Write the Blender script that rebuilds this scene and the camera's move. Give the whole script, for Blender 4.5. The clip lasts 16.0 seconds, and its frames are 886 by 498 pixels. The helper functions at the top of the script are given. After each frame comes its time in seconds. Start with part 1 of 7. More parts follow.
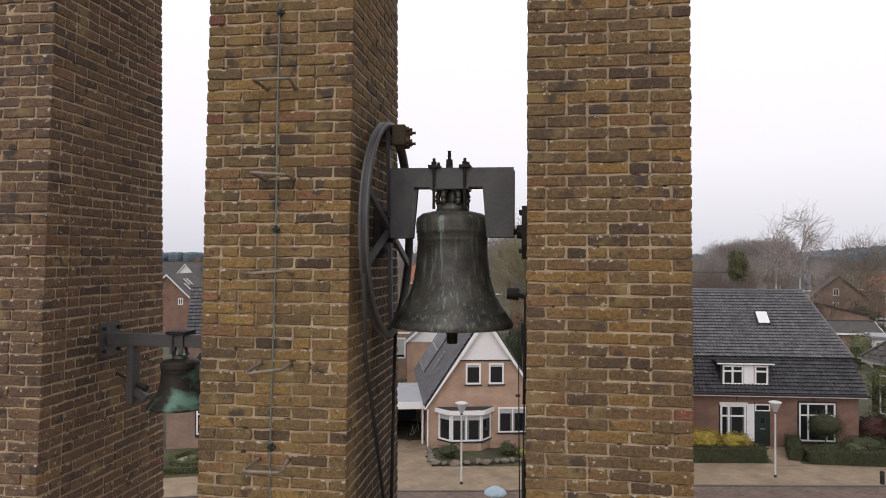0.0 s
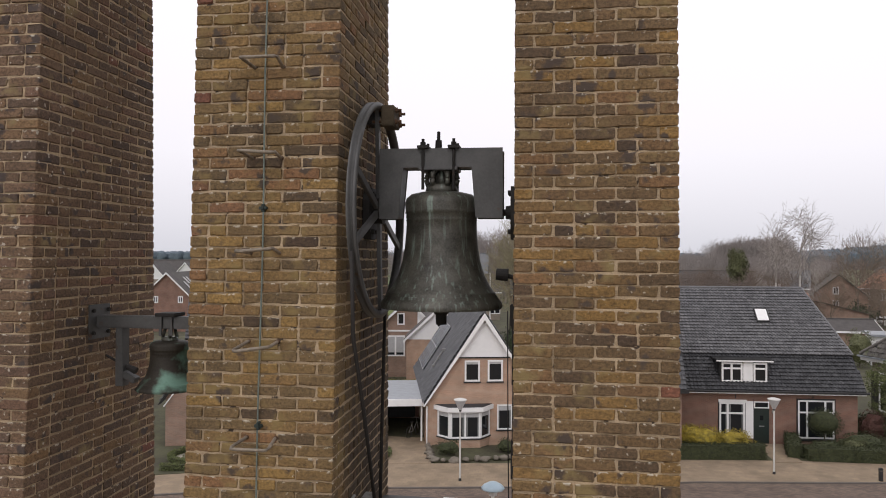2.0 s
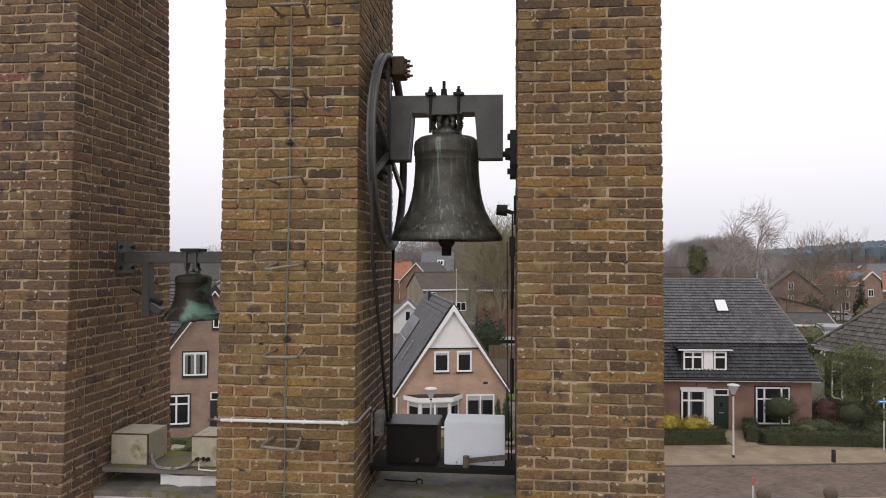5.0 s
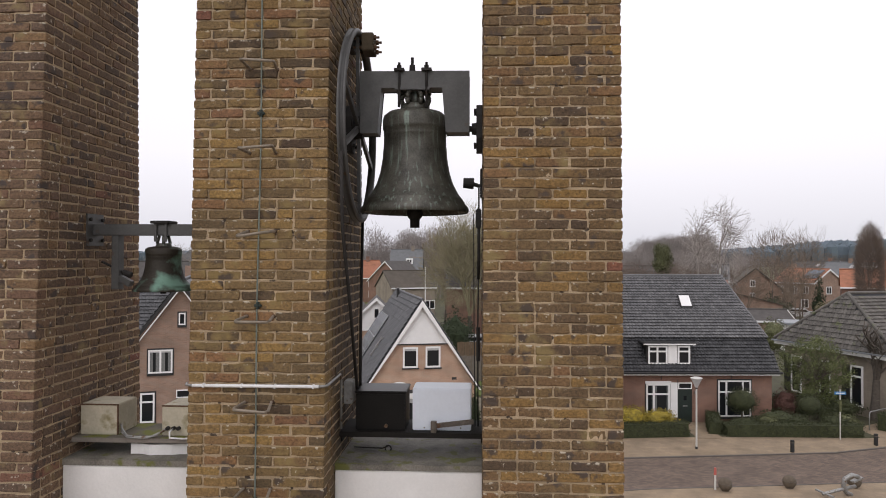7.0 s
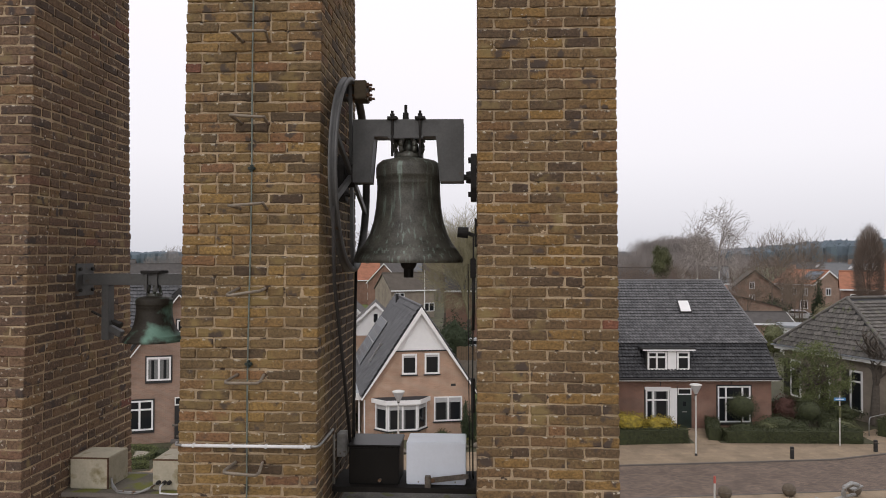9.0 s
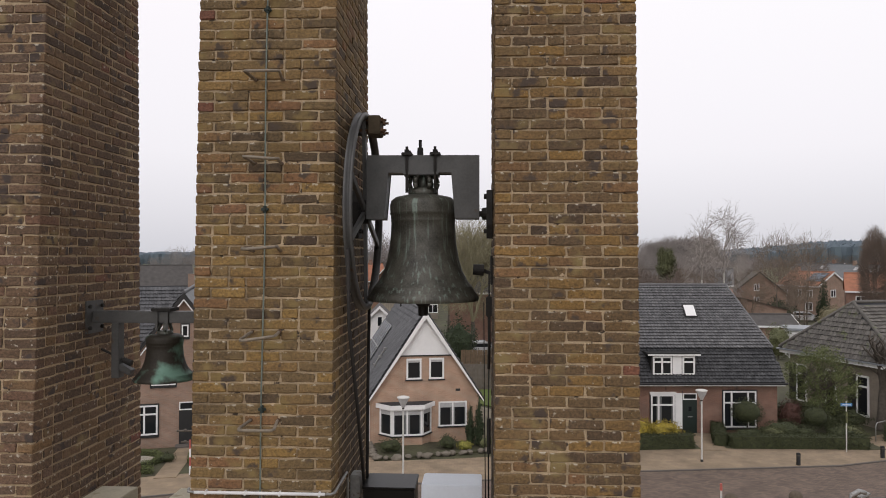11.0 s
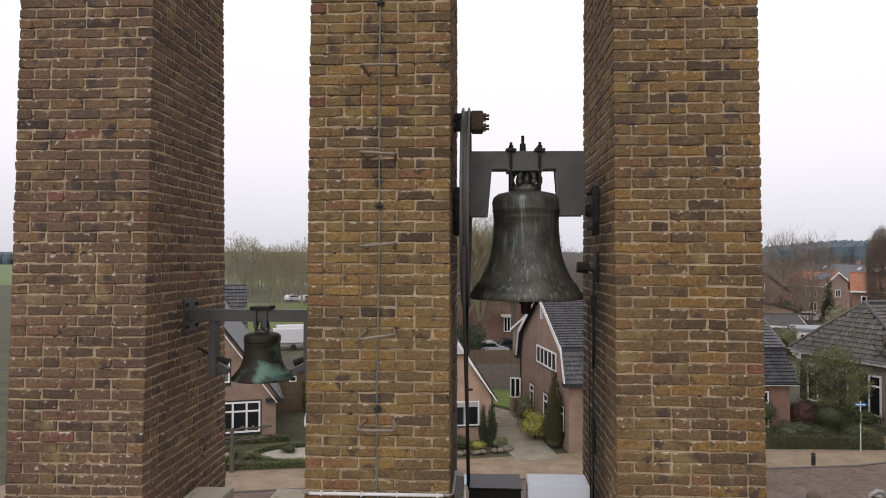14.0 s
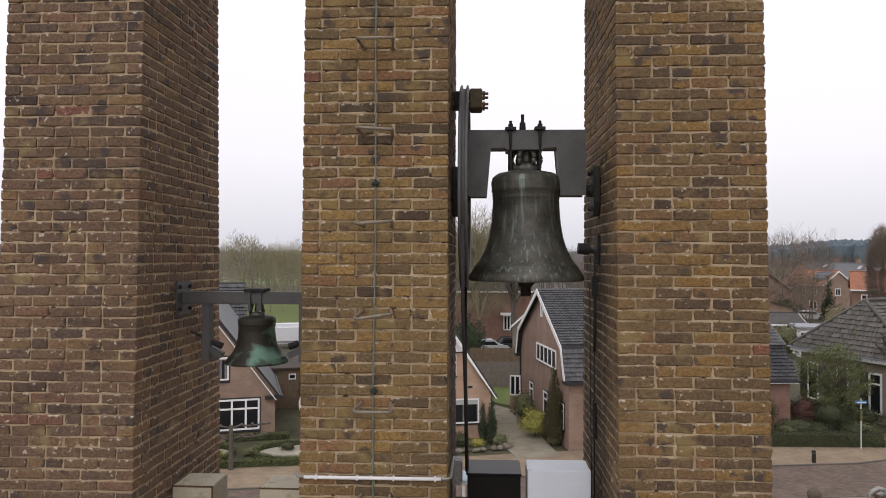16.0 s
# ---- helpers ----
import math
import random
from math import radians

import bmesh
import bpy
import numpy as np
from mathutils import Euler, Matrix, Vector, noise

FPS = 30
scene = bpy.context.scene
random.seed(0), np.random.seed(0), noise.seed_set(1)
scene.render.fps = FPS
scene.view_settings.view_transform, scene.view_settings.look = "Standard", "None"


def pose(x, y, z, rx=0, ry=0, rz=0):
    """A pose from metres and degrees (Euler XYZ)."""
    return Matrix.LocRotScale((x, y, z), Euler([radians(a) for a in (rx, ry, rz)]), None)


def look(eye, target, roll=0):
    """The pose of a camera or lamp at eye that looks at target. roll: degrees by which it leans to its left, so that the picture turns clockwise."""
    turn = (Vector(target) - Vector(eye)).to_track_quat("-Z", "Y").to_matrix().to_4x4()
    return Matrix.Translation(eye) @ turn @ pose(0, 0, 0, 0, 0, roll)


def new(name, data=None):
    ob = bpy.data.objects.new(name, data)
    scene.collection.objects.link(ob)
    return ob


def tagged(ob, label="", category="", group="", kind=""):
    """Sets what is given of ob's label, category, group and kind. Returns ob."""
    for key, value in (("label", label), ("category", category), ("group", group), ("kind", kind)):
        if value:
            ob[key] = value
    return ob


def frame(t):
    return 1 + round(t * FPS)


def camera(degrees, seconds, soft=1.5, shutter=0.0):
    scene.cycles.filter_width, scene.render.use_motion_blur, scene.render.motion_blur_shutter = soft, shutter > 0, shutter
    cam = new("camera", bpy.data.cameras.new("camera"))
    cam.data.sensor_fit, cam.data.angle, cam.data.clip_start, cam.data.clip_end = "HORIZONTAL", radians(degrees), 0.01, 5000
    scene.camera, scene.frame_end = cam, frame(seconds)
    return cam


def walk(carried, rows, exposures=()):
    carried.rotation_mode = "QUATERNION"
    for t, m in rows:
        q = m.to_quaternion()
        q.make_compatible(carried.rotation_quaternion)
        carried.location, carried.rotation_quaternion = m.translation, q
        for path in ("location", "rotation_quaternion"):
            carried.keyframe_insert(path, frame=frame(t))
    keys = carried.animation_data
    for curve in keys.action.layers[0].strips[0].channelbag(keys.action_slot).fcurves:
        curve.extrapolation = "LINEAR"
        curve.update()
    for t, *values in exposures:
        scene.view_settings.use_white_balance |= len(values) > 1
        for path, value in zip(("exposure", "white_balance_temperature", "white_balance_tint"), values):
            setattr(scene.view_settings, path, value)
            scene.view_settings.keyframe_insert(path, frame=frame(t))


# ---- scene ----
cam = camera(64.3, 16.0, soft=0.95)
METRES, EYE, TILT, LEAN, TURN = 2.95, 10.7, 0.0, 0.0, 8.2
ROWS = [
    (0.0, 0.0, 0.0, 0.0, -0.0, 0.79, -0.28),
    (0.5, -0.0121, -0.0075, -0.0084, 0.01, 0.78, -0.28),
    (1.0, -0.0142, 0.0113, -0.0182, 0.02, 0.76, -0.3),
    (1.5, -0.0059, 0.0228, -0.0246, 0.03, 0.75, -0.3),
    (2.0, 0.024, 0.0027, -0.0389, 0.02, 0.72, -0.3),
    (2.5, 0.043, -0.0207, -0.0535, 0.0, 0.72, -0.3),
    (3.0, 0.0477, -0.0375, -0.0657, -0.01, 0.71, -0.28),
    (4.2, -0.004, -0.0985, -0.131, -0.15, 0.71, -0.25),
    (4.6, -0.034, -0.124, -0.158, -0.95, 0.71, -0.23),
    (5.0, -0.071, -0.149, -0.186, -2.85, 0.71, -0.21),
    (5.3, -0.088, -0.168, -0.2053, -4.33, 0.71, -0.2),
    (5.5, -0.0948, -0.1733, -0.2161, -5.36, 0.71, -0.2),
    (6.0, -0.088, -0.1814, -0.2402, -5.39, 0.71, -0.19),
    (6.5, -0.0816, -0.1934, -0.248, -5.39, 0.69, -0.17),
    (7.0, -0.0716, -0.1921, -0.2529, -5.38, 0.68, -0.18),
    (7.5, -0.0571, -0.1926, -0.2332, -5.41, 0.69, -0.14),
    (8.0, -0.0595, -0.1986, -0.2134, -5.41, 0.7, -0.11),
    (8.5, -0.0558, -0.195, -0.1925, -5.41, 0.7, -0.1),
    (9.0, -0.0572, -0.1733, -0.1338, -5.42, 0.7, -0.07),
    (11.5, -0.1023, -0.1281, -0.0389, -5.12, 0.71, -0.07),
    (12.0, -0.1356, -0.1085, -0.0317, -5.12, 0.71, -0.05),
    (12.5, -0.1957, -0.1044, -0.0368, -5.14, 0.72, -0.04),
    (13.0, -0.2613, -0.0979, -0.045, -5.13, 0.72, -0.04),
    (13.5, -0.3004, -0.0949, -0.0481, -5.14, 0.71, -0.07),
    (14.0, -0.318, -0.0988, -0.0516, -5.13, 0.71, -0.07),
    (14.5, -0.313, -0.0721, -0.0702, -5.13, 0.71, -0.09),
    (15.0, -0.3039, -0.058, -0.0752, -5.16, 0.67, -0.08),
    (15.5, -0.3101, -0.0629, -0.081, -5.15, 0.65, -0.07),
    (16.0, -0.3109, -0.0655, -0.0927, -5.14, 0.65, -0.09),
]
walk(cam, [(t, pose(0, 0, EYE, TILT, LEAN, TURN) @ pose(METRES * x, METRES * y, METRES * z, 90 + pitch, roll, yaw)) for t, x, y, z, yaw, pitch, roll in ROWS],
     exposures=[(0.0, -0.03, 6590, 16), (3.0, -0.02, 6590, 16), (5.5, 0.04, 6590, 16), (8.3, 0.01, 6600, 15.5), (9.0, -0.07, 6620, 15), (11.5, -0.12, 6640, 14.5), (12.5, -0.08, 6620, 15), (13.2, -0.03, 6590, 16), (16.0, -0.01, 6590, 16)])

# ---- world and light: an even overcast sky ----
world = bpy.data.worlds.new("overcast_sky")
scene.world = world
world.use_nodes = True
wt = world.node_tree
wt.nodes.clear()
w_out = wt.nodes.new("ShaderNodeOutputWorld")
w_bg = wt.nodes.new("ShaderNodeBackground")
w_sky = wt.nodes.new("ShaderNodeTexSky")
w_sky.sky_type, w_sky.sun_disc = "NISHITA", False
w_sky.sun_elevation, w_sky.sun_rotation = radians(42), radians(200)
w_sky.air_density, w_sky.dust_density = 1.0, 4.0
w_hsv = wt.nodes.new("ShaderNodeHueSaturation")
w_hsv.inputs["Saturation"].default_value = 0.15
w_hsv.inputs["Value"].default_value = 0.13
w_tc = wt.nodes.new("ShaderNodeTexCoord")
w_sep = wt.nodes.new("ShaderNodeSeparateXYZ")
w_ramp = wt.nodes.new("ShaderNodeValToRGB")
w_ramp.color_ramp.elements[0].position = 0.0
w_ramp.color_ramp.elements[0].color = (0.80, 0.83, 0.89, 1)
w_ramp.color_ramp.elements[1].position = 0.45
w_ramp.color_ramp.elements[1].color = (1.22, 1.23, 1.26, 1)
w_mid = w_ramp.color_ramp.elements.new(0.14)
w_mid.color = (1.02, 1.035, 1.08, 1)
w_noise = wt.nodes.new("ShaderNodeTexNoise")
w_noise.inputs["Scale"].default_value = 2.2
w_noise.inputs["Detail"].default_value = 4
w_cloud = wt.nodes.new("ShaderNodeMix")
w_cloud.data_type, w_cloud.blend_type = "RGBA", "SOFT_LIGHT"
w_cloud.inputs[0].default_value = 0.12
w_mix = wt.nodes.new("ShaderNodeMix")
w_mix.data_type = "RGBA"
w_mix.inputs[0].default_value = 0.8
wt.links.new(w_tc.outputs["Generated"], w_sep.inputs[0])
wt.links.new(w_sep.outputs["Z"], w_ramp.inputs[0])
wt.links.new(w_tc.outputs["Generated"], w_noise.inputs["Vector"])
wt.links.new(w_ramp.outputs[0], w_cloud.inputs[6])
wt.links.new(w_noise.outputs["Color"], w_cloud.inputs[7])
wt.links.new(w_sky.outputs[0], w_hsv.inputs["Color"])
wt.links.new(w_hsv.outputs[0], w_mix.inputs[6])
wt.links.new(w_cloud.outputs[2], w_mix.inputs[7])
wt.links.new(w_mix.outputs[2], w_bg.inputs["Color"])
w_bg.inputs["Strength"].default_value = 1.04
wt.links.new(w_bg.outputs[0], w_out.inputs[0])

sun = bpy.data.lights.new("sun", "SUN")
sun.energy, sun.angle, sun.color = 0.25, radians(25), (1.0, 0.97, 0.92)
sun_ob = new("sun", sun)
sun_ob.matrix_world = look((-14, -30, 40), (0, 10, 0))


# ---- materials ----
def mat(name, base, rough=0.8, metal=0.0, var=0.25, scale=6.0, bump=0.15, bscale=60.0, spots=None, second=None, coord="Object"):
    """A surface with colour variation at two scales and fine relief. spots: (colour, scale, threshold)."""
    m = bpy.data.materials.new(name)
    m.use_nodes = True
    nt = m.node_tree
    b = nt.nodes["Principled BSDF"]
    b.inputs["Roughness"].default_value, b.inputs["Metallic"].default_value = rough, metal
    tc = nt.nodes.new("ShaderNodeTexCoord")
    n1 = nt.nodes.new("ShaderNodeTexNoise")
    n1.inputs["Scale"].default_value, n1.inputs["Detail"].default_value = scale, 5
    nt.links.new(tc.outputs[coord], n1.inputs["Vector"])
    n2 = nt.nodes.new("ShaderNodeTexNoise")
    n2.inputs["Scale"].default_value, n2.inputs["Detail"].default_value = bscale, 4
    nt.links.new(tc.outputs[coord], n2.inputs["Vector"])
    r = nt.nodes.new("ShaderNodeValToRGB")
    lo = [c * (1 - var) for c in base]
    hi = [min(1, c * (1 + var)) for c in (second or base)]
    r.color_ramp.elements[0].position, r.color_ramp.elements[0].color = 0.3, (*lo, 1)
    r.color_ramp.elements[1].position, r.color_ramp.elements[1].color = 0.7, (*hi, 1)
    mixf = nt.nodes.new("ShaderNodeMath")
    mixf.operation = "MULTIPLY_ADD"
    mixf.inputs[1].default_value = 0.35
    sub = nt.nodes.new("ShaderNodeMath")
    sub.operation = "MULTIPLY"
    sub.inputs[1].default_value = 0.65
    nt.links.new(n1.outputs["Fac"], sub.inputs[0])
    nt.links.new(n2.outputs["Fac"], mixf.inputs[0])
    nt.links.new(sub.outputs[0], mixf.inputs[2])
    nt.links.new(mixf.outputs[0], r.inputs[0])
    col = r.outputs[0]
    if spots:
        col = add_spots(nt, tc.outputs[coord], col, *spots)
    nt.links.new(col, b.inputs["Base Color"])
    if bump:
        bp = nt.nodes.new("ShaderNodeBump")
        bp.inputs["Strength"].default_value, bp.inputs["Distance"].default_value = bump, 0.01
        nt.links.new(n2.outputs["Fac"], bp.inputs["Height"])
        nt.links.new(bp.outputs[0], b.inputs["Normal"])
    return m


def add_spots(nt, vec, col, colour, scale, threshold, soft=0.06):
    n = nt.nodes.new("ShaderNodeTexNoise")
    n.inputs["Scale"].default_value, n.inputs["Detail"].default_value = scale, 5
    nt.links.new(vec, n.inputs["Vector"])
    mr = nt.nodes.new("ShaderNodeMapRange")
    mr.inputs["From Min"].default_value, mr.inputs["From Max"].default_value = threshold, threshold + soft
    nt.links.new(n.outputs["Fac"], mr.inputs["Value"])
    mx = nt.nodes.new("ShaderNodeMix")
    mx.data_type = "RGBA"
    nt.links.new(mr.outputs[0], mx.inputs[0])
    nt.links.new(col, mx.inputs[6])
    mx.inputs[7].default_value = (*colour, 1)
    return mx.outputs[2]


def lime_smear(nt, pos, col, course, base):
    """Crumbs of lime left along the bricks' upper edges."""
    sp = nt.nodes.new("ShaderNodeSeparateXYZ")
    nt.links.new(pos, sp.inputs[0])
    a = nt.nodes.new("ShaderNodeMath")
    a.operation = "MULTIPLY_ADD"
    a.inputs[1].default_value, a.inputs[2].default_value = 1 / course, -base / course
    nt.links.new(sp.outputs[2], a.inputs[0])
    f = nt.nodes.new("ShaderNodeMath")
    f.operation = "FRACT"
    nt.links.new(a.outputs[0], f.inputs[0])
    band = nt.nodes.new("ShaderNodeMapRange")
    band.inputs["From Min"].default_value, band.inputs["From Max"].default_value = 0.70, 0.88
    nt.links.new(f.outputs[0], band.inputs["Value"])
    n = nt.nodes.new("ShaderNodeTexNoise")
    n.inputs["Scale"].default_value, n.inputs["Detail"].default_value = 30, 5
    nt.links.new(pos, n.inputs["Vector"])
    mr = nt.nodes.new("ShaderNodeMapRange")
    mr.inputs["From Min"].default_value, mr.inputs["From Max"].default_value = 0.585, 0.65
    nt.links.new(n.outputs["Fac"], mr.inputs["Value"])
    k = nt.nodes.new("ShaderNodeMath")
    k.operation = "MULTIPLY"
    nt.links.new(band.outputs[0], k.inputs[0])
    nt.links.new(mr.outputs[0], k.inputs[1])
    mx = nt.nodes.new("ShaderNodeMix")
    mx.data_type = "RGBA"
    nt.links.new(k.outputs[0], mx.inputs[0])
    nt.links.new(col, mx.inputs[6])
    mx.inputs[7].default_value = (0.50, 0.45, 0.36, 1)
    return mx.outputs[2]


def piece_value(nt):
    """One random value for each piece, whether it is an object or an island."""
    oi = nt.nodes.new("ShaderNodeObjectInfo")
    ge = nt.nodes.new("ShaderNodeNewGeometry")
    ad = nt.nodes.new("ShaderNodeMath")
    ad.operation = "MULTIPLY_ADD"
    ad.inputs[1].default_value = 7.13
    nt.links.new(oi.outputs["Random"], ad.inputs[0])
    nt.links.new(ge.outputs["Random Per Island"], ad.inputs[2])
    fr = nt.nodes.new("ShaderNodeMath")
    fr.operation = "FRACT"
    nt.links.new(ad.outputs[0], fr.inputs[0])
    return fr.outputs[0], ge.outputs["Position"]


def piece_mat(name, stops, rough=0.9, grain=58.0, spots=(), bump=0.5, dark=0.35, smear=None):
    """Pieces that each take a colour of the ramp, with grain, blotches and pale bloom."""
    m = bpy.data.materials.new(name)
    m.use_nodes = True
    nt = m.node_tree
    b = nt.nodes["Principled BSDF"]
    b.inputs["Roughness"].default_value = rough
    val, pos = piece_value(nt)
    r = nt.nodes.new("ShaderNodeValToRGB")
    r.color_ramp.interpolation = "LINEAR"
    while len(r.color_ramp.elements) < len(stops):
        r.color_ramp.elements.new(0.5)
    for e, (p, c) in zip(r.color_ramp.elements, stops):
        e.position, e.color = p, (*c, 1)
    nt.links.new(val, r.inputs[0])
    n = nt.nodes.new("ShaderNodeTexNoise")
    n.inputs["Scale"].default_value, n.inputs["Detail"].default_value, n.inputs["Roughness"].default_value = grain, 6, 0.65
    flat = nt.nodes.new("ShaderNodeMapping")
    flat.inputs["Scale"].default_value = (1.0, 1.0, 1.25)
    nt.links.new(pos, flat.inputs[0])
    nt.links.new(flat.outputs[0], n.inputs["Vector"])
    mr = nt.nodes.new("ShaderNodeMapRange")
    mr.inputs["From Min"].default_value, mr.inputs["From Max"].default_value = 0.3, 0.7
    mr.inputs["To Min"].default_value, mr.inputs["To Max"].default_value = 1 - dark, 1 + dark * 0.6
    nt.links.new(n.outputs["Fac"], mr.inputs["Value"])
    big = nt.nodes.new("ShaderNodeTexNoise")
    big.inputs["Scale"].default_value, big.inputs["Detail"].default_value = 1.4, 4
    nt.links.new(pos, big.inputs["Vector"])
    mr2 = nt.nodes.new("ShaderNodeMapRange")
    mr2.inputs["From Min"].default_value, mr2.inputs["From Max"].default_value = 0.3, 0.7
    mr2.inputs["To Min"].default_value, mr2.inputs["To Max"].default_value = 0.8, 1.12
    nt.links.new(big.outputs["Fac"], mr2.inputs["Value"])
    mul = nt.nodes.new("ShaderNodeMath")
    mul.operation = "MULTIPLY"
    nt.links.new(mr.outputs[0], mul.inputs[0])
    nt.links.new(mr2.outputs[0], mul.inputs[1])
    vm = nt.nodes.new("ShaderNodeVectorMath")
    vm.operation = "SCALE"
    nt.links.new(r.outputs[0], vm.inputs[0])
    nt.links.new(mul.outputs[0], vm.inputs["Scale"])
    col = vm.outputs[0]
    for s in spots:
        vec = pos
        if len(s) > 4:
            mp = nt.nodes.new("ShaderNodeMapping")
            mp.inputs["Scale"].default_value = (1, 1, s[4])
            nt.links.new(pos, mp.inputs[0])
            vec = mp.outputs[0]
        col = add_spots(nt, vec, col, *s[:4])
    if smear:
        col = lime_smear(nt, pos, col, *smear)
    nt.links.new(col, b.inputs["Base Color"])
    bp = nt.nodes.new("ShaderNodeBump")
    bp.inputs["Strength"].default_value, bp.inputs["Distance"].default_value = bump, 0.006
    nt.links.new(n.outputs["Fac"], bp.inputs["Height"])
    nt.links.new(bp.outputs[0], b.inputs["Normal"])
    return m


def course_mat(name, c1, c2, mortar, length=0.22, height=0.0625, joint=0.009, rough=0.85, upright=True):
    """Masonry or paving too far off for single pieces, at its real size."""
    m = bpy.data.materials.new(name)
    m.use_nodes = True
    nt = m.node_tree
    b = nt.nodes["Principled BSDF"]
    b.inputs["Roughness"].default_value = rough
    tc = nt.nodes.new("ShaderNodeTexCoord")
    vec = tc.outputs["Object"]
    if upright:
        sp, cb, ad = nt.nodes.new("ShaderNodeSeparateXYZ"), nt.nodes.new("ShaderNodeCombineXYZ"), nt.nodes.new("ShaderNodeMath")
        nt.links.new(vec, sp.inputs[0])
        nt.links.new(sp.outputs["X"], ad.inputs[0])
        nt.links.new(sp.outputs["Y"], ad.inputs[1])
        nt.links.new(ad.outputs[0], cb.inputs["X"])
        nt.links.new(sp.outputs["Z"], cb.inputs["Y"])
        vec = cb.outputs[0]
    br = nt.nodes.new("ShaderNodeTexBrick")
    br.inputs["Color1"].default_value, br.inputs["Color2"].default_value, br.inputs["Mortar"].default_value = (*c1, 1), (*c2, 1), (*mortar, 1)
    br.inputs["Scale"].default_value, br.inputs["Mortar Size"].default_value = 1.0, joint
    br.inputs["Brick Width"].default_value, br.inputs["Row Height"].default_value = length, height
    br.inputs["Bias"].default_value = 0.0
    nt.links.new(vec, br.inputs["Vector"])
    n = nt.nodes.new("ShaderNodeTexNoise")
    n.inputs["Scale"].default_value, n.inputs["Detail"].default_value = 0.9, 6
    nt.links.new(tc.outputs["Object"], n.inputs["Vector"])
    mr = nt.nodes.new("ShaderNodeMapRange")
    mr.inputs["From Min"].default_value, mr.inputs["From Max"].default_value = 0.3, 0.7
    mr.inputs["To Min"].default_value, mr.inputs["To Max"].default_value = 0.78, 1.18
    nt.links.new(n.outputs["Fac"], mr.inputs["Value"])
    vm = nt.nodes.new("ShaderNodeVectorMath")
    vm.operation = "SCALE"
    nt.links.new(br.outputs["Color"], vm.inputs[0])
    nt.links.new(mr.outputs[0], vm.inputs["Scale"])
    nt.links.new(vm.outputs[0], b.inputs["Base Color"])
    bp = nt.nodes.new("ShaderNodeBump")
    bp.inputs["Strength"].default_value, bp.inputs["Distance"].default_value = 0.3, 0.008
    bp.invert = True
    nt.links.new(br.outputs["Fac"], bp.inputs["Height"])
    nt.links.new(bp.outputs[0], b.inputs["Normal"])
    return m


def glass_mat(name, tint, rough=0.05):
    m = bpy.data.materials.new(name)
    m.use_nodes = True
    b = m.node_tree.nodes["Principled BSDF"]
    b.inputs["Base Color"].default_value = (*tint, 1)
    b.inputs["Roughness"].default_value = rough
    b.inputs["Specular IOR Level"].default_value = 0.3
    return m


M_BRICK = piece_mat("yellow_brown_brick", [(0.000, (0.054, 0.034, 0.022)), (0.008, (0.084, 0.055, 0.032)), (0.055, (0.123, 0.083, 0.042)), (0.300, (0.184, 0.122, 0.055)), (0.450, (0.225, 0.141, 0.055)), (0.600, (0.170, 0.112, 0.051)), (0.740, (0.286, 0.177, 0.059)), (0.850, (0.207, 0.126, 0.055)), (0.970, (0.244, 0.129, 0.059)), (0.992, (0.189, 0.098, 0.056)), (1.000, (0.168, 0.066, 0.042))],
                    spots=(((0.225, 0.158, 0.062), 6.0, 0.57, 0.12), ((0.070, 0.050, 0.036), 9.0, 0.61, 0.07), ((0.030, 0.020, 0.015), 5.5, 0.715, 0.03), ((0.46, 0.41, 0.32), 38.0, 0.69, 0.05)), dark=0.58, smear=(0.064, -0.05), bump=1.0)
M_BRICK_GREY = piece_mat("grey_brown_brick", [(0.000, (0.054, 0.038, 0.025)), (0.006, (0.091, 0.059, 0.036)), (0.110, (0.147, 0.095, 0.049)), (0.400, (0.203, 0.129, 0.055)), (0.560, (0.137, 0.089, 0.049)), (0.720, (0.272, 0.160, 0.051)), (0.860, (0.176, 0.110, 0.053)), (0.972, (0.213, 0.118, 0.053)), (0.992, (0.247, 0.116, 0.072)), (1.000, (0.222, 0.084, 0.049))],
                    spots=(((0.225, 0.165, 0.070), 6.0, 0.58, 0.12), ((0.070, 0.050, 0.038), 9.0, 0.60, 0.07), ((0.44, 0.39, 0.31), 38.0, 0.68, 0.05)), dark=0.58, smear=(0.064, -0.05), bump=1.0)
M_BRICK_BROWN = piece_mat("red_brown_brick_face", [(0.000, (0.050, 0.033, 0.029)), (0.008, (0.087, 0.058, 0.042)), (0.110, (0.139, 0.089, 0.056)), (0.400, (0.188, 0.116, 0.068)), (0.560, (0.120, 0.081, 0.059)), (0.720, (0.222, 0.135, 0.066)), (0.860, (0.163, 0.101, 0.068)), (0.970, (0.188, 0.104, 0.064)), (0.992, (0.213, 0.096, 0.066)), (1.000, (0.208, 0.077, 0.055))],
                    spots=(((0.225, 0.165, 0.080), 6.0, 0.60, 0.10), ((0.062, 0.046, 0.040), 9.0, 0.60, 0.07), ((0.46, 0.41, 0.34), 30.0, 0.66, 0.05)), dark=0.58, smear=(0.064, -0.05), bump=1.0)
M_MORTAR = mat("tower_mortar", (0.400, 0.304, 0.196), 0.95, var=0.38, scale=3, bump=0.9, bscale=110, spots=((0.060, 0.044, 0.032), 17.0, 0.625, 0.05))


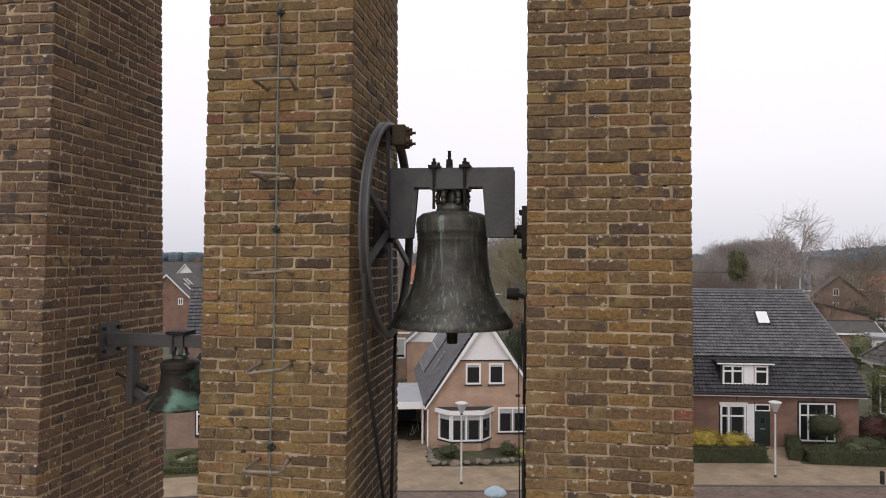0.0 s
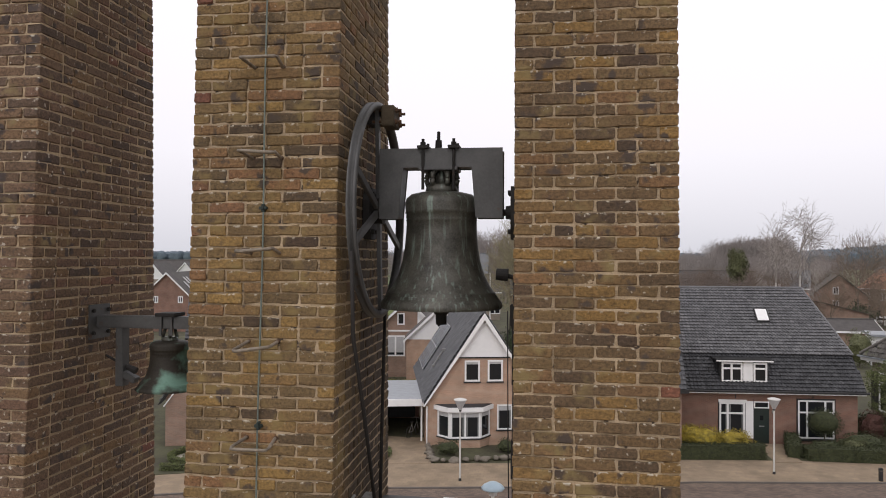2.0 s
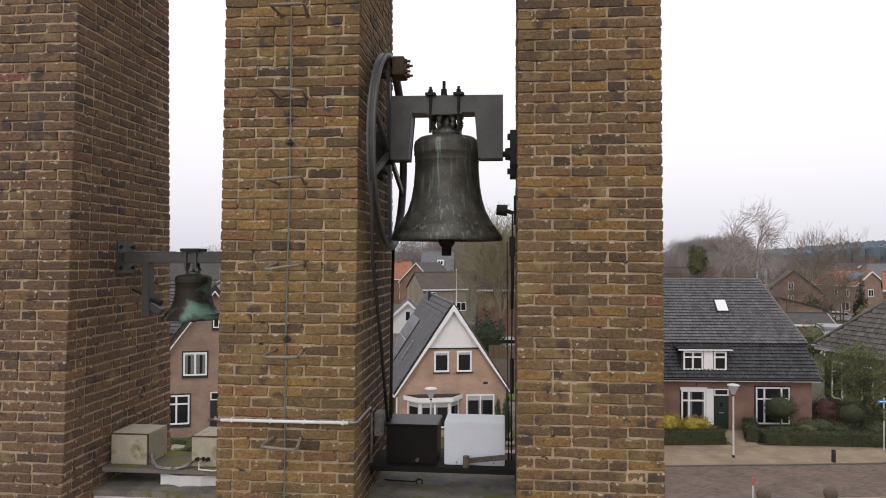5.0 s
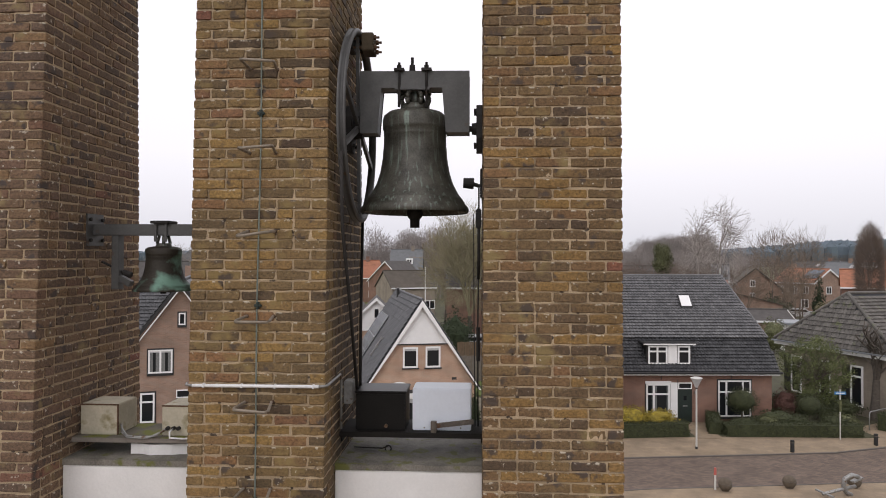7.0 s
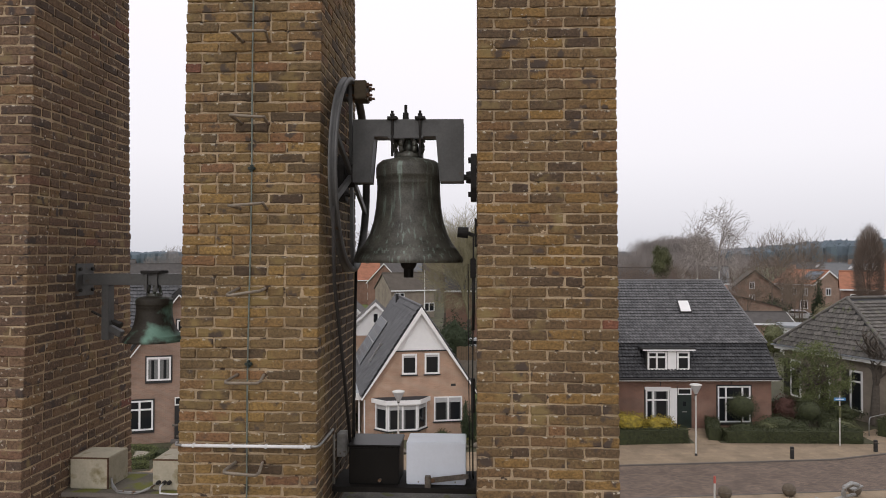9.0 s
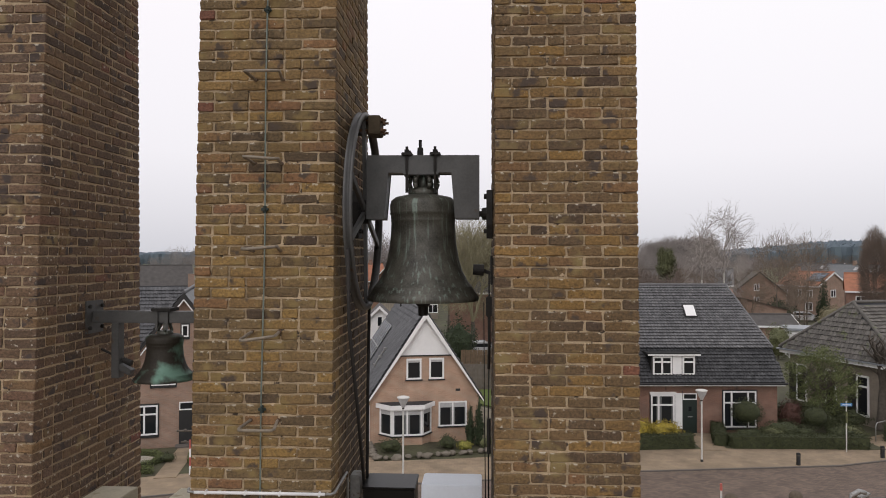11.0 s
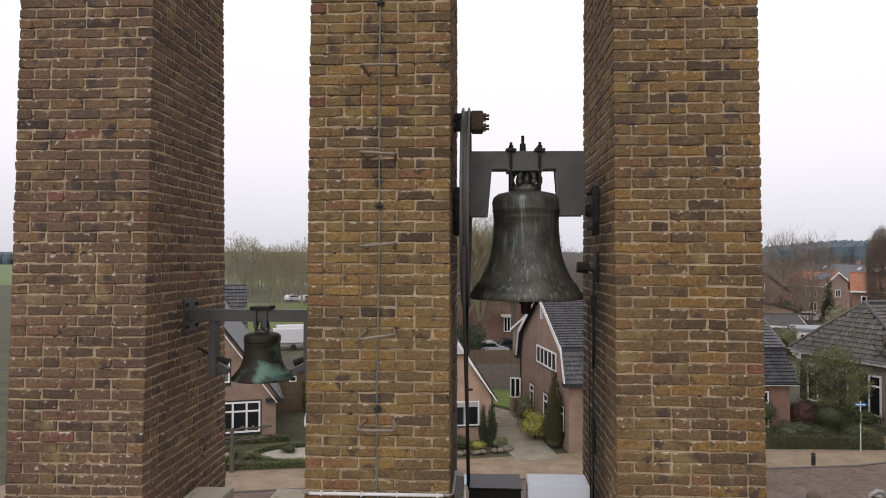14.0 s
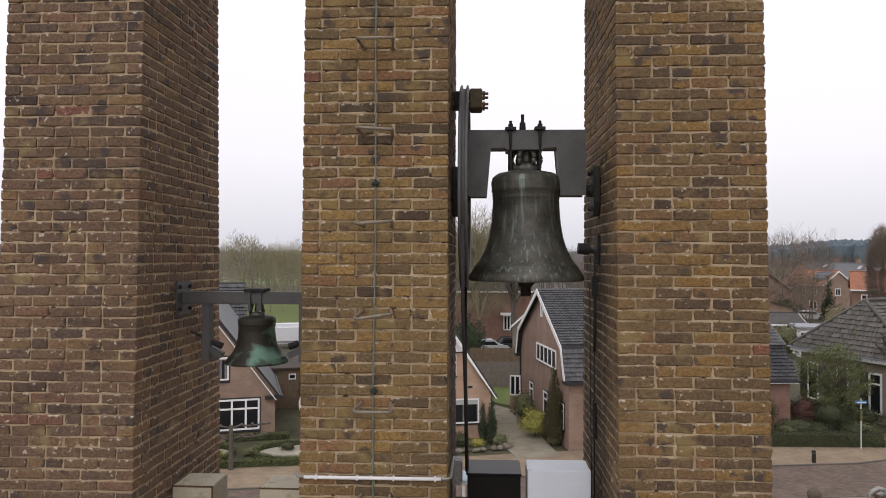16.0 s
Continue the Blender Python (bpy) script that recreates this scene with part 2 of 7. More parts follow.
def flank_runs(m, edge, y, z, way=1):
    """Black-brown runs on a flank; on pillar 3 oil and rust below its bearing."""
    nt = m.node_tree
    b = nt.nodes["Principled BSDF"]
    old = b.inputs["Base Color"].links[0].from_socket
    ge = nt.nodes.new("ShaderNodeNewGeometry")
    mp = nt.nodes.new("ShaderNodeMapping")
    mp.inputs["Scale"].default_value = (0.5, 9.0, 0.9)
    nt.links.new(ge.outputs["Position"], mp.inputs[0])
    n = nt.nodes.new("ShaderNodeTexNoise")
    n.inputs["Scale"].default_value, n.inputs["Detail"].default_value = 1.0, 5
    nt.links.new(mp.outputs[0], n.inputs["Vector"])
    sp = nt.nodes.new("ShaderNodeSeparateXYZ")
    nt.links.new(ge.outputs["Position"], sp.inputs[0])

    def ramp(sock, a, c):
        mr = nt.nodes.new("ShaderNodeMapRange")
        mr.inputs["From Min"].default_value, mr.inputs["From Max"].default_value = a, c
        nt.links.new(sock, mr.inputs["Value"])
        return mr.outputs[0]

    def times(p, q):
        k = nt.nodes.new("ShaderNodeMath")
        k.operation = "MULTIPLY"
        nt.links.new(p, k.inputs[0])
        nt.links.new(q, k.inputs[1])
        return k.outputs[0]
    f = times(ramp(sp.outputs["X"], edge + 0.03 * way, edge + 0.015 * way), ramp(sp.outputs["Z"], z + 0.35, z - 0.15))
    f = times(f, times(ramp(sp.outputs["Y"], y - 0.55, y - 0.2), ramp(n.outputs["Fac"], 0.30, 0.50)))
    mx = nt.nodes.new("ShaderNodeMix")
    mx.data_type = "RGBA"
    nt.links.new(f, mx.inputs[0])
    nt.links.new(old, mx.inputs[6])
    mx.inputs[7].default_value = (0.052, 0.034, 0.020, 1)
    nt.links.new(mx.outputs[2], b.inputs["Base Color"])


flank_runs(M_BRICK_GREY, -0.095, 4.43, 10.87)
# the same runs darken pillar 2's right flank, from above its bearing down
flank_runs(M_BRICK, -1.071, 4.40, 11.4, -1)
def streaked(name, dark, pale, mid, rough, metal):
    """Bronze with pale runs of verdigris down its flank."""
    m = mat(name, dark, rough, metal, var=0.45, scale=9, bump=0.2, bscale=80, second=mid)
    nt = m.node_tree
    b = nt.nodes["Principled BSDF"]
    old = b.inputs["Base Color"].links[0].from_socket
    tc = nt.nodes.new("ShaderNodeTexCoord")
    mp = nt.nodes.new("ShaderNodeMapping")
    mp.inputs["Scale"].default_value = (38, 38, 1.7)
    nt.links.new(tc.outputs["Object"], mp.inputs[0])
    col = add_spots(nt, mp.outputs[0], old, pale, 1.0, 0.55, 0.17)
    nt.links.new(col, b.inputs["Base Color"])
    return m


M_BRONZE = streaked("weathered_bronze", (0.037, 0.034, 0.027), (0.190, 0.245, 0.208), (0.084, 0.082, 0.067), 0.5, 0.2)
M_PATINA = mat("green_patina_bronze", (0.035, 0.030, 0.022), 0.65, 0.3, var=0.4, scale=8, bump=0.25, spots=((0.165, 0.30, 0.235), 5.0, 0.485, 0.12))
M_STEEL = mat("grey_painted_steel", (0.088, 0.088, 0.086), 0.55, 0.25, var=0.25, scale=7, bump=0.1, spots=((0.09, 0.055, 0.035), 9.0, 0.66))
M_IRON = mat("dark_iron", (0.022, 0.020, 0.018), 0.7, 0.3, var=0.4, scale=12, bump=0.2, spots=((0.05, 0.03, 0.018), 14.0, 0.66))
M_GALV = mat("galvanised_steel", (0.30, 0.30, 0.29), 0.5, 0.6, var=0.25, scale=20, spots=((0.16, 0.10, 0.06), 16.0, 0.60))
M_RUNG = mat("weathered_rung", (0.25, 0.215, 0.17), 0.7, 0.4, var=0.4, scale=20, bump=0.3)
M_LEVER = mat("dirty_steel", (0.115, 0.098, 0.080), 0.6, 0.3, var=0.45, scale=24, bump=0.2, spots=((0.08, 0.045, 0.025), 20.0, 0.58))
M_RUST = mat("brown_rust", (0.10, 0.055, 0.03), 0.9, var=0.4, scale=25, bump=0.3)
M_CABLE = mat("copper_green_cable", (0.15, 0.18, 0.155), 0.6, 0.3, var=0.3, scale=12)
M_CLAMP = mat("green_bronze_clamp", (0.030, 0.045, 0.040), 0.6, 0.3, var=0.4, scale=30)
M_PVC = mat("white_plastic_pipe", (0.72, 0.72, 0.72), 0.45, var=0.08, scale=10, bump=0.02)
M_CONCRETE = mat("mossy_concrete", (0.135, 0.120, 0.095), 0.95, var=0.4, scale=6, bump=0.5, bscale=90, spots=((0.155, 0.165, 0.035), 7.0, 0.50, 0.10))
M_WHITEWASH = mat("white_painted_concrete", (0.74, 0.73, 0.71), 0.8, var=0.07, scale=4, bump=0.15, bscale=70, spots=((0.55, 0.53, 0.46), 6.0, 0.68))
M_BOX_CREAM = mat("cream_weathered_box", (0.46, 0.42, 0.32), 0.7, var=0.2, scale=9, bump=0.12, spots=((0.235, 0.20, 0.105), 8.0, 0.55, 0.12))
M_SCREED = mat("grey_mossy_screed", (0.120, 0.108, 0.088), 0.75, var=0.55, scale=5, bump=0.5, bscale=90, spots=((0.120, 0.125, 0.030), 9.0, 0.55, 0.08), second=(0.175, 0.162, 0.138))
M_BOX_BLACK = mat("black_box", (0.007, 0.0065, 0.006), 0.4, var=0.3, scale=8, bump=0.05)
M_BOX_BLACK.node_tree.nodes["Principled BSDF"].inputs["Specular IOR Level"].default_value = 0.22
M_BAR = mat("black_steel", (0.012, 0.0105, 0.009), 0.7, var=0.3, scale=12, bump=0.1)
M_BAR.node_tree.nodes["Principled BSDF"].inputs["Specular IOR Level"].default_value = 0.2
M_BOX_WHITE = mat("white_box", (0.68, 0.73, 0.80), 0.5, var=0.05, scale=5, bump=0.03)
M_WOOD = mat("weathered_wood", (0.070, 0.052, 0.030), 0.85, var=0.3, scale=9, bump=0.3)
M_ROPE = mat("dark_rope", (0.022, 0.019, 0.017), 0.85, var=0.3, scale=40)
M_WHITE = mat("white_paint", (0.78, 0.78, 0.77), 0.5, var=0.05, scale=3, bump=0.03)
M_BLACK = mat("black_paint", (0.018, 0.018, 0.018), 0.5, var=0.2, scale=5, bump=0.03)
M_GREENDOOR = mat("dark_green_paint", (0.012, 0.022, 0.018), 0.4, var=0.2, scale=4, bump=0.03)
M_GLASS = glass_mat("dark_window_glass", (0.016, 0.018, 0.020))
M_CURTAIN = mat("pale_curtain", (0.42, 0.42, 0.42), 0.9, var=0.12, scale=7)
M_DRAPE = mat("grey_net_curtain", (0.16, 0.165, 0.16), 0.9, var=0.3, scale=14)
M_PINK = course_mat("pink_brick", (0.44, 0.272, 0.188), (0.375, 0.230, 0.156), (0.42, 0.335, 0.255))
M_REDB = course_mat("red_brown_brick", (0.235, 0.120, 0.083), (0.185, 0.095, 0.068), (0.23, 0.165, 0.13))
M_BROWNB = course_mat("brown_brick", (0.305, 0.192, 0.138), (0.245, 0.156, 0.114), (0.28, 0.22, 0.175))
# base colour lowered to carry the shade on the hip-roofed house's wall
M_GREYB = course_mat("grey_brick", (0.27, 0.225, 0.178), (0.225, 0.19, 0.15), (0.26, 0.225, 0.185))
M_TILE = piece_mat("dark_roof_tile", [(0, (0.070, 0.071, 0.076)), (0.5, (0.086, 0.087, 0.092)), (1, (0.108, 0.108, 0.112))], rough=0.6, grain=8, bump=0.1, dark=0.25)
# mansard tiles: paler on the upper slope, darker on the steep lower one
M_TILE_MANSARD = piece_mat("upper_slope_roof_tile", [(0, (0.106, 0.106, 0.110)), (0.5, (0.130, 0.130, 0.134)), (1, (0.160, 0.159, 0.162))], rough=0.75, grain=8, bump=0.1, dark=0.3)
M_TILE_SKIRT = piece_mat("lower_slope_roof_tile", [(0, (0.036, 0.037, 0.040)), (0.5, (0.048, 0.049, 0.053)), (1, (0.066, 0.067, 0.070))], rough=0.6, grain=8, bump=0.1, dark=0.25)
M_TILE_GREY = piece_mat("grey_roof_tile", [(0, (0.095, 0.087, 0.078)), (0.5, (0.125, 0.116, 0.105)), (1, (0.165, 0.152, 0.137))], rough=0.85, grain=8, bump=0.2, dark=0.3, spots=(((0.12, 0.13, 0.07), 2.0, 0.60, 0.1),))
M_TILE_BASE = mat("roof_underlay", (0.030, 0.031, 0.034), 0.8)
M_TILE_ORANGE = mat("orange_roof_tiles", (0.30, 0.125, 0.072), 0.85, var=0.3, scale=1.5)
M_TILE_FAR = mat("far_dark_roof_tiles", (0.075, 0.068, 0.064), 0.8, var=0.3, scale=1.5)
M_SLATE = mat("pale_roof_panels", (0.120, 0.125, 0.130), 0.6, var=0.2, scale=1.5)
M_SOLAR = mat("solar_panel", (0.07, 0.09, 0.12), 0.2, var=0.1, scale=2, bump=0)
M_ZINC = mat("grey_zinc", (0.30, 0.32, 0.34), 0.5, 0.3, var=0.15, scale=3)
M_ROAD = course_mat("brick_paved_road", (0.175, 0.124, 0.093), (0.105, 0.076, 0.060), (0.086, 0.069, 0.056), 0.21, 0.105, 0.008, 0.9, upright=False)
M_PAVE = course_mat("beige_paving", (0.275, 0.206, 0.136), (0.232, 0.176, 0.119), (0.200, 0.154, 0.108), 0.30, 0.30, 0.006, 0.92, upright=False)
M_DRIVE = course_mat("grey_drive_paving", (0.275, 0.245, 0.180), (0.235, 0.21, 0.155), (0.20, 0.185, 0.12), 0.30, 0.15, 0.006, 0.92, upright=False)
M_KERB = mat("concrete_kerb", (0.115, 0.10, 0.088), 0.9, var=0.2, scale=3)
M_GROUND = mat("garden_earth_and_grass", (0.058, 0.047, 0.031), 0.95, var=0.4, scale=0.6, bump=0.4, bscale=6, second=(0.068, 0.070, 0.034))
M_LAWN = mat("lawn", (0.105, 0.138, 0.032), 0.95, var=0.3, scale=1.2, bump=0.5, bscale=60)
M_FIELD = mat("green_field", (0.12, 0.17, 0.065), 0.95, var=0.25, scale=0.02, bump=0)
M_HEDGE = mat("hedge_leaves", (0.020, 0.026, 0.010), 0.8, var=0.5, scale=9, bump=0.4, second=(0.046, 0.054, 0.019))
M_YELLOW = mat("yellow_flowering_leaves", (0.095, 0.082, 0.018), 0.8, var=0.45, scale=5, second=(0.33, 0.25, 0.028))
M_VARIEG = mat("yellow_green_leaves", (0.085, 0.095, 0.018), 0.8, var=0.4, scale=9, second=(0.29, 0.27, 0.055))
M_CONIFER = mat("conifer_needles", (0.018, 0.030, 0.015), 0.85, var=0.5, scale=10, second=(0.035, 0.050, 0.020))
M_FRESH = mat("fresh_green_leaves", (0.046, 0.060, 0.020), 0.75, var=0.5, scale=6, second=(0.135, 0.155, 0.054))
M_GRAVEL = mat("pale_gravel", (0.36, 0.33, 0.27), 0.95, var=0.4, scale=9, bump=0.6, bscale=30)
M_LEAF = mat("shrub_leaves", (0.036, 0.044, 0.018), 0.75, var=0.5, scale=6, second=(0.115, 0.120, 0.052))
M_YEW = mat("brown_green_cypress", (0.034, 0.033, 0.013), 0.85, var=0.5, scale=9, second=(0.072, 0.064, 0.024))
M_REDLEAF = mat("red_leaves", (0.085, 0.038, 0.028), 0.8, var=0.4, scale=6)
M_BARK = mat("grey_brown_bark", (0.095, 0.080, 0.065), 0.9, var=0.35, scale=8, bump=0.4)
M_BIRCH = mat("birch_bark", (0.52, 0.49, 0.45), 0.85, var=0.3, scale=3)
M_FELT = mat("brown_roofing_felt", (0.085, 0.072, 0.058), 0.95, var=0.25, scale=1.0)
M_TWIG_OLIVE = mat("olive_twigs", (0.245, 0.220, 0.135), 0.95, var=0.3, scale=0.4, bump=0)
M_TWIG = mat("bare_twigs", (0.185, 0.145, 0.110), 0.95, var=0.3, scale=0.4, bump=0)
M_TWIG_BIRCH = mat("birch_twigs", (0.30, 0.265, 0.24), 0.95, var=0.25, scale=0.3, bump=0)
# paler and greyer than the near twigs: distance haze put into the colour
M_TWIG_FAR = mat("far_bare_crowns_hazed", (0.235, 0.210, 0.195), 0.95, var=0.25, scale=0.1, bump=0)
M_TWIG_RED = mat("reddish_twigs", (0.155, 0.118, 0.095), 0.95, var=0.3, scale=0.3, bump=0)
# the blue-grey is partly air haze, put into the base colour
M_WOODS = mat("far_pine_woods_hazed", (0.105, 0.135, 0.160), 0.95, var=0.2, scale=0.05, bump=0)
M_STONE = mat("boulder_stone", (0.17, 0.148, 0.118), 0.9, var=0.35, scale=3, bump=0.5, bscale=30)
M_BALL = mat("brown_concrete_ball", (0.10, 0.078, 0.055), 0.85, var=0.3, scale=8, bump=0.3)
M_FENCE_BROWN = mat("brown_fence_boards", (0.17, 0.12, 0.075), 0.9, var=0.25, scale=4)
M_FENCE = mat("grey_fence_boards", (0.20, 0.175, 0.15), 0.9, var=0.25, scale=4)
M_POST = mat("pale_lamp_post", (0.55, 0.54, 0.51), 0.5, 0.1, var=0.08, scale=3)
M_SIGN = mat("blue_sign", (0.05, 0.20, 0.42), 0.4, var=0.05, scale=3, bump=0)
M_LAMPBLUE = mat("pale_blue_lamp_hood", (0.27, 0.35, 0.40), 0.35, var=0.1, scale=4, bump=0)
M_RED = mat("red_plastic", (0.40, 0.10, 0.08), 0.5, var=0.1, scale=4, bump=0)
M_CARWHITE = mat("white_car_paint", (0.70, 0.71, 0.73), 0.3, var=0.03, scale=2, bump=0)
M_CARDARK = mat("dark_car_paint", (0.02, 0.022, 0.026), 0.3, var=0.1, scale=2, bump=0)
M_TARP = mat("silver_car_cover", (0.42, 0.43, 0.44), 0.6, var=0.2, scale=5, bump=0.3, bscale=8)


# ---- building helpers ----
def thing(name, x, y, z, label, category, rz=0, group="", kind=""):
    ob = new(name)
    ob.matrix_world = pose(x, y, z, 0, 0, rz)
    return tagged(ob, label, category, group, kind)


def part(name, bm, material, parent=None, label="", smooth=False):
    me = bpy.data.meshes.new(name)
    bmesh.ops.recalc_face_normals(bm, faces=bm.faces[:])
    if smooth:
        for f in bm.faces:
            f.smooth = True
    bm.to_mesh(me)
    bm.free()
    me.materials.append(material)
    ob = new(name, me)
    if parent:
        ob.parent = parent
    return tagged(ob, label)


def raw(name, verts, faces, material, parent=None, label="", smooth=False):
    me = bpy.data.meshes.new(name)
    me.from_pydata([tuple(v) for v in verts], [], faces)
    if smooth:
        me.polygons.foreach_set("use_smooth", [True] * len(me.polygons))
    me.materials.append(material)
    me.update()
    ob = new(name, me)
    if parent:
        ob.parent = parent
    return tagged(ob, label)


def box(bm, x0, x1, y0, y1, z0, z1, bevel=0.0, m=None):
    r = bmesh.ops.create_cube(bm, size=1.0)
    vs = r["verts"]
    bmesh.ops.scale(bm, vec=(x1 - x0, y1 - y0, z1 - z0), verts=vs)
    bmesh.ops.translate(bm, vec=((x0 + x1) / 2, (y0 + y1) / 2, (z0 + z1) / 2), verts=vs)
    if m is not None:
        bmesh.ops.transform(bm, matrix=m, verts=vs)
    if bevel:
        es = list({e for v in vs for e in v.link_edges})
        bmesh.ops.bevel(bm, geom=es, offset=bevel, segments=2, affect="EDGES")
    return bm


def B(*a, **k):
    return box(bmesh.new(), *a, **k)


def rod(bm, a, b, r, r2=None, seg=8):
    a, b = Vector(a), Vector(b)
    d = b - a
    res = bmesh.ops.create_cone(bm, cap_ends=True, segments=seg, radius1=r, radius2=r if r2 is None else r2, depth=d.length)
    q = d.to_track_quat("Z", "Y").to_matrix().to_4x4()
    bmesh.ops.transform(bm, matrix=Matrix.Translation((a + b) / 2) @ q, verts=res["verts"])
    return bm


def R(a, b, r, r2=None, seg=8):
    return rod(bmesh.new(), a, b, r, r2, seg)


def lathe(profile, seg=48, closed=False):
    bm = bmesh.new()
    rings = []
    for r, z in profile:
        rings.append([bm.verts.new((r * math.cos(2 * math.pi * i / seg), r * math.sin(2 * math.pi * i / seg), z)) for i in range(seg)])
    for a, b in zip(rings, rings[1:]):
        for i in range(seg):
            bm.faces.new((a[i], a[(i + 1) % seg], b[(i + 1) % seg], b[i]))
    if not closed:
        bm.faces.new(rings[0])
        bm.faces.new(rings[-1])
    return bm


def prism(pts, axis_len, axis="y"):
    """A closed outline in x, z drawn out along y (or in y, z along x)."""
    bm = bmesh.new()
    if axis == "y":
        a = [bm.verts.new((p[0], 0, p[1])) for p in pts]
        b = [bm.verts.new((p[0], axis_len, p[1])) for p in pts]
    else:
        a = [bm.verts.new((0, p[0], p[1])) for p in pts]
        b = [bm.verts.new((axis_len, p[0], p[1])) for p in pts]
    bm.faces.new(a)
    bm.faces.new(b[::-1])
    n = len(pts)
    for i in range(n):
        bm.faces.new((a[i], a[(i + 1) % n], b[(i + 1) % n], b[i]))
    return bm


def shift(bm, x, y, z):
    bmesh.ops.translate(bm, vec=(x, y, z), verts=bm.verts[:])
    return bm


def slab(pts, thick):
    """A flat sheet through the given corners, thickened downwards along its normal."""
    bm = bmesh.new()
    top = [bm.verts.new(p) for p in pts]
    n = (Vector(pts[1]) - Vector(pts[0])).cross(Vector(pts[2]) - Vector(pts[0])).normalized()
    if n.z < 0:
        n = -n
    bot = [bm.verts.new(Vector(p) - n * thick) for p in pts]
    bm.faces.new(top)
    bm.faces.new(bot[::-1])
    for i in range(len(pts)):
        bm.faces.new((top[i], bot[i], bot[(i + 1) % len(pts)], top[(i + 1) % len(pts)]))
    return bm


def tube(name, pts, r, material, parent=None, label="", res=3):
    """A bent pipe, cable or rope as a mesh along a line of points."""
    bm = bmesh.new()
    pts = [Vector(p) for p in pts]
    rings = []
    seg = 4 + 2 * res
    up = Vector((0.31, 0.77, 0.55)).normalized()
    for i, p in enumerate(pts):
        d = (pts[min(i + 1, len(pts) - 1)] - pts[max(i - 1, 0)]).normalized()
        s = d.cross(up).normalized()
        t = d.cross(s)
        rings.append([bm.verts.new(p + (s * math.cos(2 * math.pi * k / seg) + t * math.sin(2 * math.pi * k / seg)) * r) for k in range(seg)])
    for a, b in zip(rings, rings[1:]):
        for k in range(seg):
            bm.faces.new((a[k], a[(k + 1) % seg], b[(k + 1) % seg], b[k]))
    bm.faces.new(rings[0])
    bm.faces.new(rings[-1])
    return part(name, bm, material, parent, label, smooth=True)


# ---- ground, road and pavements ----
KERB = [(-60, 16.0), (-40, 22.0), (-24, 26.9), (-16.1, 29.6), (-13.7, 30.5), (-8, 31.7), (-1.6, 32.8), (1.9, 33.7), (7.3, 35.0), (12.9, 35.8), (18.2, 36.6), (21.4, 37.8), (27, 41.5), (36, 48), (60, 64)]


def strip(name, line, d0, d1, z, material, label, thick=0.0):
    """A band of paving along a line, between two offsets in y, with a skirt down to the ground."""
    bm = bmesh.new()
    a = [bm.verts.new((x, y + d0, z)) for x, y in line]
    b = [bm.verts.new((x, y + d1, z)) for x, y in line]
    for i in range(len(line) - 1):
        bm.faces.new((a[i], a[i + 1], b[i + 1], b[i]))
    if thick:
        a2 = [bm.verts.new((x, y + d0, z - thick)) for x, y in line]
        b2 = [bm.verts.new((x, y + d1, z - thick)) for x, y in line]
        for i in range(len(line) - 1):
            bm.faces.new((a2[i], a2[i + 1], a[i + 1], a[i]))
            bm.faces.new((b2[i], b2[i + 1], b[i + 1], b[i]))
    return tagged(part(name, bm, material), label, kind="structure")


ground = part("ground", B(-2500, 2500, -300, 3500, -0.3, -0.06), M_GROUND)
tagged(ground, "flat ground of earth and winter grass", kind="structure")
strip("road", KERB, -4.6, 0.0, -0.045, M_ROAD, "street paved with purple-brown bricks")
strip("plaza_pavement", KERB, -60, -4.7, -0.02, M_PAVE, "beige paved square at the foot of the tower", 0.1)
strip("pavement", KERB, 0.12, 3.9, 0.0, M_PAVE, "beige paved footway along the houses", 0.1)
strip("kerb_far", KERB, 0.0, 0.118, 0.012, M_KERB, "low concrete kerb along the footway", 0.1)
strip("kerb_near", KERB, -4.7, -4.602, 0.0, M_KERB, "low concrete kerb along the square", 0.1)

# ---- the tower: three brick pillars, battered front and back ----
P1, P2, P3 = (-3.782, -2.925), (-1.934, -1.071), (-0.095, 0.757)
COURSE, TOP, BASE = 0.0640, 13.6, -0.05


def front_y(z):
    return 3.794 + 0.035 * (z - 10.7)


def back_y(z):
    return 5.094 - 0.025 * (z - 10.7)


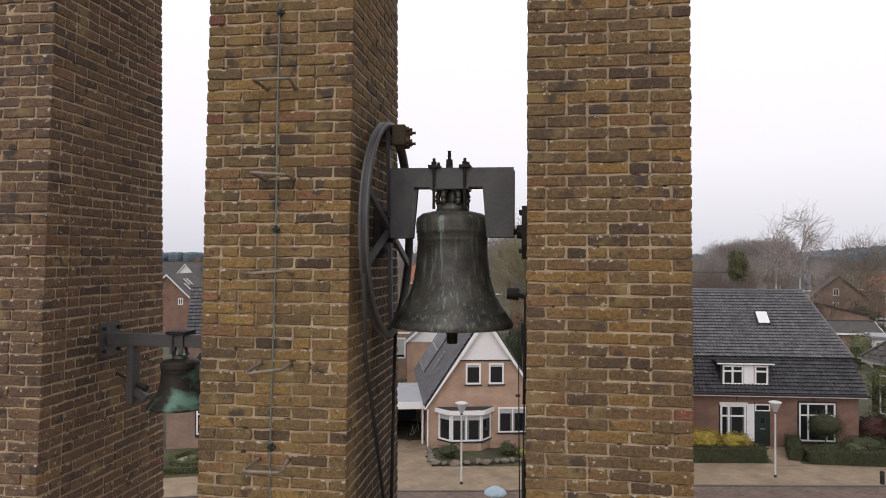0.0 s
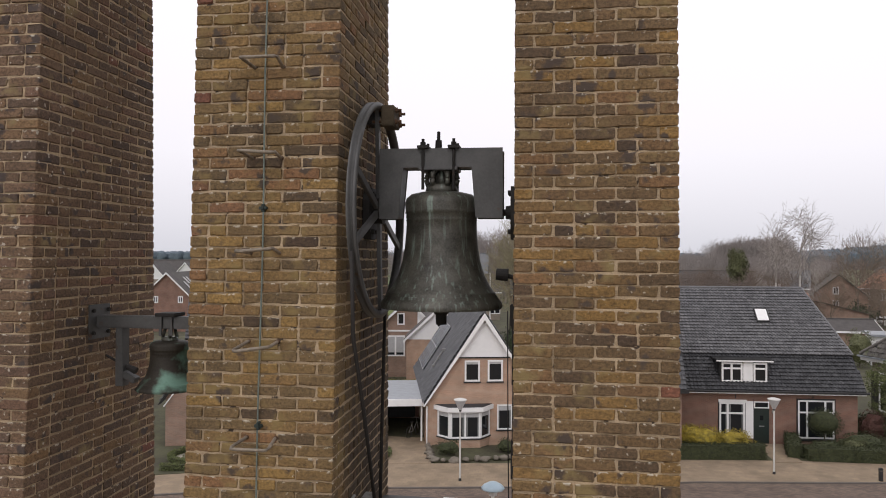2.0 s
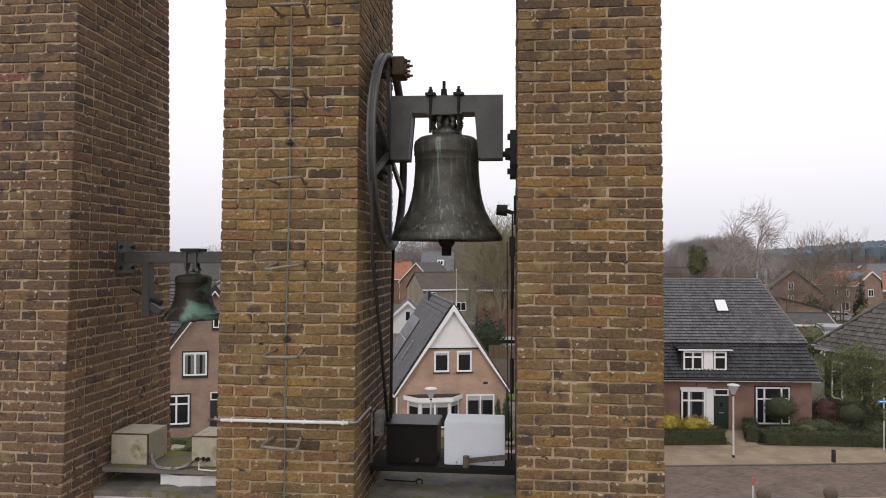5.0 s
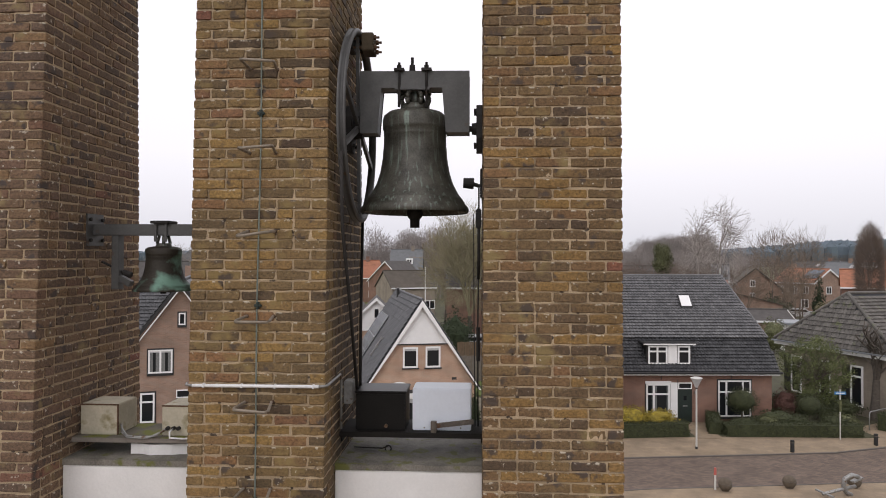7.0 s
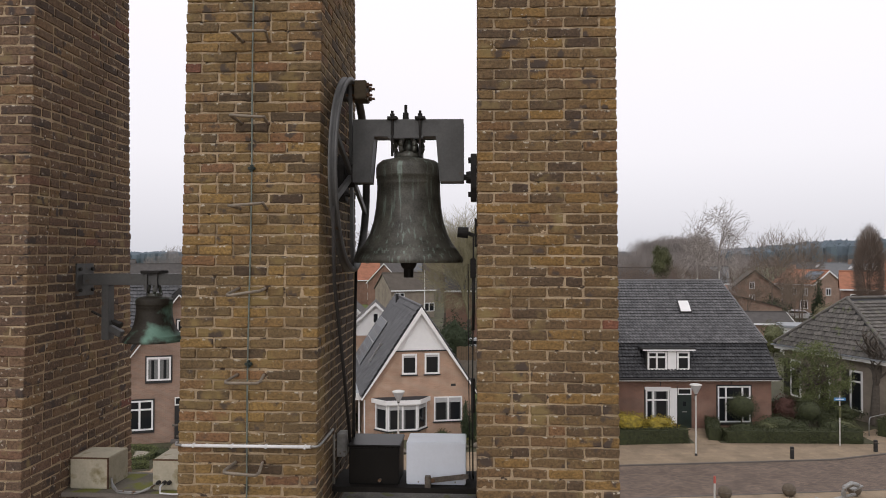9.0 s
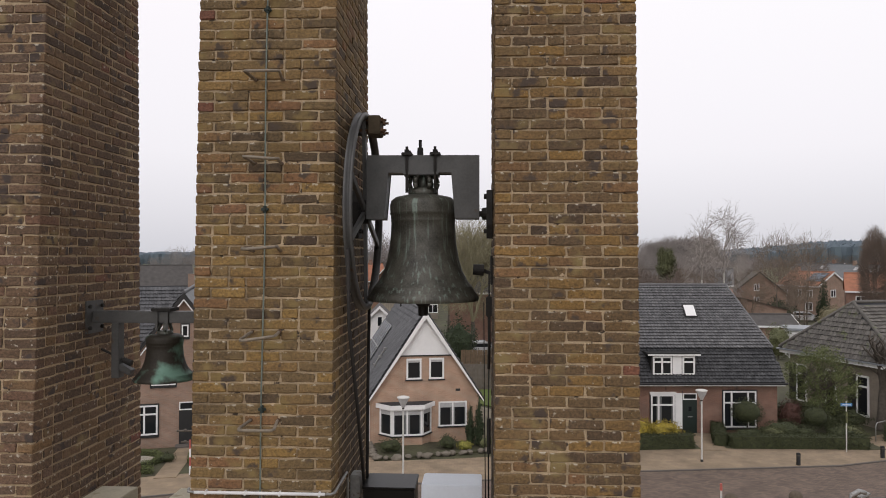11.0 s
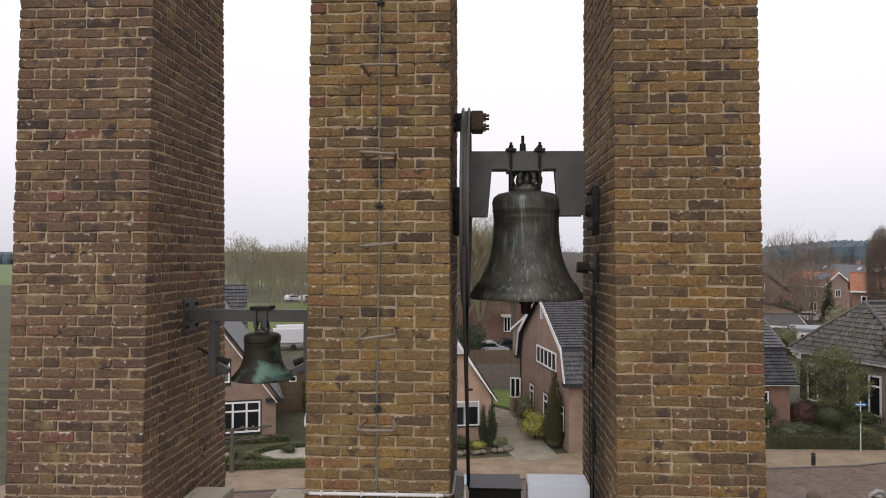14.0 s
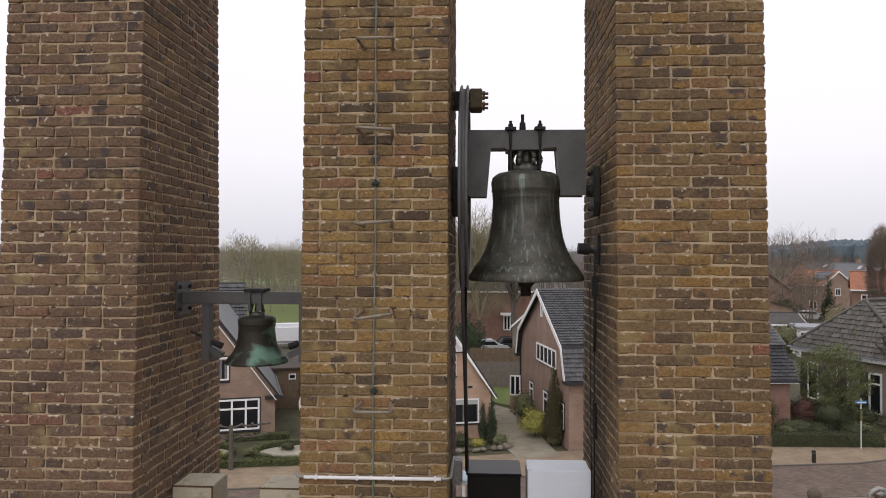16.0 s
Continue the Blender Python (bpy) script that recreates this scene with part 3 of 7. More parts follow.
def brick_shape(l, d, h, rng, c=0.0050, rough=True):
    """A hand-formed brick: rings of eight points along its length, with worn, uneven edges."""
    along = 0 if l >= d else 1
    big, small = (l, d) if along == 0 else (d, l)
    stops = [(-0.5, 1), (-0.5, 0), (0.5, 0), (0.5, 1)]
    if rough:
        stops = [(-0.5, 1), (-0.5, 0), (rng.uniform(-0.26, -0.12), 0), (rng.uniform(0.12, 0.26), 0), (0.5, 0), (0.5, 1)]
    j = 0.0036 if rough else 0.0
    top, bot = rng.uniform(-0.002, 0.002), rng.uniform(-0.002, 0.002)
    vs, fs = [], []
    for k, (q, tip) in enumerate(stops):
        x = q * big
        if abs(q) == 0.5 and not tip:
            x -= math.copysign(c * rng.uniform(0.6, 1.6), q)
        e = c * 0.75 if tip else 0.0
        a, b = small / 2 - e, h / 2 - e
        for sy, sz, first in ((-1, -1, 0), (-1, -1, 1), (1, -1, 1), (1, -1, 0), (1, 1, 0), (1, 1, 1), (-1, 1, 1), (-1, 1, 0)):
            cc = c * rng.uniform(0.5, 1.5)
            y = sy * (a - (cc if first else 0))
            z = sz * (b - (0 if first else cc))
            p = [x + rng.uniform(-j, j), y + rng.uniform(-j, j) * 0.6, z + rng.uniform(-j, j) + (top if sz > 0 else bot) * q]
            vs.append(p if along == 0 else [-p[1], p[0], p[2]])
    n = len(stops)
    for k in range(n - 1):
        for i in range(8):
            i2 = (i + 1) % 8
            fs.append((k * 8 + i, (k + 1) * 8 + i, (k + 1) * 8 + i2, k * 8 + i2)[::-1])
    fs.append(tuple(range(8))[::-1])
    fs.append(tuple(range((n - 1) * 8, n * 8)))
    for f_i, f in enumerate(fs):
        pts = [Vector(vs[i]) for i in f]
        nn = (pts[1] - pts[0]).cross(pts[2] - pts[0])
        if nn.dot(sum(pts, Vector()) / len(pts)) < 0:
            fs[f_i] = tuple(f)[::-1]
    return vs, fs


def wild_row(width, rng, before, ends=True):
    """One course of stretchers and headers in wild bond: (start, length) pairs."""
    S, H, J = 0.204, 0.0970, 0.0130
    best, best_score = None, 1e9
    for _ in range(24):
        seq, x = [], 0.0
        first = True
        while x < width - 0.05:
            l = S if rng.random() < 0.56 else H
            if first and rng.random() < 0.5:
                l = H
            first = False
            seq.append(l)
            x += l + J
        total = sum(seq) + J * (len(seq) - 1)
        k = (width - J * (len(seq) - 1)) / sum(seq)
        if not 0.93 < k < 1.07:
            continue
        row, x = [], 0.0
        for l in seq:
            row.append((x, l * k))
            x += l * k + J
        joints = [r[0] for r in row[1:]]
        score = sum(1 for j in joints for q in before if abs(j - q) < 0.035) + abs(k - 1) * 4
        if score < best_score:
            best, best_score = row, score
    if best is None:
        n = max(1, round(width / (S + J)))
        l = (width - J * (n - 1)) / n
        best = [(i * (l + J), l) for i in range(n)]
    return best, [r[0] for r in best[1:]]


def pillar(name, xs, seed, label, clay):
    rng = random.Random(seed)
    x0, x1 = xs
    cv, cf = [], []

    def skin(a, b, cols, out):
        """A side of the mortar body: crumbly where it is seen, plain below and above."""
        levels = [BASE] + [8.0 + 0.022 * k for k in range(237)] + [TOP]
        o = len(cv)
        for z in levels:
            ends = []
            for cx, cy in (a, b):
                ends.append(Vector((x1 - 0.0048 if cx else x0 + 0.0048, back_y(z) - 0.0075 if cy else front_y(z) + 0.0075, z)))
            for i in range(cols + 1):
                p = ends[0].lerp(ends[1], i / cols)
                if 0 < i < cols and 8.0 < z < TOP:
                    p += Vector(out) * (0.0062 * noise.noise(p * 31) + 0.0045 * noise.noise(p * 9 + Vector((seed, 0, 0))) - 0.001) * (0.4 if out[0] else 1.0)
                cv.append(p)
        for k in range(len(levels) - 1):
            for i in range(cols):
                q = o + k * (cols + 1) + i
                cf.append((q, q + 1, q + cols + 2, q + cols + 1))
    skin((0, 0), (1, 0), 40, (0, -1, 0))
    skin((1, 0), (1, 1), 58, (1, 0, 0))
    skin((1, 1), (0, 1), 2, (0, 1, 0))
    skin((0, 1), (0, 0), 58, (-1, 0, 0))
    body = tagged(raw(name, cv, cf, M_MORTAR), label, kind="structure")
    shapes = {}
    verts, faces = [], []
    single = []
    beforeF, beforeS, beforeL, beforeB = [], [], [], []
    n = int((TOP - BASE) / COURSE)
    for c in range(n):
        z = BASE + (c + 0.5) * COURSE
        near = 8.0 < z < 13.0
        yf, yb = front_y(z), back_y(z)
        placed = []
        row, beforeF = wild_row(x1 - x0, rng, beforeF)
        ends = []
        for i, (s, l) in enumerate(row):
            d = 0.206 if (l < 0.15 and i in (0, len(row) - 1)) else 0.0985
            if i in (0, len(row) - 1):
                ends.append(d)
            placed.append((x0 + s + l / 2, yf + d / 2, l, d, 0))
        # the two flanks run on behind the front's corner bricks
        for flank, k in ((x1, 1), (x0, 0)):
            st = yf + ends[k] + 0.0115
            prev = beforeS if k else beforeL
            rowS, js = wild_row(yb - st, rng, [p - ends[k] for p in prev])
            if k:
                beforeS = [p + ends[k] for p in js]
            else:
                beforeL = [p + ends[k] for p in js]
            for s, l in rowS:
                placed.append((flank - 0.05 if k else flank + 0.05, st + s + l / 2, l, 0.0985, 1))
        rowB, beforeB = wild_row(x1 - x0 - 0.25, rng, beforeB)
        for s, l in rowB:
            placed.append((x0 + 0.125 + s + l / 2, yb - 0.05, l, 0.0985, 0))
        for i, (x, y, l, d, turn) in enumerate(placed):
            sway = (rng.uniform(-0.004, 0.0035), rng.uniform(-0.0022, 0.0022), rng.uniform(-0.9, 0.9), rng.uniform(-0.8, 0.8))
            wide, deep = (d, l) if turn else (l, d)
            if i < len(row) and 9.15 < z < 12.05:
                single.append((x, y + sway[0], z + sway[1], wide, deep, sway))
                continue
            key = (round(wide, 2), round(deep, 2), rng.randrange(9) if near else 99)
            if key not in shapes:
                shapes[key] = brick_shape(key[0], key[1], 0.0528, rng, rough=near)
            vs, fs = shapes[key]
            o = len(verts)
            push = (abs(sway[0]) - 0.0012) * (1 if x > (x0 + x1) / 2 else -1) if turn else 0.0
            sx, cx = math.sin(radians(sway[3])), 1.0
            for v in vs:
                verts.append((x + push + v[0] * wide / key[0], y + (0 if turn else sway[0]) + v[1] * deep / key[1], z + sway[1] + v[2] + (v[1] if turn else v[0]) * sx))
            faces.extend([[o + i2 for i2 in f] for f in fs])
    rest = raw("brickwork", verts, faces, clay, body)
    tagged(rest, "rest of the yellow-brown brickwork", kind="stuff")
    return body, single, clay


tower = []
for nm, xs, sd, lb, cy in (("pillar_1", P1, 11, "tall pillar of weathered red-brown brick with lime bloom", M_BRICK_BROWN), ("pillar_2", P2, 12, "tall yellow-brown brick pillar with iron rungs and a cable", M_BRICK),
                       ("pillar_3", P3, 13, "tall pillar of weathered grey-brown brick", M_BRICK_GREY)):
    tower.append(pillar(nm, xs, sd, lb, cy))

# a plain slab closes the pillars at the top, out of sight
tagged(part("tower_cap", B(P1[0] - 0.1, P3[1] + 0.1, 3.75, 5.15, TOP, TOP + 0.35, 0.01), M_CONCRETE), "concrete slab capping the brick pillars", kind="structure")


# sills between the pillars
def sill(name, xa, xb, label):
    s = tagged(part(name, B(xa + 0.002, xb - 0.002, 4.05, 5.0, 8.02, 8.545, 0.006), M_WHITEWASH), label, kind="structure")
    bm = B(xa + 0.002, xb - 0.002, 4.046, 5.0, 8.5465, 8.585)
    bmesh.ops.subdivide_edges(bm, edges=bm.edges[:], cuts=6, use_grid_fill=True)
    for v in bm.verts:
        v.co += Vector((0, 0.004, 0.008 if v.co.z > 8.56 else 0)) * noise.noise(v.co * 9)
    part("screed", bm, M_SCREED, s, "mossy grey screed")
    return s


sill("sill_left", P1[1], P2[0], "white-painted concrete beam with a mossy grey top")
sill("sill_right", P2[1], P3[0], "white-painted concrete beam with a mossy grey top")


# ---- bells ----
def bell_profile(r, h, wall):
    out = [(r * k, z * h) for k, z in ((0.985, 0.0), (1.0, 0.02), (0.985, 0.05), (0.915, 0.095), (0.92, 0.103), (0.885, 0.118), (0.89, 0.127), (0.865, 0.14), (0.80, 0.185), (0.705, 0.28), (0.64, 0.39), (0.598, 0.52), (0.577, 0.66),
           (0.572, 0.74), (0.582, 0.748), (0.572, 0.76), (0.582, 0.772), (0.577, 0.80), (0.597, 0.81), (0.59, 0.83), (0.60, 0.89), (0.578, 0.935), (0.50, 0.97), (0.34, 0.99), (0.02, 1.0))]
    inn = [(0.02 * r, h - wall)] + [(max(a - wall * (2.0 if z < 0.2 * h else 1.0), 0.02), z - (wall if z > 0.9 * h else 0)) for a, z in reversed(out[:-1]) if z > 0.05 * h] + [(r * 0.93, 0.005)]
    return out + inn


BX, BY = -0.578, 4.43
bell = thing("church_bell", BX, BY, 10.27, "large weathered bronze bell hanging from a grey steel yoke", "bell")
bm = lathe(bell_profile(0.387, 0.735, 0.022), 64, closed=True)
part("bell_body", bm, M_BRONZE, bell, "bronze streaked with pale green", smooth=True)
crown = bmesh.new()
rod(crown, (0, 0, 0.72), (0, 0, 0.775), 0.11, 0.092, 24)
rod(crown, (0, 0, 0.77), (0, 0, 0.862), 0.050, 0.045, 16)
for a in range(6):
    ang = a * math.pi / 3
    ca, sa = math.cos(ang), math.sin(ang)
    pts = [(0.085 * ca, 0.085 * sa, 0.77), (0.10 * ca, 0.10 * sa, 0.81), (0.085 * ca, 0.085 * sa, 0.85), (0.03 * ca, 0.03 * sa, 0.885)]
    for p, q in zip(pts, pts[1:]):
        rod(crown, p, q, 0.017, seg=8)
part("crown", crown, M_BRONZE, bell, smooth=True)
cl = bmesh.new()
rod(cl, (0, 0, 0.66), (0, 0, 0.06), 0.018, 0.024)
bmesh.ops.create_uvsphere(cl, u_segments=20, v_segments=12, radius=0.058, matrix=Matrix.Translation((0, 0, 0.0)))
rod(cl, (0, 0, -0.02), (0, 0, -0.105), 0.036, 0.034, 14)
part("clapper", cl, M_IRON, bell, "dark iron clapper", smooth=False)
# yoke: a beam bent down at both ends to the axle
yk = prism([(-0.379, 0.565), (-0.267, 0.565), (-0.240, 0.885), (0.202, 0.885), (0.228, 0.57), (0.383, 0.57), (0.383, 0.99), (-0.379, 0.993)], 0.17)
shift(yk, 0, -0.085, 0)
bmesh.ops.bevel(yk, geom=yk.edges[:], offset=0.006, segments=1, affect="EDGES")
yoke = part("yoke", yk, M_STEEL, bell, "grey-painted steel yoke")
for sx in (-0.106, 0.087):
    sb = bmesh.new()
    box(sb, sx - 0.036, sx + 0.036, -0.115, 0.115, 0.994, 1.014, 0.003)
    for sy in (-0.095, 0.095):
        rod(sb, (sx, sy, 0.74), (sx, sy, 1.055), 0.0095)
        rod(sb, (sx, sy, 1.012), (sx, sy, 1.034), 0.018, seg=6)
    part("strap", sb, M_IRON, bell)
cb = R((-0.022, 0, 0.99), (-0.022, 0, 1.06), 0.024, 0.02, 10)
rod(cb, (-0.022, 0, 1.06), (-0.022, 0, 1.115), 0.011)
part("clapper_bolt", cb, M_IRON, bell)
part("saddle", B(-0.135, 0.11, -0.10, 0.10, 0.862, 0.8845, 0.004), M_STEEL, bell)
part("axle", R((-0.489, 0, 0.60), (-0.36, 0, 0.60), 0.021, seg=14), M_IRON, bell)
part("axle", R((0.37, 0, 0.60), (0.479, 0, 0.60), 0.021, seg=14), M_IRON, bell)

# ringing wheel beside the pillar
WX, WZ, WR = -0.985, 10.885, 0.665
wheel = thing("ringing_wheel", WX, BY, WZ, "tall grey iron bell wheel with a grooved rim", "bell wheel")
rim = bmesh.new()
SEG = 72
prof = [(-0.030, WR), (-0.024, WR + 0.018), (-0.014, WR + 0.018), (-0.010, WR - 0.004), (0.010, WR - 0.004), (0.014, WR + 0.018), (0.024, WR + 0.018), (0.030, WR), (0.026, WR - 0.024), (-0.026, WR - 0.024)]
rings = [[rim.verts.new((px, pr * math.cos(2 * math.pi * i / SEG), pr * math.sin(2 * math.pi * i / SEG))) for px, pr in prof] for i in range(SEG)]
for i in range(SEG):
    a, b = rings[i], rings[(i + 1) % SEG]
    for k in range(len(prof)):
        rim.faces.new((a[k], a[(k + 1) % len(prof)], b[(k + 1) % len(prof)], b[k]))
part("rim", rim, M_STEEL, wheel, smooth=True)
for ang in (20, 95, 160, 200, 275, 340):
    ca, sa = math.cos(radians(ang)), math.sin(radians(ang))
    part("spoke", box(bmesh.new(), -0.012, 0.012, 0.05, WR - 0.015, -0.024, 0.024, 0.003, pose(0, 0, 0, ang, 0, 0)), M_STEEL, wheel)
part("hub", R((-0.045, 0, 0), (0.03, 0, 0), 0.085, seg=20), M_IRON, wheel)
cw = box(bmesh.new(), 0.031, 0.115, -0.09, 0.09, 0.53, 0.66, 0.006)
part("counterweight", cw, M_WOOD, wheel, "weathered timber counterweight block")
pl = B(-0.075, -0.031, -0.08, 0.08, 0.545, 0.645, 0.004)
part("clamp_plate", pl, M_IRON, wheel)
for yy in (-0.06, 0.06):
    for zz in (0.56, 0.63):
        bb = R((-0.1, yy, zz), (0.155, yy, zz), 0.009, seg=8)
        rod(bb, (-0.092, yy, zz), (-0.076, yy, zz), 0.018, seg=6)
        rod(bb, (0.116, yy, zz), (0.132, yy, zz), 0.018, seg=6)
        part("bolt", bb, M_RUST, wheel)


def bearing(x, side, label):
    b = thing("axle_bearing", x, BY, 10.87, label, "bearing", group="bell bearings")
    pts = [(-0.06, -0.17), (0.06, -0.17), (0.10, -0.08), (0.10, 0.08), (0.06, 0.16), (-0.06, 0.16), (-0.10, 0.08), (-0.10, -0.08)]
    bm = prism(pts, 0.042 * side, "x")
    bmesh.ops.bevel(bm, geom=bm.edges[:], offset=0.004, segments=1, affect="EDGES")
    part("plate", bm, M_IRON, b)
    part("boss", R((0.042 * side, 0, 0), (0.075 * side, 0, 0), 0.045, 0.04, 16), M_IRON, b)
    for sy in (-0.055, 0.055):
        for sz in (-0.12, 0.12):
            part("bolt", R((0.042 * side, sy, sz), (0.060 * side, sy, sz), 0.014, seg=6), M_IRON, b)


bearing(P2[1] + 0.003, 1.15, "dark iron axle bearing bolted to the brick")
bearing(P3[0] - 0.003, -1, "dark iron axle bearing bolted to the brick")

# striking hammer and its chain at the third pillar
ham = thing("striking_hammer", P3[0] - 0.002, BY, 10.48, "dark iron striking hammer on a wall bracket", "hammer")
part("bracket", B(-0.016, 0, -0.07, 0.07, -0.10, 0.10, 0.004), M_IRON, ham)
part("arm", R((-0.016, 0, -0.02), (-0.075, 0, 0.0), 0.014), M_IRON, ham)
hh = R((-0.135, 0, 0.005), (-0.06, 0, 0.0), 0.036, 0.04, 14)
part("head", hh, M_IRON, ham)
part("lever", box(bmesh.new(), -0.03, -0.018, -0.012, 0.012, -0.22, -0.02), M_IRON, ham)
chain = thing("pull_chain", P3[0] - 0.028, BY - 0.01, 8.6, "thin dark pull chain hanging beside the pillar", "chain")
tube("upper_link_run", [(0, 0, 1.68), (0.003, 0, 1.4), (0.0, 0, 1.2)], 0.011, M_IRON, chain)
tube("wire", [(0.0, 0, 1.2), (-0.004, 0.003, 0.8), (0.0, 0, 0.15)], 0.005, M_IRON, chain)

tube("wire", [(-0.035, -0.02, 1.66), (-0.03, -0.02, 0.9), (-0.02, -0.01, 0.15)], 0.0035, M_IRON, chain)
part("turnbuckle", R((0.0, 0, 0.62), (0.0, 0, 0.86), 0.014, seg=8), M_IRON, chain)
part("shackle", B(-0.02, 0.02, -0.015, 0.015, 1.56, 1.70, 0.006), M_IRON, chain)

# ropes from the wheel to the motor
rope = thing("bell_rope", WX, BY, 8.6, "dark greasy rope running down from the wheel", "rope")
tube("strand", [(0.0, -0.645, 2.02), (0.0, -0.60, 1.55), (0.01, -0.35, 1.0), (0.015, -0.10, 0.42)], 0.011, M_ROPE, rope)
tube("strand", [(0.0, 0.20, 1.68), (0.0, 0.14, 1.1), (0.015, 0.02, 0.42)], 0.011, M_ROPE, rope)

# ---- the small bell between the first and second pillar ----
SX, SY = -2.405, 4.42
frame_s = thing("hanging_beam", SX, SY, 9.70, "grey steel beam with hanging posts between two pillars", "beam")
part("beam", B(P1[1] - SX + 0.013, P2[0] - SX - 0.013, -0.045, 0.045, 0.405, 0.487, 0.005), M_STEEL, frame_s)
for sx, s in ((P1[1] - SX, 1), (P2[0] - SX, -1)):
    pb = B(min(sx, sx + 0.012 * s), max(sx, sx + 0.012 * s), -0.11, 0.11, 0.33, 0.56, 0.002)
    pp = part("wall_plate", pb, M_STEEL, frame_s)
    for sy in (-0.08, 0.08):
        for sz in (0.37, 0.52):
            part("bolt", R((sx + 0.012 * s, sy, sz), (sx + 0.03 * s, sy, sz), 0.013, seg=6), M_IRON, pp)
for sx in (-0.342, 0.325):
    po = part("post", B(sx - 0.027, sx + 0.027, -0.04, 0.04, 0.015, 0.4045, 0.004), M_STEEL, frame_s)
for sx, s in ((-0.30, 1), (0.285, -1)):
    hm = bmesh.new()
    rod(hm, (sx - 0.16 * s, 0, 0.215), (sx + 0.02 * s, 0, 0.13), 0.009)
    rod(hm, (sx + 0.0 * s, 0, 0.14), (sx + 0.06 * s, 0, 0.115), 0.02, 0.024, 10)
    part("hammer", hm, M_IRON, frame_s, "small iron hammer")
    part("magnet", box(bmesh.new(), -0.05, 0.05, -0.03, 0.03, -0.022, 0.022, 0.004, pose(sx + 0.02 * s, 0, 0.075, 0, 28 * s, 0)), M_STEEL, frame_s)
small = thing("small_bell", SX, SY, 9.705, "small bronze bell with bright green patina", "bell")
part("bell_body", lathe(bell_profile(0.212, 0.325, 0.014), 48, closed=True), M_PATINA, small, smooth=True)
cr = R((0, 0, 0.31), (0, 0, 0.345), 0.06, 0.05, 20)
for a in range(4):
    ca, sa = math.cos(a * math.pi / 2 + 0.4), math.sin(a * math.pi / 2 + 0.4)
    rod(cr, (0.045 * ca, 0.045 * sa, 0.34), (0.03 * ca, 0.03 * sa, 0.40), 0.011)
part("crown", cr, M_BRONZE, small, smooth=True)
for sx in (-0.037, 0.037):
    part("strap", B(sx - 0.010, sx + 0.010, -0.06, -0.047, 0.355, 0.50, 0.002), M_STEEL, small)
part("cap", B(-0.070, 0.070, -0.075, 0.075, 0.4835, 0.506, 0.004), M_IRON, small)
part("clapper", R((0, 0, 0.27), (0, 0, -0.02), 0.012, 0.022), M_IRON, small)


# ---- boxes on the sills ----
def cabinet(name, x0, x1, y0, y1, z0, z1, material, label, lid=True):
    t = thing(name, (x0 + x1) / 2, (y0 + y1) / 2, z0, label, "equipment box")
    w, d, h = (x1 - x0) / 2, (y1 - y0) / 2, z1 - z0
    part("body", B(-w, w, -d, d, 0, h - 0.012, 0.006), material, t)
    if lid:
        part("lid", B(-w - 0.008, w + 0.008, -d - 0.010, d + 0.008, h - 0.0115, h + 0.004, 0.005), material, t)
    return t


def angle_bar(name, xa, xb, y, z, label):
    t = thing(name, (xa + xb) / 2, y, z - 0.05, label, "steel bar")
    w = (xb - xa) / 2 + 0.004
    part("flange", B(-w, w, 0, 0.008, 0.016, 0.05, 0.001), M_BAR, t)
    part("web", B(-w, w, 0.0085, 0.40, 0.042, 0.05, 0.001), M_BAR, t)
    for s in (-1, 1):
        part("lug", B(w * s - 0.012, w * s + 0.012, 0.06, 0.16, -0.03, 0.0415), M_BAR, t)
    return t


angle_bar("support_frame", P2[1], P3[0], 4.2, 8.76, "dark steel angle frame carrying the motor boxes")
shelf = thing("shelf", -2.43, 4.17, 8.655, "grey mossy concrete shelf carrying two pale boxes", "shelf")
sw = (P2[0] - P1[1]) / 2 + 0.004
bm = B(-sw, sw, 0.0, 0.42, 0.022, 0.05, 0.004)
part("slab", bm, M_CONCRETE, shelf)
part("board", B(-sw, sw, -0.016, -0.001, 0.018, 0.048, 0.003), M_FENCE, shelf, "weathered grey front board")
hook = thing("hook_rod", -0.90, 4.42, 8.584, "thin rusty rod with a ring lying on the sill", "rod")
tube("rod", [(-0.11, 0.02, 0.01), (-0.02, 0.0, 0.012), (0.10, -0.01, 0.012), (0.14, -0.012, 0.03)], 0.005, M_IRON, hook)
tube("ring", [(0.14 + 0.022 * math.cos(a * 0.7), -0.012, 0.012 + 0.022 * math.sin(a * 0.7)) for a in range(10)], 0.005, M_IRON, hook)
bk = cabinet("motor_box", -0.965, -0.622, 4.25, 4.55, 8.761, 9.028, M_BOX_BLACK, "black motor box on a steel frame under the bell")
kb = R((0.04, -0.15, 0.035), (0.04, -0.172, 0.035), 0.012)
part("knob", kb, M_GALV, bk)
wb = cabinet("control_box", -0.575, -0.170, 4.27, 4.52, 8.761, 9.062, M_BOX_WHITE, "white sheet-metal control box beside the black one", lid=False)
for sx in (-0.12, 0.13):
    part("screw", R((sx, -0.125, 0.02), (sx, -0.130, 0.02), 0.006, seg=6), M_GALV, wb)
lev = thing("brake_lever", -0.36, 4.22, 8.762, "grey steel lever lying before the white box", "lever")
part("arm", box(bmesh.new(), -0.05, 0.215, -0.010, 0.010, 0.034, 0.066, 0.003, pose(0, 0, 0, 0, -7, 0)), M_LEVER, lev)
part("pivot", R((-0.03, -0.03, 0.05), (-0.03, -0.0205, 0.05), 0.014, seg=8), M_RUST, lev)
part("block", B(-0.085, -0.045, -0.02, 0.02, 0.0, 0.075, 0.003), M_LEVER, lev)
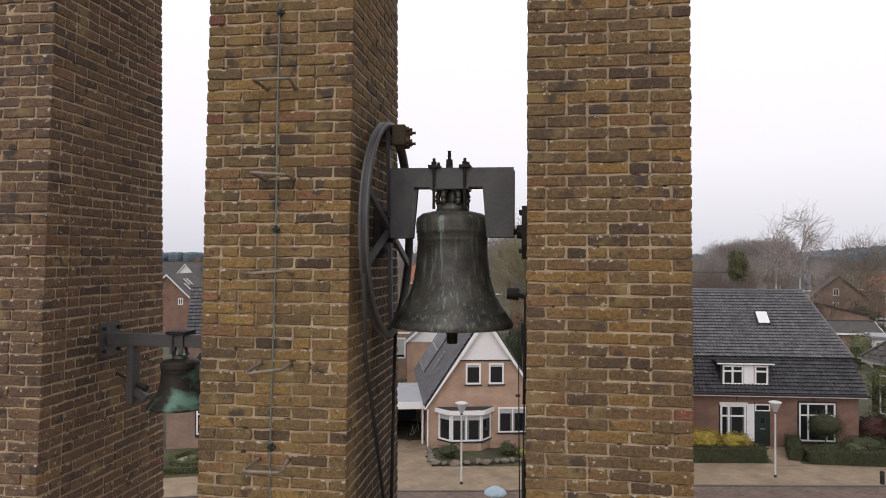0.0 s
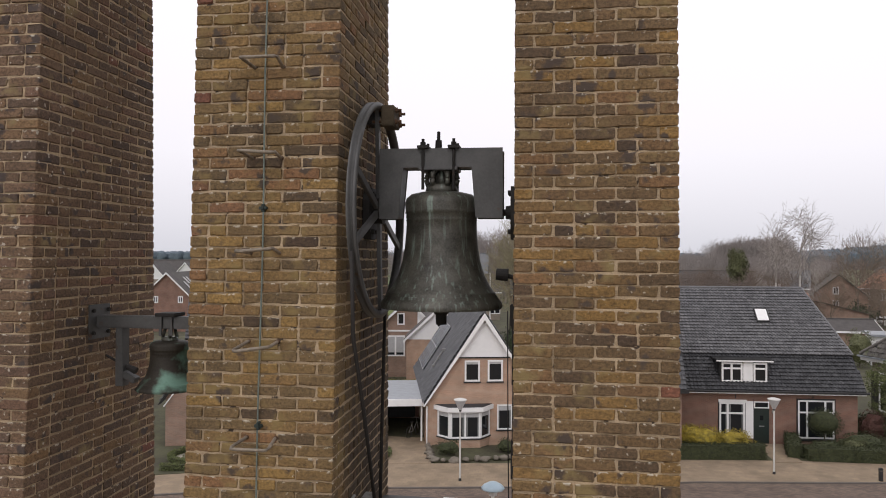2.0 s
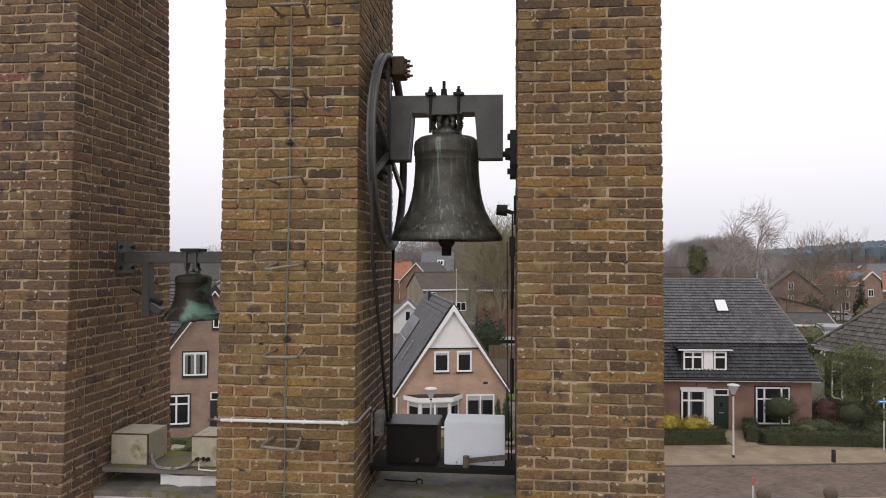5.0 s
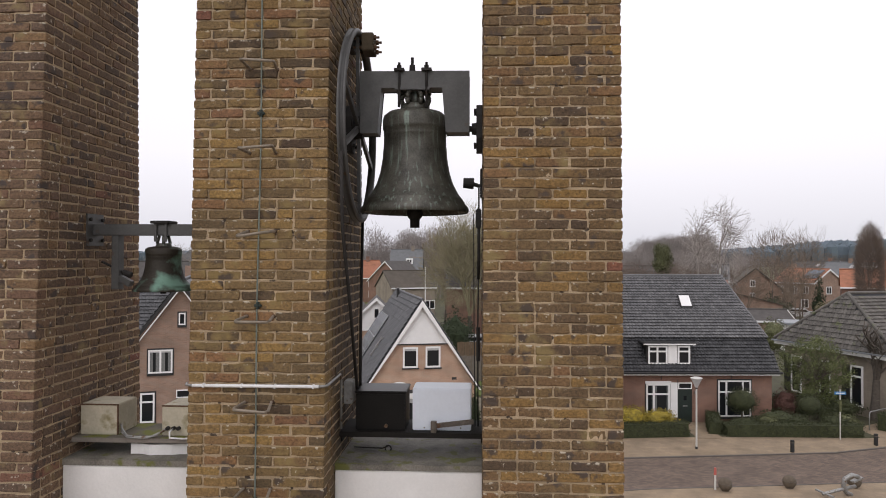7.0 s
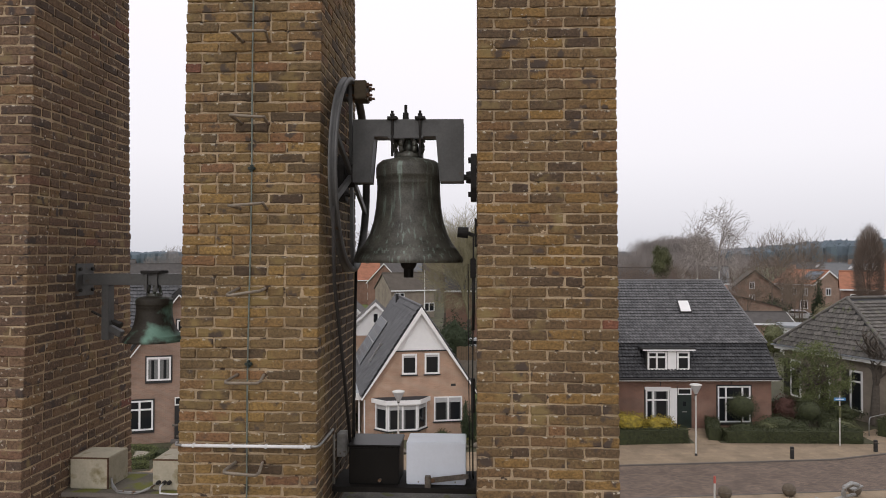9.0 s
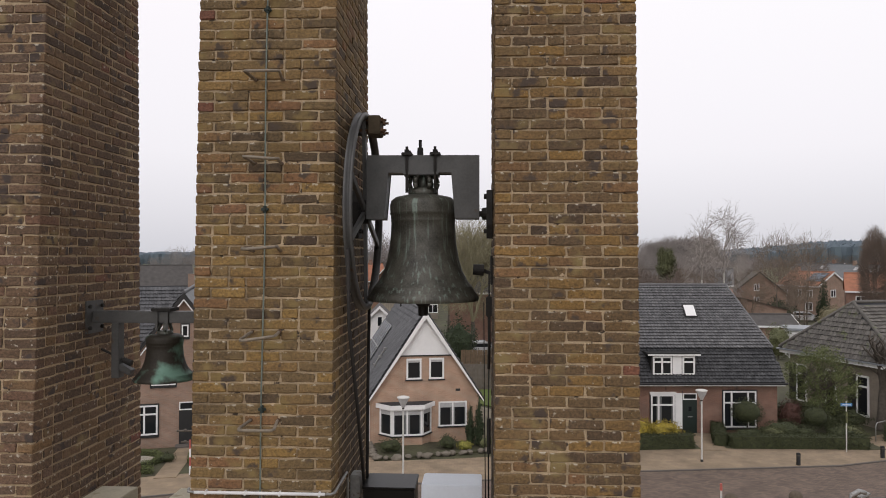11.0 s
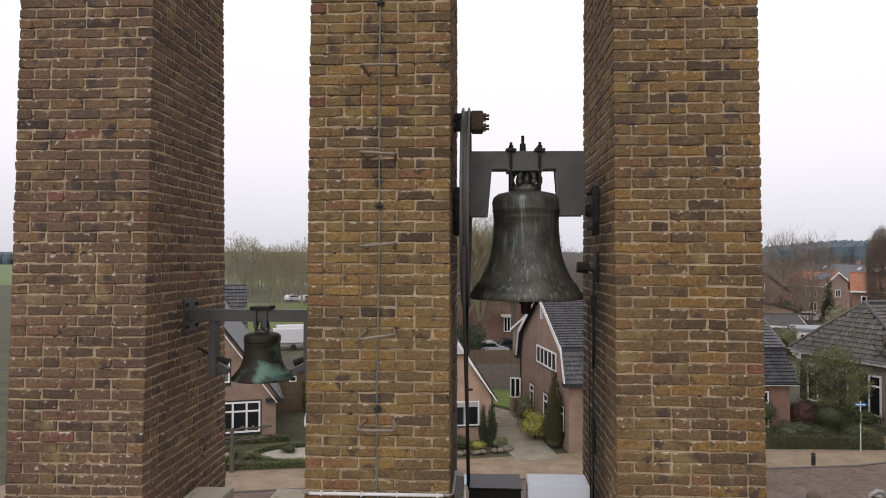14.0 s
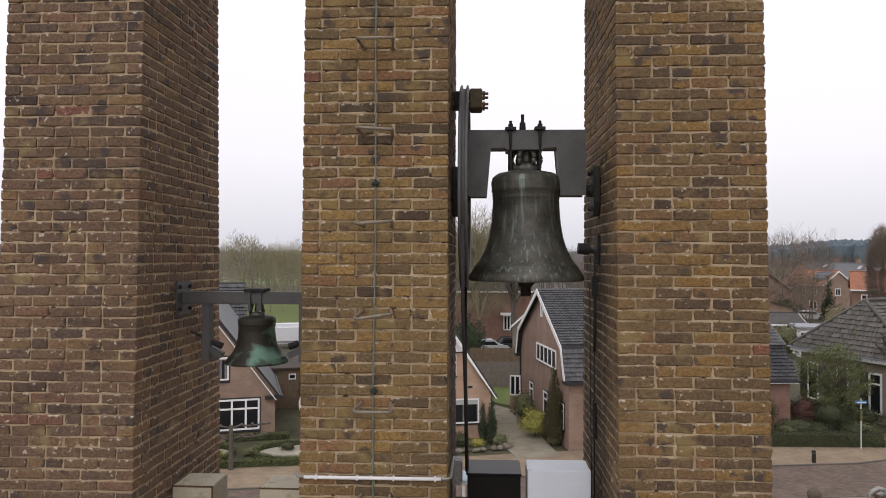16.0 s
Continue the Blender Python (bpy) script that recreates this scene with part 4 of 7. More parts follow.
jc = cabinet("junction_cabinet", -2.905, -2.635, 4.23, 4.51, 8.706, 8.932, M_BOX_CREAM, "cream weathered box with rusty edges on a shelf", lid=False)
part("rusty_edge", B(0.1275, 0.1365, -0.1425, -0.131, 0.002, 0.2145), M_RUST, jc)
part("rusty_edge", B(-0.136, 0.127, -0.1425, -0.134, 0.2055, 0.2155), M_RUST, jc)
jd = cabinet("junction_cabinet", -2.322, -2.05, 4.23, 4.51, 8.706, 8.928, M_BOX_CREAM, "cream weathered box with cable glands on a shelf", lid=False)
part("rusty_edge", B(-0.137, 0.137, -0.1425, -0.134, 0.2025, 0.2115), M_RUST, jd)
cb2 = thing("cable_loop", -2.5, 4.2, 8.706, "grey cables looping between the two cream boxes", "cable")
tube("cable", [(-0.128, 0.06, 0.07), (-0.10, 0.02, 0.045), (-0.04, -0.03, 0.012), (0.05, -0.045, 0.009), (0.13, -0.035, 0.010), (0.19, 0.0, 0.035), (0.225, 0.035, 0.06)], 0.007, M_GALV, cb2)
tube("cable", [(-0.128, 0.07, 0.055), (-0.10, 0.02, 0.02), (-0.02, -0.055, 0.006), (0.10, -0.06, 0.004), (0.17, -0.03, 0.02), (0.225, 0.035, 0.055)], 0.006, M_GALV, cb2)
tube("cable", [(0.265, 0.02, 0.055), (0.255, -0.02, 0.04), (0.27, -0.055, 0.008), (0.36, -0.06, 0.004), (0.45, -0.05, 0.006), (0.562, -0.02, 0.012)], 0.006, M_PVC, cb2)
for gx in (0.225, 0.265, 0.30):
    part("gland", R((gx, 0.031, 0.055), (gx, 0.008, 0.055), 0.014, seg=8), M_IRON, cb2)
patch = []
for k in range(13):
    patch.append((-2.52 + k * (P2[0] - 0.003 + 2.52) / 12, 4.19 + 0.035 * noise.noise(Vector((k * 0.9, 3.1, 0))) - (0.03 if 2 < k < 6 else 0), 8.66))
patch += [(P2[0] - 0.003, 4.40, 8.66), (-2.52, 4.40, 8.66)]
tagged(part("upstand", slab(patch, 0.07), M_WHITEWASH), "low white-painted upstand on the sill", kind="structure")

# ---- fittings on the second pillar ----
for i, z in enumerate((12.22, 11.685, 11.165, 10.63, 10.10, 9.57, 9.04, 8.51)):
    yf = front_y(z)
    s = thing("climbing_rung", -1.486, yf, z, "bent rusty iron rung set into the brick", "rung", group="climbing rungs")
    lean = (-0.012, 0.0, 0.006, -0.006)[i % 4]
    wz = -0.022 if z > 10.4 else 0.012
    tube("bar", [(-0.083, 0.03, wz), (-0.084, -0.01, wz), (-0.104, -0.145, -0.004 + lean), (-0.097, -0.166, -0.008 + lean), (-0.08, -0.171, -0.009 + lean), (0.08, -0.171, -0.009 - lean),
                 (0.097, -0.166, -0.008 - lean), (0.104, -0.145, -0.004 - lean), (0.084, -0.01, wz), (0.083, 0.03, wz)], 0.0095, M_RUNG, s)
    for sx in (-0.083, 0.083):
        part("socket", R((sx, 0.02, wz), (sx, -0.004, wz), 0.016, 0.012, 9), M_RUST, s, "dark rusty socket in the brick")
con = thing("lightning_cable", -1.487, 3.75, 8.0, "thin green-grey lightning cable down the brick", "cable")
tube("wire", [(-0.012 + 0.004 * math.sin(z * 3.1), front_y(z) - 3.75 - 0.012, z - 8.0) for z in [8.0 + 0.3 * k for k in range(18)]], 0.0050, M_CABLE, con)
for z in (10.86, 9.65, 12.1, 8.45):
    yk_ = front_y(z) - 3.75
    cp = part("clamp", B(-0.034, 0.012, yk_ - 0.022, yk_ + 0.01, z - 8.009, z - 7.991, 0.004), M_CLAMP, con)
    part("bolt", R((-0.011, yk_ - 0.034, z - 8.0), (-0.011, yk_ - 0.022, z - 8.0), 0.008, seg=6), M_CLAMP, cp)
    for dz in (-0.016, 0.016):
        part("jaw", B(-0.020, -0.002, yk_ - 0.022, yk_ + 0.008, z - 8.006 + dz, z - 7.994 + dz, 0.003), M_CLAMP, cp)
zc = 9.152
yc = front_y(zc) - 0.018
pipe = thing("conduit", -1.5, yc, zc, "white plastic conduit clipped across the brick pillar", "conduit")
tube("pipe", [(-0.40, 0, 0), (0.0, 0.0, 0.001), (0.395, 0, 0.002)], 0.0105, M_PVC, pipe)
tube("grey_tail", [(-0.40, 0, 0), (-0.44, 0.004, 0.004), (-0.455, 0.05, 0.005)], 0.008, M_GALV, pipe)
tube("corner_bend", [(0.394, 0, 0.002), (0.43, -0.006, 0.004), (0.449, 0.01, 0.01), (0.449, 0.12, 0.012), (0.449, 0.40, 0.012), (0.449, 0.43, -0.01), (0.449, 0.44, -0.06), (0.449, 0.44, -0.36)], 0.009, M_GALV, pipe)
for cx in (-0.33, -0.09, 0.12, 0.36):
    part("clip", B(cx - 0.006, cx + 0.006, -0.0115, 0.02, -0.012, 0.014, 0.002), M_PVC, pipe)
fl = thing("insulator_lamp", P2[0] - 0.002, 3.93, 9.53, "small white oval lamp on the pillar's flank", "lamp")
lm = bmesh.new()
bmesh.ops.create_uvsphere(lm, u_segments=16, v_segments=10, radius=1.0)
bmesh.ops.scale(lm, vec=(0.032, 0.04, 0.062), verts=lm.verts[:])
part("glass", shift(lm, -0.018, 0, 0), M_PVC, fl, smooth=True)
part("base", B(-0.01, 0.0, -0.05, 0.05, -0.075, 0.075, 0.003), M_WOOD, fl)
jb = thing("junction_box", P2[1] + 0.002, 4.40, 8.92, "small grey junction box on the pillar's flank", "junction box")
part("body", B(0, 0.06, -0.06, 0.06, 0, 0.16, 0.005), M_GALV, jb)
part("cover", B(0.0605, 0.068, -0.052, 0.052, 0.008, 0.152, 0.003), M_GALV, jb)


# ---- houses ----
def lattice(bars_x, bars_z, ya, yb):
    """A frame of posts and rails in one piece, with open lights between them."""
    cx = sorted({q for b in bars_x for q in b})
    cz = sorted({q for b in bars_z for q in b})
    bm = bmesh.new()
    grid = {(i, k, s): bm.verts.new((x, y, z)) for i, x in enumerate(cx) for k, z in enumerate(cz) for s, y in ((0, ya), (1, yb))}

    def solid(i, k):
        if not (0 <= i < len(cx) - 1 and 0 <= k < len(cz) - 1):
            return False
        mx, mz = (cx[i] + cx[i + 1]) / 2, (cz[k] + cz[k + 1]) / 2
        return any(a < mx < b for a, b in bars_x) or any(a < mz < b for a, b in bars_z)
    for i in range(len(cx) - 1):
        for k in range(len(cz) - 1):
            if not solid(i, k):
                continue
            for s in (0, 1):
                bm.faces.new([grid[q] for q in ((i, k, s), (i + 1, k, s), (i + 1, k + 1, s), (i, k + 1, s))])
            for di, dk, a, b in ((-1, 0, (i, k), (i, k + 1)), (1, 0, (i + 1, k), (i + 1, k + 1)), (0, -1, (i, k), (i + 1, k)), (0, 1, (i, k + 1), (i + 1, k + 1))):
                if not solid(i + di, k + dk):
                    bm.faces.new([grid[(*a, 0)], grid[(*b, 0)], grid[(*b, 1)], grid[(*a, 1)]])
    bmesh.ops.delete(bm, geom=[q for q in bm.verts if not q.link_faces], context="VERTS")
    return bm


def window(parent, x0, x1, z0, z1, cols=(1,), top=0.0, y=0.0, material=None, sill=True, curtain=False, m=None, edge=0.07, outer=None, drape=0.0):
    """A window in a wall that faces -y: frame with posts, panes, a sill. top: height of the small upper lights."""
    material = material or M_WHITE
    m = m or Matrix.Identity(4)
    tot, xs, acc = sum(cols), [x0], 0
    for c in cols:
        acc += c
        xs.append(x0 + (x1 - x0) * acc / tot)
    bars_x = [(x0, x0 + edge)] + [(xm - edge * 0.55, xm + edge * 0.55) for xm in xs[1:-1]] + [(x1 - edge, x1)]
    bars_z = [(z0, z0 + edge)] + ([(z1 - top - edge * 0.5, z1 - top + edge * 0.5)] if top else []) + [(z1 - edge, z1)]
    fr = lattice(bars_x, bars_z, y - 0.06, y + 0.02)
    bmesh.ops.transform(fr, matrix=m, verts=fr.verts[:])
    win = part("window", fr, material, parent)
    for a, b in zip(xs, xs[1:]):
        spans = ((z0, z1 - top), (z1 - top, z1)) if top else ((z0, z1),)
        for za, zb in spans:
            part("pane", box(bmesh.new(), a + 0.03, b - 0.03, y - 0.022, y - 0.012, za + 0.03, zb - 0.03, 0, m), M_GLASS, win)
            if curtain:
                part("blind", box(bmesh.new(), a + 0.05, b - 0.05, y - 0.028, y - 0.0225, zb - 0.03 - (zb - za) * curtain, zb - 0.03, 0, m), M_CURTAIN, win)
            if drape:
                for da, db in ((a + 0.05, a + 0.05 + (b - a) * drape), (b - 0.05 - (b - a) * drape, b - 0.05)):
                    part("drape", box(bmesh.new(), da, db, y - 0.027, y - 0.0225, za + 0.06, zb - 0.05, 0, m), M_DRAPE, win)
    if outer is M_BLACK:
        sb = lattice([(x0 - 0.07, x0 - 0.002), (x1 + 0.002, x1 + 0.07)], [(z0 - 0.06, z0 - 0.002), (z1 + 0.002, z1 + 0.08)], y - 0.035, y + 0.02)
        bmesh.ops.transform(sb, matrix=m, verts=sb.verts[:])
        part("surround", sb, M_BLACK, win)
    if sill:
        part("sill", box(bmesh.new(), x0 - 0.06, x1 + 0.06, y - 0.09, y + 0.01, z0 - 0.135 if outer is M_BLACK else z0 - 0.075, z0 - 0.064 if outer is M_BLACK else z0 - 0.002, 0, m), M_BLACK if outer is None else outer, win)
    return win


def tiles(name, parent, origin, u, v, nu, nv, material, keep=None, label="", step=(0.30, 0.34)):
    """Pantiles on a slope: each one a curved plate that overlaps the row below."""
    o, u, v = Vector(origin), Vector(u).normalized(), Vector(v).normalized()
    n = u.cross(v).normalized()
    verts, faces = [], []
    prof = ((0.0, 0.005), (0.16, 0.030), (0.36, 0.038), (0.56, 0.012), (0.80, 0.000), (1.0, 0.010))
    for j in range(nv):
        for i in range(nu):
            a, b = (i + 0.5) * step[0], (j + 0.5) * step[1]
            if keep and not keep(a, b):
                continue
            k = len(verts)
            for tv, lift in ((0.0, 0.085), (1.0, 0.012)):
                for pu, ph in prof:
                    verts.append(o + u * ((i + pu * 0.985) * step[0]) + v * ((j + tv) * step[1]) + n * (ph + lift))
            for pu, ph in prof:
                verts.append(o + u * ((i + pu * 0.985) * step[0]) + v * (j * step[1]) + n * (ph + 0.012))
            for q in range(5):
                faces.append((k + q, k + q + 1, k + 7 + q, k + 6 + q))
                faces.append((k + 12 + q, k + 13 + q, k + 1 + q, k + q))
    ob = raw(name, verts, faces, material, parent, label)
    return tagged(ob, label or "overlapping curved roof tiles", kind="stuff")


def gable_roof(parent, u0, u1, peak, ze, zp, depth, material, over=0.25, tile=None, right_mat=None, left_mat=None, board=M_WHITE, bw=0.26):
    """Two slopes with the ridge running back from a front gable; barge boards on the front edge."""
    for s, ue, mt in ((0, u0, left_mat), (1, u1, right_mat)):
        pts = [(ue, -over, ze), (peak, -over, zp), (peak, depth, zp), (ue, depth, ze)]
        sl = part("roof_slope", slab(pts, 0.12), (mt or M_TILE_BASE) if (tile and not mt) else (mt or material), parent)
        if tile and not mt:
            L = math.hypot(peak - ue, zp - ze)
            nu, nv = int((depth + over) / 0.30), int(L / 0.34)
            if s == 0:
                tiles("tiles", sl, (ue, depth, ze), (0, -1, 0), (peak - ue, 0, zp - ze), nu, nv, tile)
            else:
                tiles("tiles", sl, (ue, -over, ze), (0, 1, 0), (peak - ue, 0, zp - ze), nu, nv, tile)
        d = Vector((peak - ue, 0, zp - ze)).normalized()
        n = Vector((-d.z, 0, d.x)) if s == 0 else Vector((d.z, 0, -d.x))
        a, b = Vector((ue, 0, ze)), Vector((peak, 0, zp))
        q = [a - d * 0.1, b, b - Vector((0, 0, bw * 1.55)), a - Vector((0, 0, bw * 0.5)) + d * 0.05]
        bm = prism([(p.x, p.z) for p in q], 0.05)
        part("barge_board", shift(bm, 0, -over - 0.053, -0.02), board, parent)
    part("ridge", R((peak, -over - 0.05, zp + 0.02), (peak, depth, zp + 0.02), 0.09, seg=10), material, parent)


# the pink house with its white gable
pink = thing("gabled_house", -6.51, 39.37, 0, "pink brick house with a steep dark roof and white gable", "house", rz=13)
W, PK, ZP, ZE = 6.4, 3.25, 7.50, 2.35
s = (ZP - ZE) / 3.4
body = prism([(0, -0.05), (W, -0.05), (W, ZP - s * (W - PK) - 0.2), (PK, ZP - 0.2), (0, ZP - s * PK - 0.2)], 13.0)
part("wall", body, M_PINK, pink)
gb = prism([(PK - 1.62, 4.97), (PK + 1.62, 4.97), (PK, 7.42)], 0.035)
wg = part("gable_cladding", shift(gb, 0, -0.038, 0), M_WHITE, pink, "white boarded gable")
for k in range(9):
    z = 5.10 + k * 0.235
    hw = (7.42 - z) / s * 0.97
    part("board_edge", B(PK - hw, PK + hw, -0.046, -0.0385, z, z + 0.012), M_WHITE, wg)
part("gable_rail", B(PK - 1.68, PK + 1.68, -0.06, 0.0, 4.90, 4.969), M_BLACK, pink)
gable_roof(pink, PK - 3.4, PK + 3.4, PK, ZE, ZP, 13.2, M_TILE, tile=M_TILE)
window(pink, 2.15, 3.02, 3.58, 4.77, curtain=0.16, edge=0.10)
window(pink, 3.47, 4.34, 3.58, 4.79, curtain=0.16, edge=0.10)
window(pink, 4.02, 5.68, 0.84, 2.26, (1, 1), curtain=0.22, edge=0.08, drape=0.10)
part("vent", B(5.02, 5.30, -0.012, 0.01, 2.84, 2.98), M_BLACK, pink)
bay = part("bay_base", prism([(0.66, 0.0), (3.56, 0.0), (2.95, -0.75), (1.27, -0.75)], 0.55), M_PINK, pink)
bay.data.transform(Matrix(((1, 0, 0, 0), (0, 0, 1, 0), (0, 1, 0, 0), (0, 0, 0, 1))))
for a, b, cols in (((1.27, -0.75), (2.95, -0.75), (1, 1)), ((0.66, 0.0), (1.27, -0.75), (1,)), ((2.95, -0.75), (3.56, 0.0), (1,))):
    d = Vector((b[0] - a[0], b[1] - a[1], 0))
    mm = Matrix.Translation((a[0], a[1], 0)) @ Matrix.Rotation(math.atan2(d.y, d.x), 4, "Z")
    window(pink, 0.0, d.length, 0.56, 2.05, cols, y=0.0, curtain=0.2, edge=0.09, m=mm, drape=0.12)
br = prism([(0.40, 0.0), (3.82, 0.0), (3.1, -0.98), (1.12, -0.98)], 0.24)
bmesh.ops.transform(br, matrix=Matrix(((1, 0, 0, 0), (0, 0, 1, 0), (0, 1, 0, 2.05), (0, 0, 0, 1))), verts=br.verts[:])
bay_roof = part("bay_roof", br, M_WHITE, pink, "white flat roof over the bay window")
br2 = prism([(0.50, 0.0), (3.72, 0.0), (3.05, -0.90), (1.17, -0.90)], 0.03)
bmesh.ops.transform(br2, matrix=Matrix(((1, 0, 0, 0), (0, 0, 1, 0), (0, 1, 0, 2.293), (0, 0, 0, 1))), verts=br2.verts[:])
part("felt", br2, M_TILE_BASE, bay_roof)
part("downpipe", R((0.02, -0.05, 0.0), (0.02, -0.05, 2.2), 0.04), M_WHITE, pink)
lu = Vector((3.4, 0, 5.15)).normalized()
ln = Vector((-lu.z, 0, lu.x))
for k in range(5):
    for j in range(2):
        o = Vector((PK - 3.4, 7.4 + k * 1.02, ZE)) + lu * (0.85 + j * 1.70) + ln * 0.16
        pts = [o, o + Vector((0, 0.99, 0)), o + Vector((0, 0.99, 0)) + lu * 1.66, o + lu * 1.66]
        pv = part("solar_panel", slab(pts, 0.04), M_SOLAR, pink, "dark solar panel in a pale frame")
        for a, b in zip(pts, pts[1:] + pts[:1]):
            part("panel_edge", R(a, b, 0.024, seg=6), M_GALV, pv)
        for q in (1 / 3, 2 / 3):
            part("panel_seam", R(pts[0].lerp(pts[3], q) + ln * 0.004, pts[1].lerp(pts[2], q) + ln * 0.004, 0.012, seg=4), M_GALV, pv)
o = Vector((PK - 3.4, 4.1, ZE)) + lu * 1.73 + ln * 0.17
hookr = part("roof_hook", R(o, o + lu * 1.2, 0.05, seg=6), M_GALV, pink, "pale roof ladder hook")
for q in (0.0, 0.6, 1.2):
    part("hook_foot", B(o.x + lu.x * q - 0.1, o.x + lu.x * q + 0.1, o.y - 0.06, o.y + 0.06, o.z + lu.z * q - 0.12, o.z + lu.z * q + 0.04), M_GALV, hookr)
part("roof_vent", R(Vector((PK - 0.28, 9.7, ZP - 0.42)), Vector((PK - 0.28, 9.7, ZP + 0.25)), 0.11, seg=10), M_BLACK, pink)

carport = thing("carport", -9.75, 39.5, 0, "open carport with a flat roof and white fascia", "carport", rz=13)
part("roof", B(0, 3.05, 0, 6.5, 2.30, 2.42), M_ZINC, carport)
part("fascia", B(-0.03, 3.08, -0.06, -0.002, 2.05, 2.45), M_WHITE, carport)
for sx in (0.1, 2.9):
    part("post", B(sx - 0.05, sx + 0.05, 0.1, 0.2, -0.05, 2.298), M_WHITE, carport)
part("back_wall", B(0, 3.05, 6.3, 6.45, -0.05, 2.298), M_REDB, carport)
part("side_wall", B(-0.1, 0, 0.3, 6.45, -0.05, 2.298), M_REDB, carport)
# added black sheet that darkens the depth of the open carport
part("dark_back_sheet", B(0.3, 2.8, 6.24, 6.296, 0.0, 2.1), M_BLACK, carport)

# the low house with the mansard roof
man = thing("mansard_house", 6.4, 42.52, 0, "red-brown brick house under a dark tiled mansard roof", "house", rz=3.6)
LW = 11.35
part("wall", prism([(0, -0.05), (8.6, -0.05), (8.6, 3.2), (7.5, 5.0), (4.3, 8.5), (1.1, 5.0), (0, 3.2)], LW - 0.9, "x"), M_REDB, man)
part("end_wall", B(LW - 0.9, LW, 0, 8.6, -0.05, 3.15), M_REDB, man)
ev, kn, rg = (-0.42, 3.12), (0.92, 5.02), (4.3, 8.75)
sl = part("roof_slope", slab([(0, ev[0], ev[1]), (LW + 0.25, ev[0], ev[1]), (LW + 0.12, kn[0], kn[1]), (0, kn[0], kn[1])], 0.1), M_TILE_BASE, man)
Ld = math.hypot(kn[0] - ev[0], kn[1] - ev[1])
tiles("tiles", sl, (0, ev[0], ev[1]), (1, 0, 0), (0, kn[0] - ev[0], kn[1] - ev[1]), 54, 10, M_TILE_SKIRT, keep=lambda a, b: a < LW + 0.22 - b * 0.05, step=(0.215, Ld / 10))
su = part("roof_slope", slab([(0, kn[0] - 0.12, kn[1]), (LW + 0.12, kn[0] - 0.12, kn[1]), (LW - 1.35, rg[0], rg[1]), (0, rg[0], rg[1])], 0.1), M_TILE_BASE, man)
Lu = math.hypot(rg[0] - kn[0] + 0.12, rg[1] - kn[1])
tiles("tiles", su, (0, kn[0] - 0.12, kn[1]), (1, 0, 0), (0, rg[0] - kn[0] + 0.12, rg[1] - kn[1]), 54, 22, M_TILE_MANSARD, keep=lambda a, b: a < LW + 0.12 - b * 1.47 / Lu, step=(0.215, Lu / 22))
part("hip", slab([(LW + 0.12, kn[0] - 0.12, kn[1]), (LW + 0.12, 7.7, kn[1]), (LW - 1.35, rg[0], rg[1])], 0.1), M_TILE_FAR, man)
part("hip", slab([(LW + 0.25, ev[0], ev[1]), (LW + 0.25, 9.0, ev[1]), (LW + 0.12, 7.7, kn[1]), (LW + 0.12, kn[0], kn[1])], 0.1), M_TILE_FAR, man)
part("rear_slope", slab([(0, 9.0, 3.1), (LW, 9.0, 3.1), (LW - 1.35, rg[0], rg[1]), (0, rg[0], rg[1])], 0.1), M_TILE_FAR, man)
part("ridge", R((0, rg[0], rg[1] + 0.03), (LW - 1.35, rg[0], rg[1] + 0.03), 0.10, seg=10), M_TILE_MANSARD, man)
part("hip_ridge", R((LW - 1.35, rg[0], rg[1] + 0.03), (LW + 0.12, kn[0] - 0.1, kn[1] + 0.03), 0.08, seg=8), M_TILE_MANSARD, man)
part("gutter", R((-0.1, ev[0] - 0.07, 3.06), (LW + 0.4, ev[0] - 0.07, 3.06), 0.075, seg=10), M_BLACK, man)
part("eaves_board", B(-0.05, LW + 0.3, ev[0] - 0.02, ev[0] + 0.03, 2.915, 2.975), M_WHITE, man)
part("soffit", B(0, LW + 0.2, ev[0] + 0.03, -0.002, 2.93, 2.98), M_BLACK, man)
window(man, 3.68, 5.12, 0.36, 2.34, (1, 2.1), top=0.62, edge=0.10, outer=M_BLACK, drape=0.14)
part("lintel", B(3.62, 5.2, -0.09, 0.0, 2.345, 2.50), M_WHITE, man)
part("shutter", B(5.15, 5.58, -0.06, 0.0, 0.30, 2.42), M_WHITE, man, "white boarded panel")
dr = part("door", B(5.62, 6.46, -0.05, 0.0, 0.0, 2.02), M_GREENDOOR, man, "dark green panelled front door")
part("letter_slot", B(5.90, 6.18, -0.058, -0.0505, 0.98, 1.04), M_GALV, dr)
part("door_pane", B(5.95, 6.13, -0.056, -0.0505, 1.35, 1.62), M_GLASS, dr)
window(man, 5.62, 6.46, 2.03, 2.42, sill=False, edge=0.06)
window(man, 8.06, 10.06, 0.36, 2.55, (1, 2, 1), top=0.70, edge=0.09, outer=M_BLACK)
for z in (2.0, 2.55):
    part("door_surround", B(5.585, 5.618, -0.055, 0, 0, z), M_BLACK, man)
part("wall_lamp", B(6.62, 6.72, -0.12, 0.0, 1.75, 1.92, 0.01), M_GALV, man)
for ux in (4.6, 8.9):
    part("wall_anchor", B(ux - 0.02, ux + 0.02, -0.02, 0.0, 2.55, 2.85), M_BLACK, man)
dm = part("dormer_front", B(3.66, 6.36, -0.145, 1.2, 3.46, 4.76), M_BLACK, man)
window(man, 3.76, 4.93, 3.54, 4.66, (1, 1.1), top=0.34, y=-0.15, edge=0.10, sill=False)
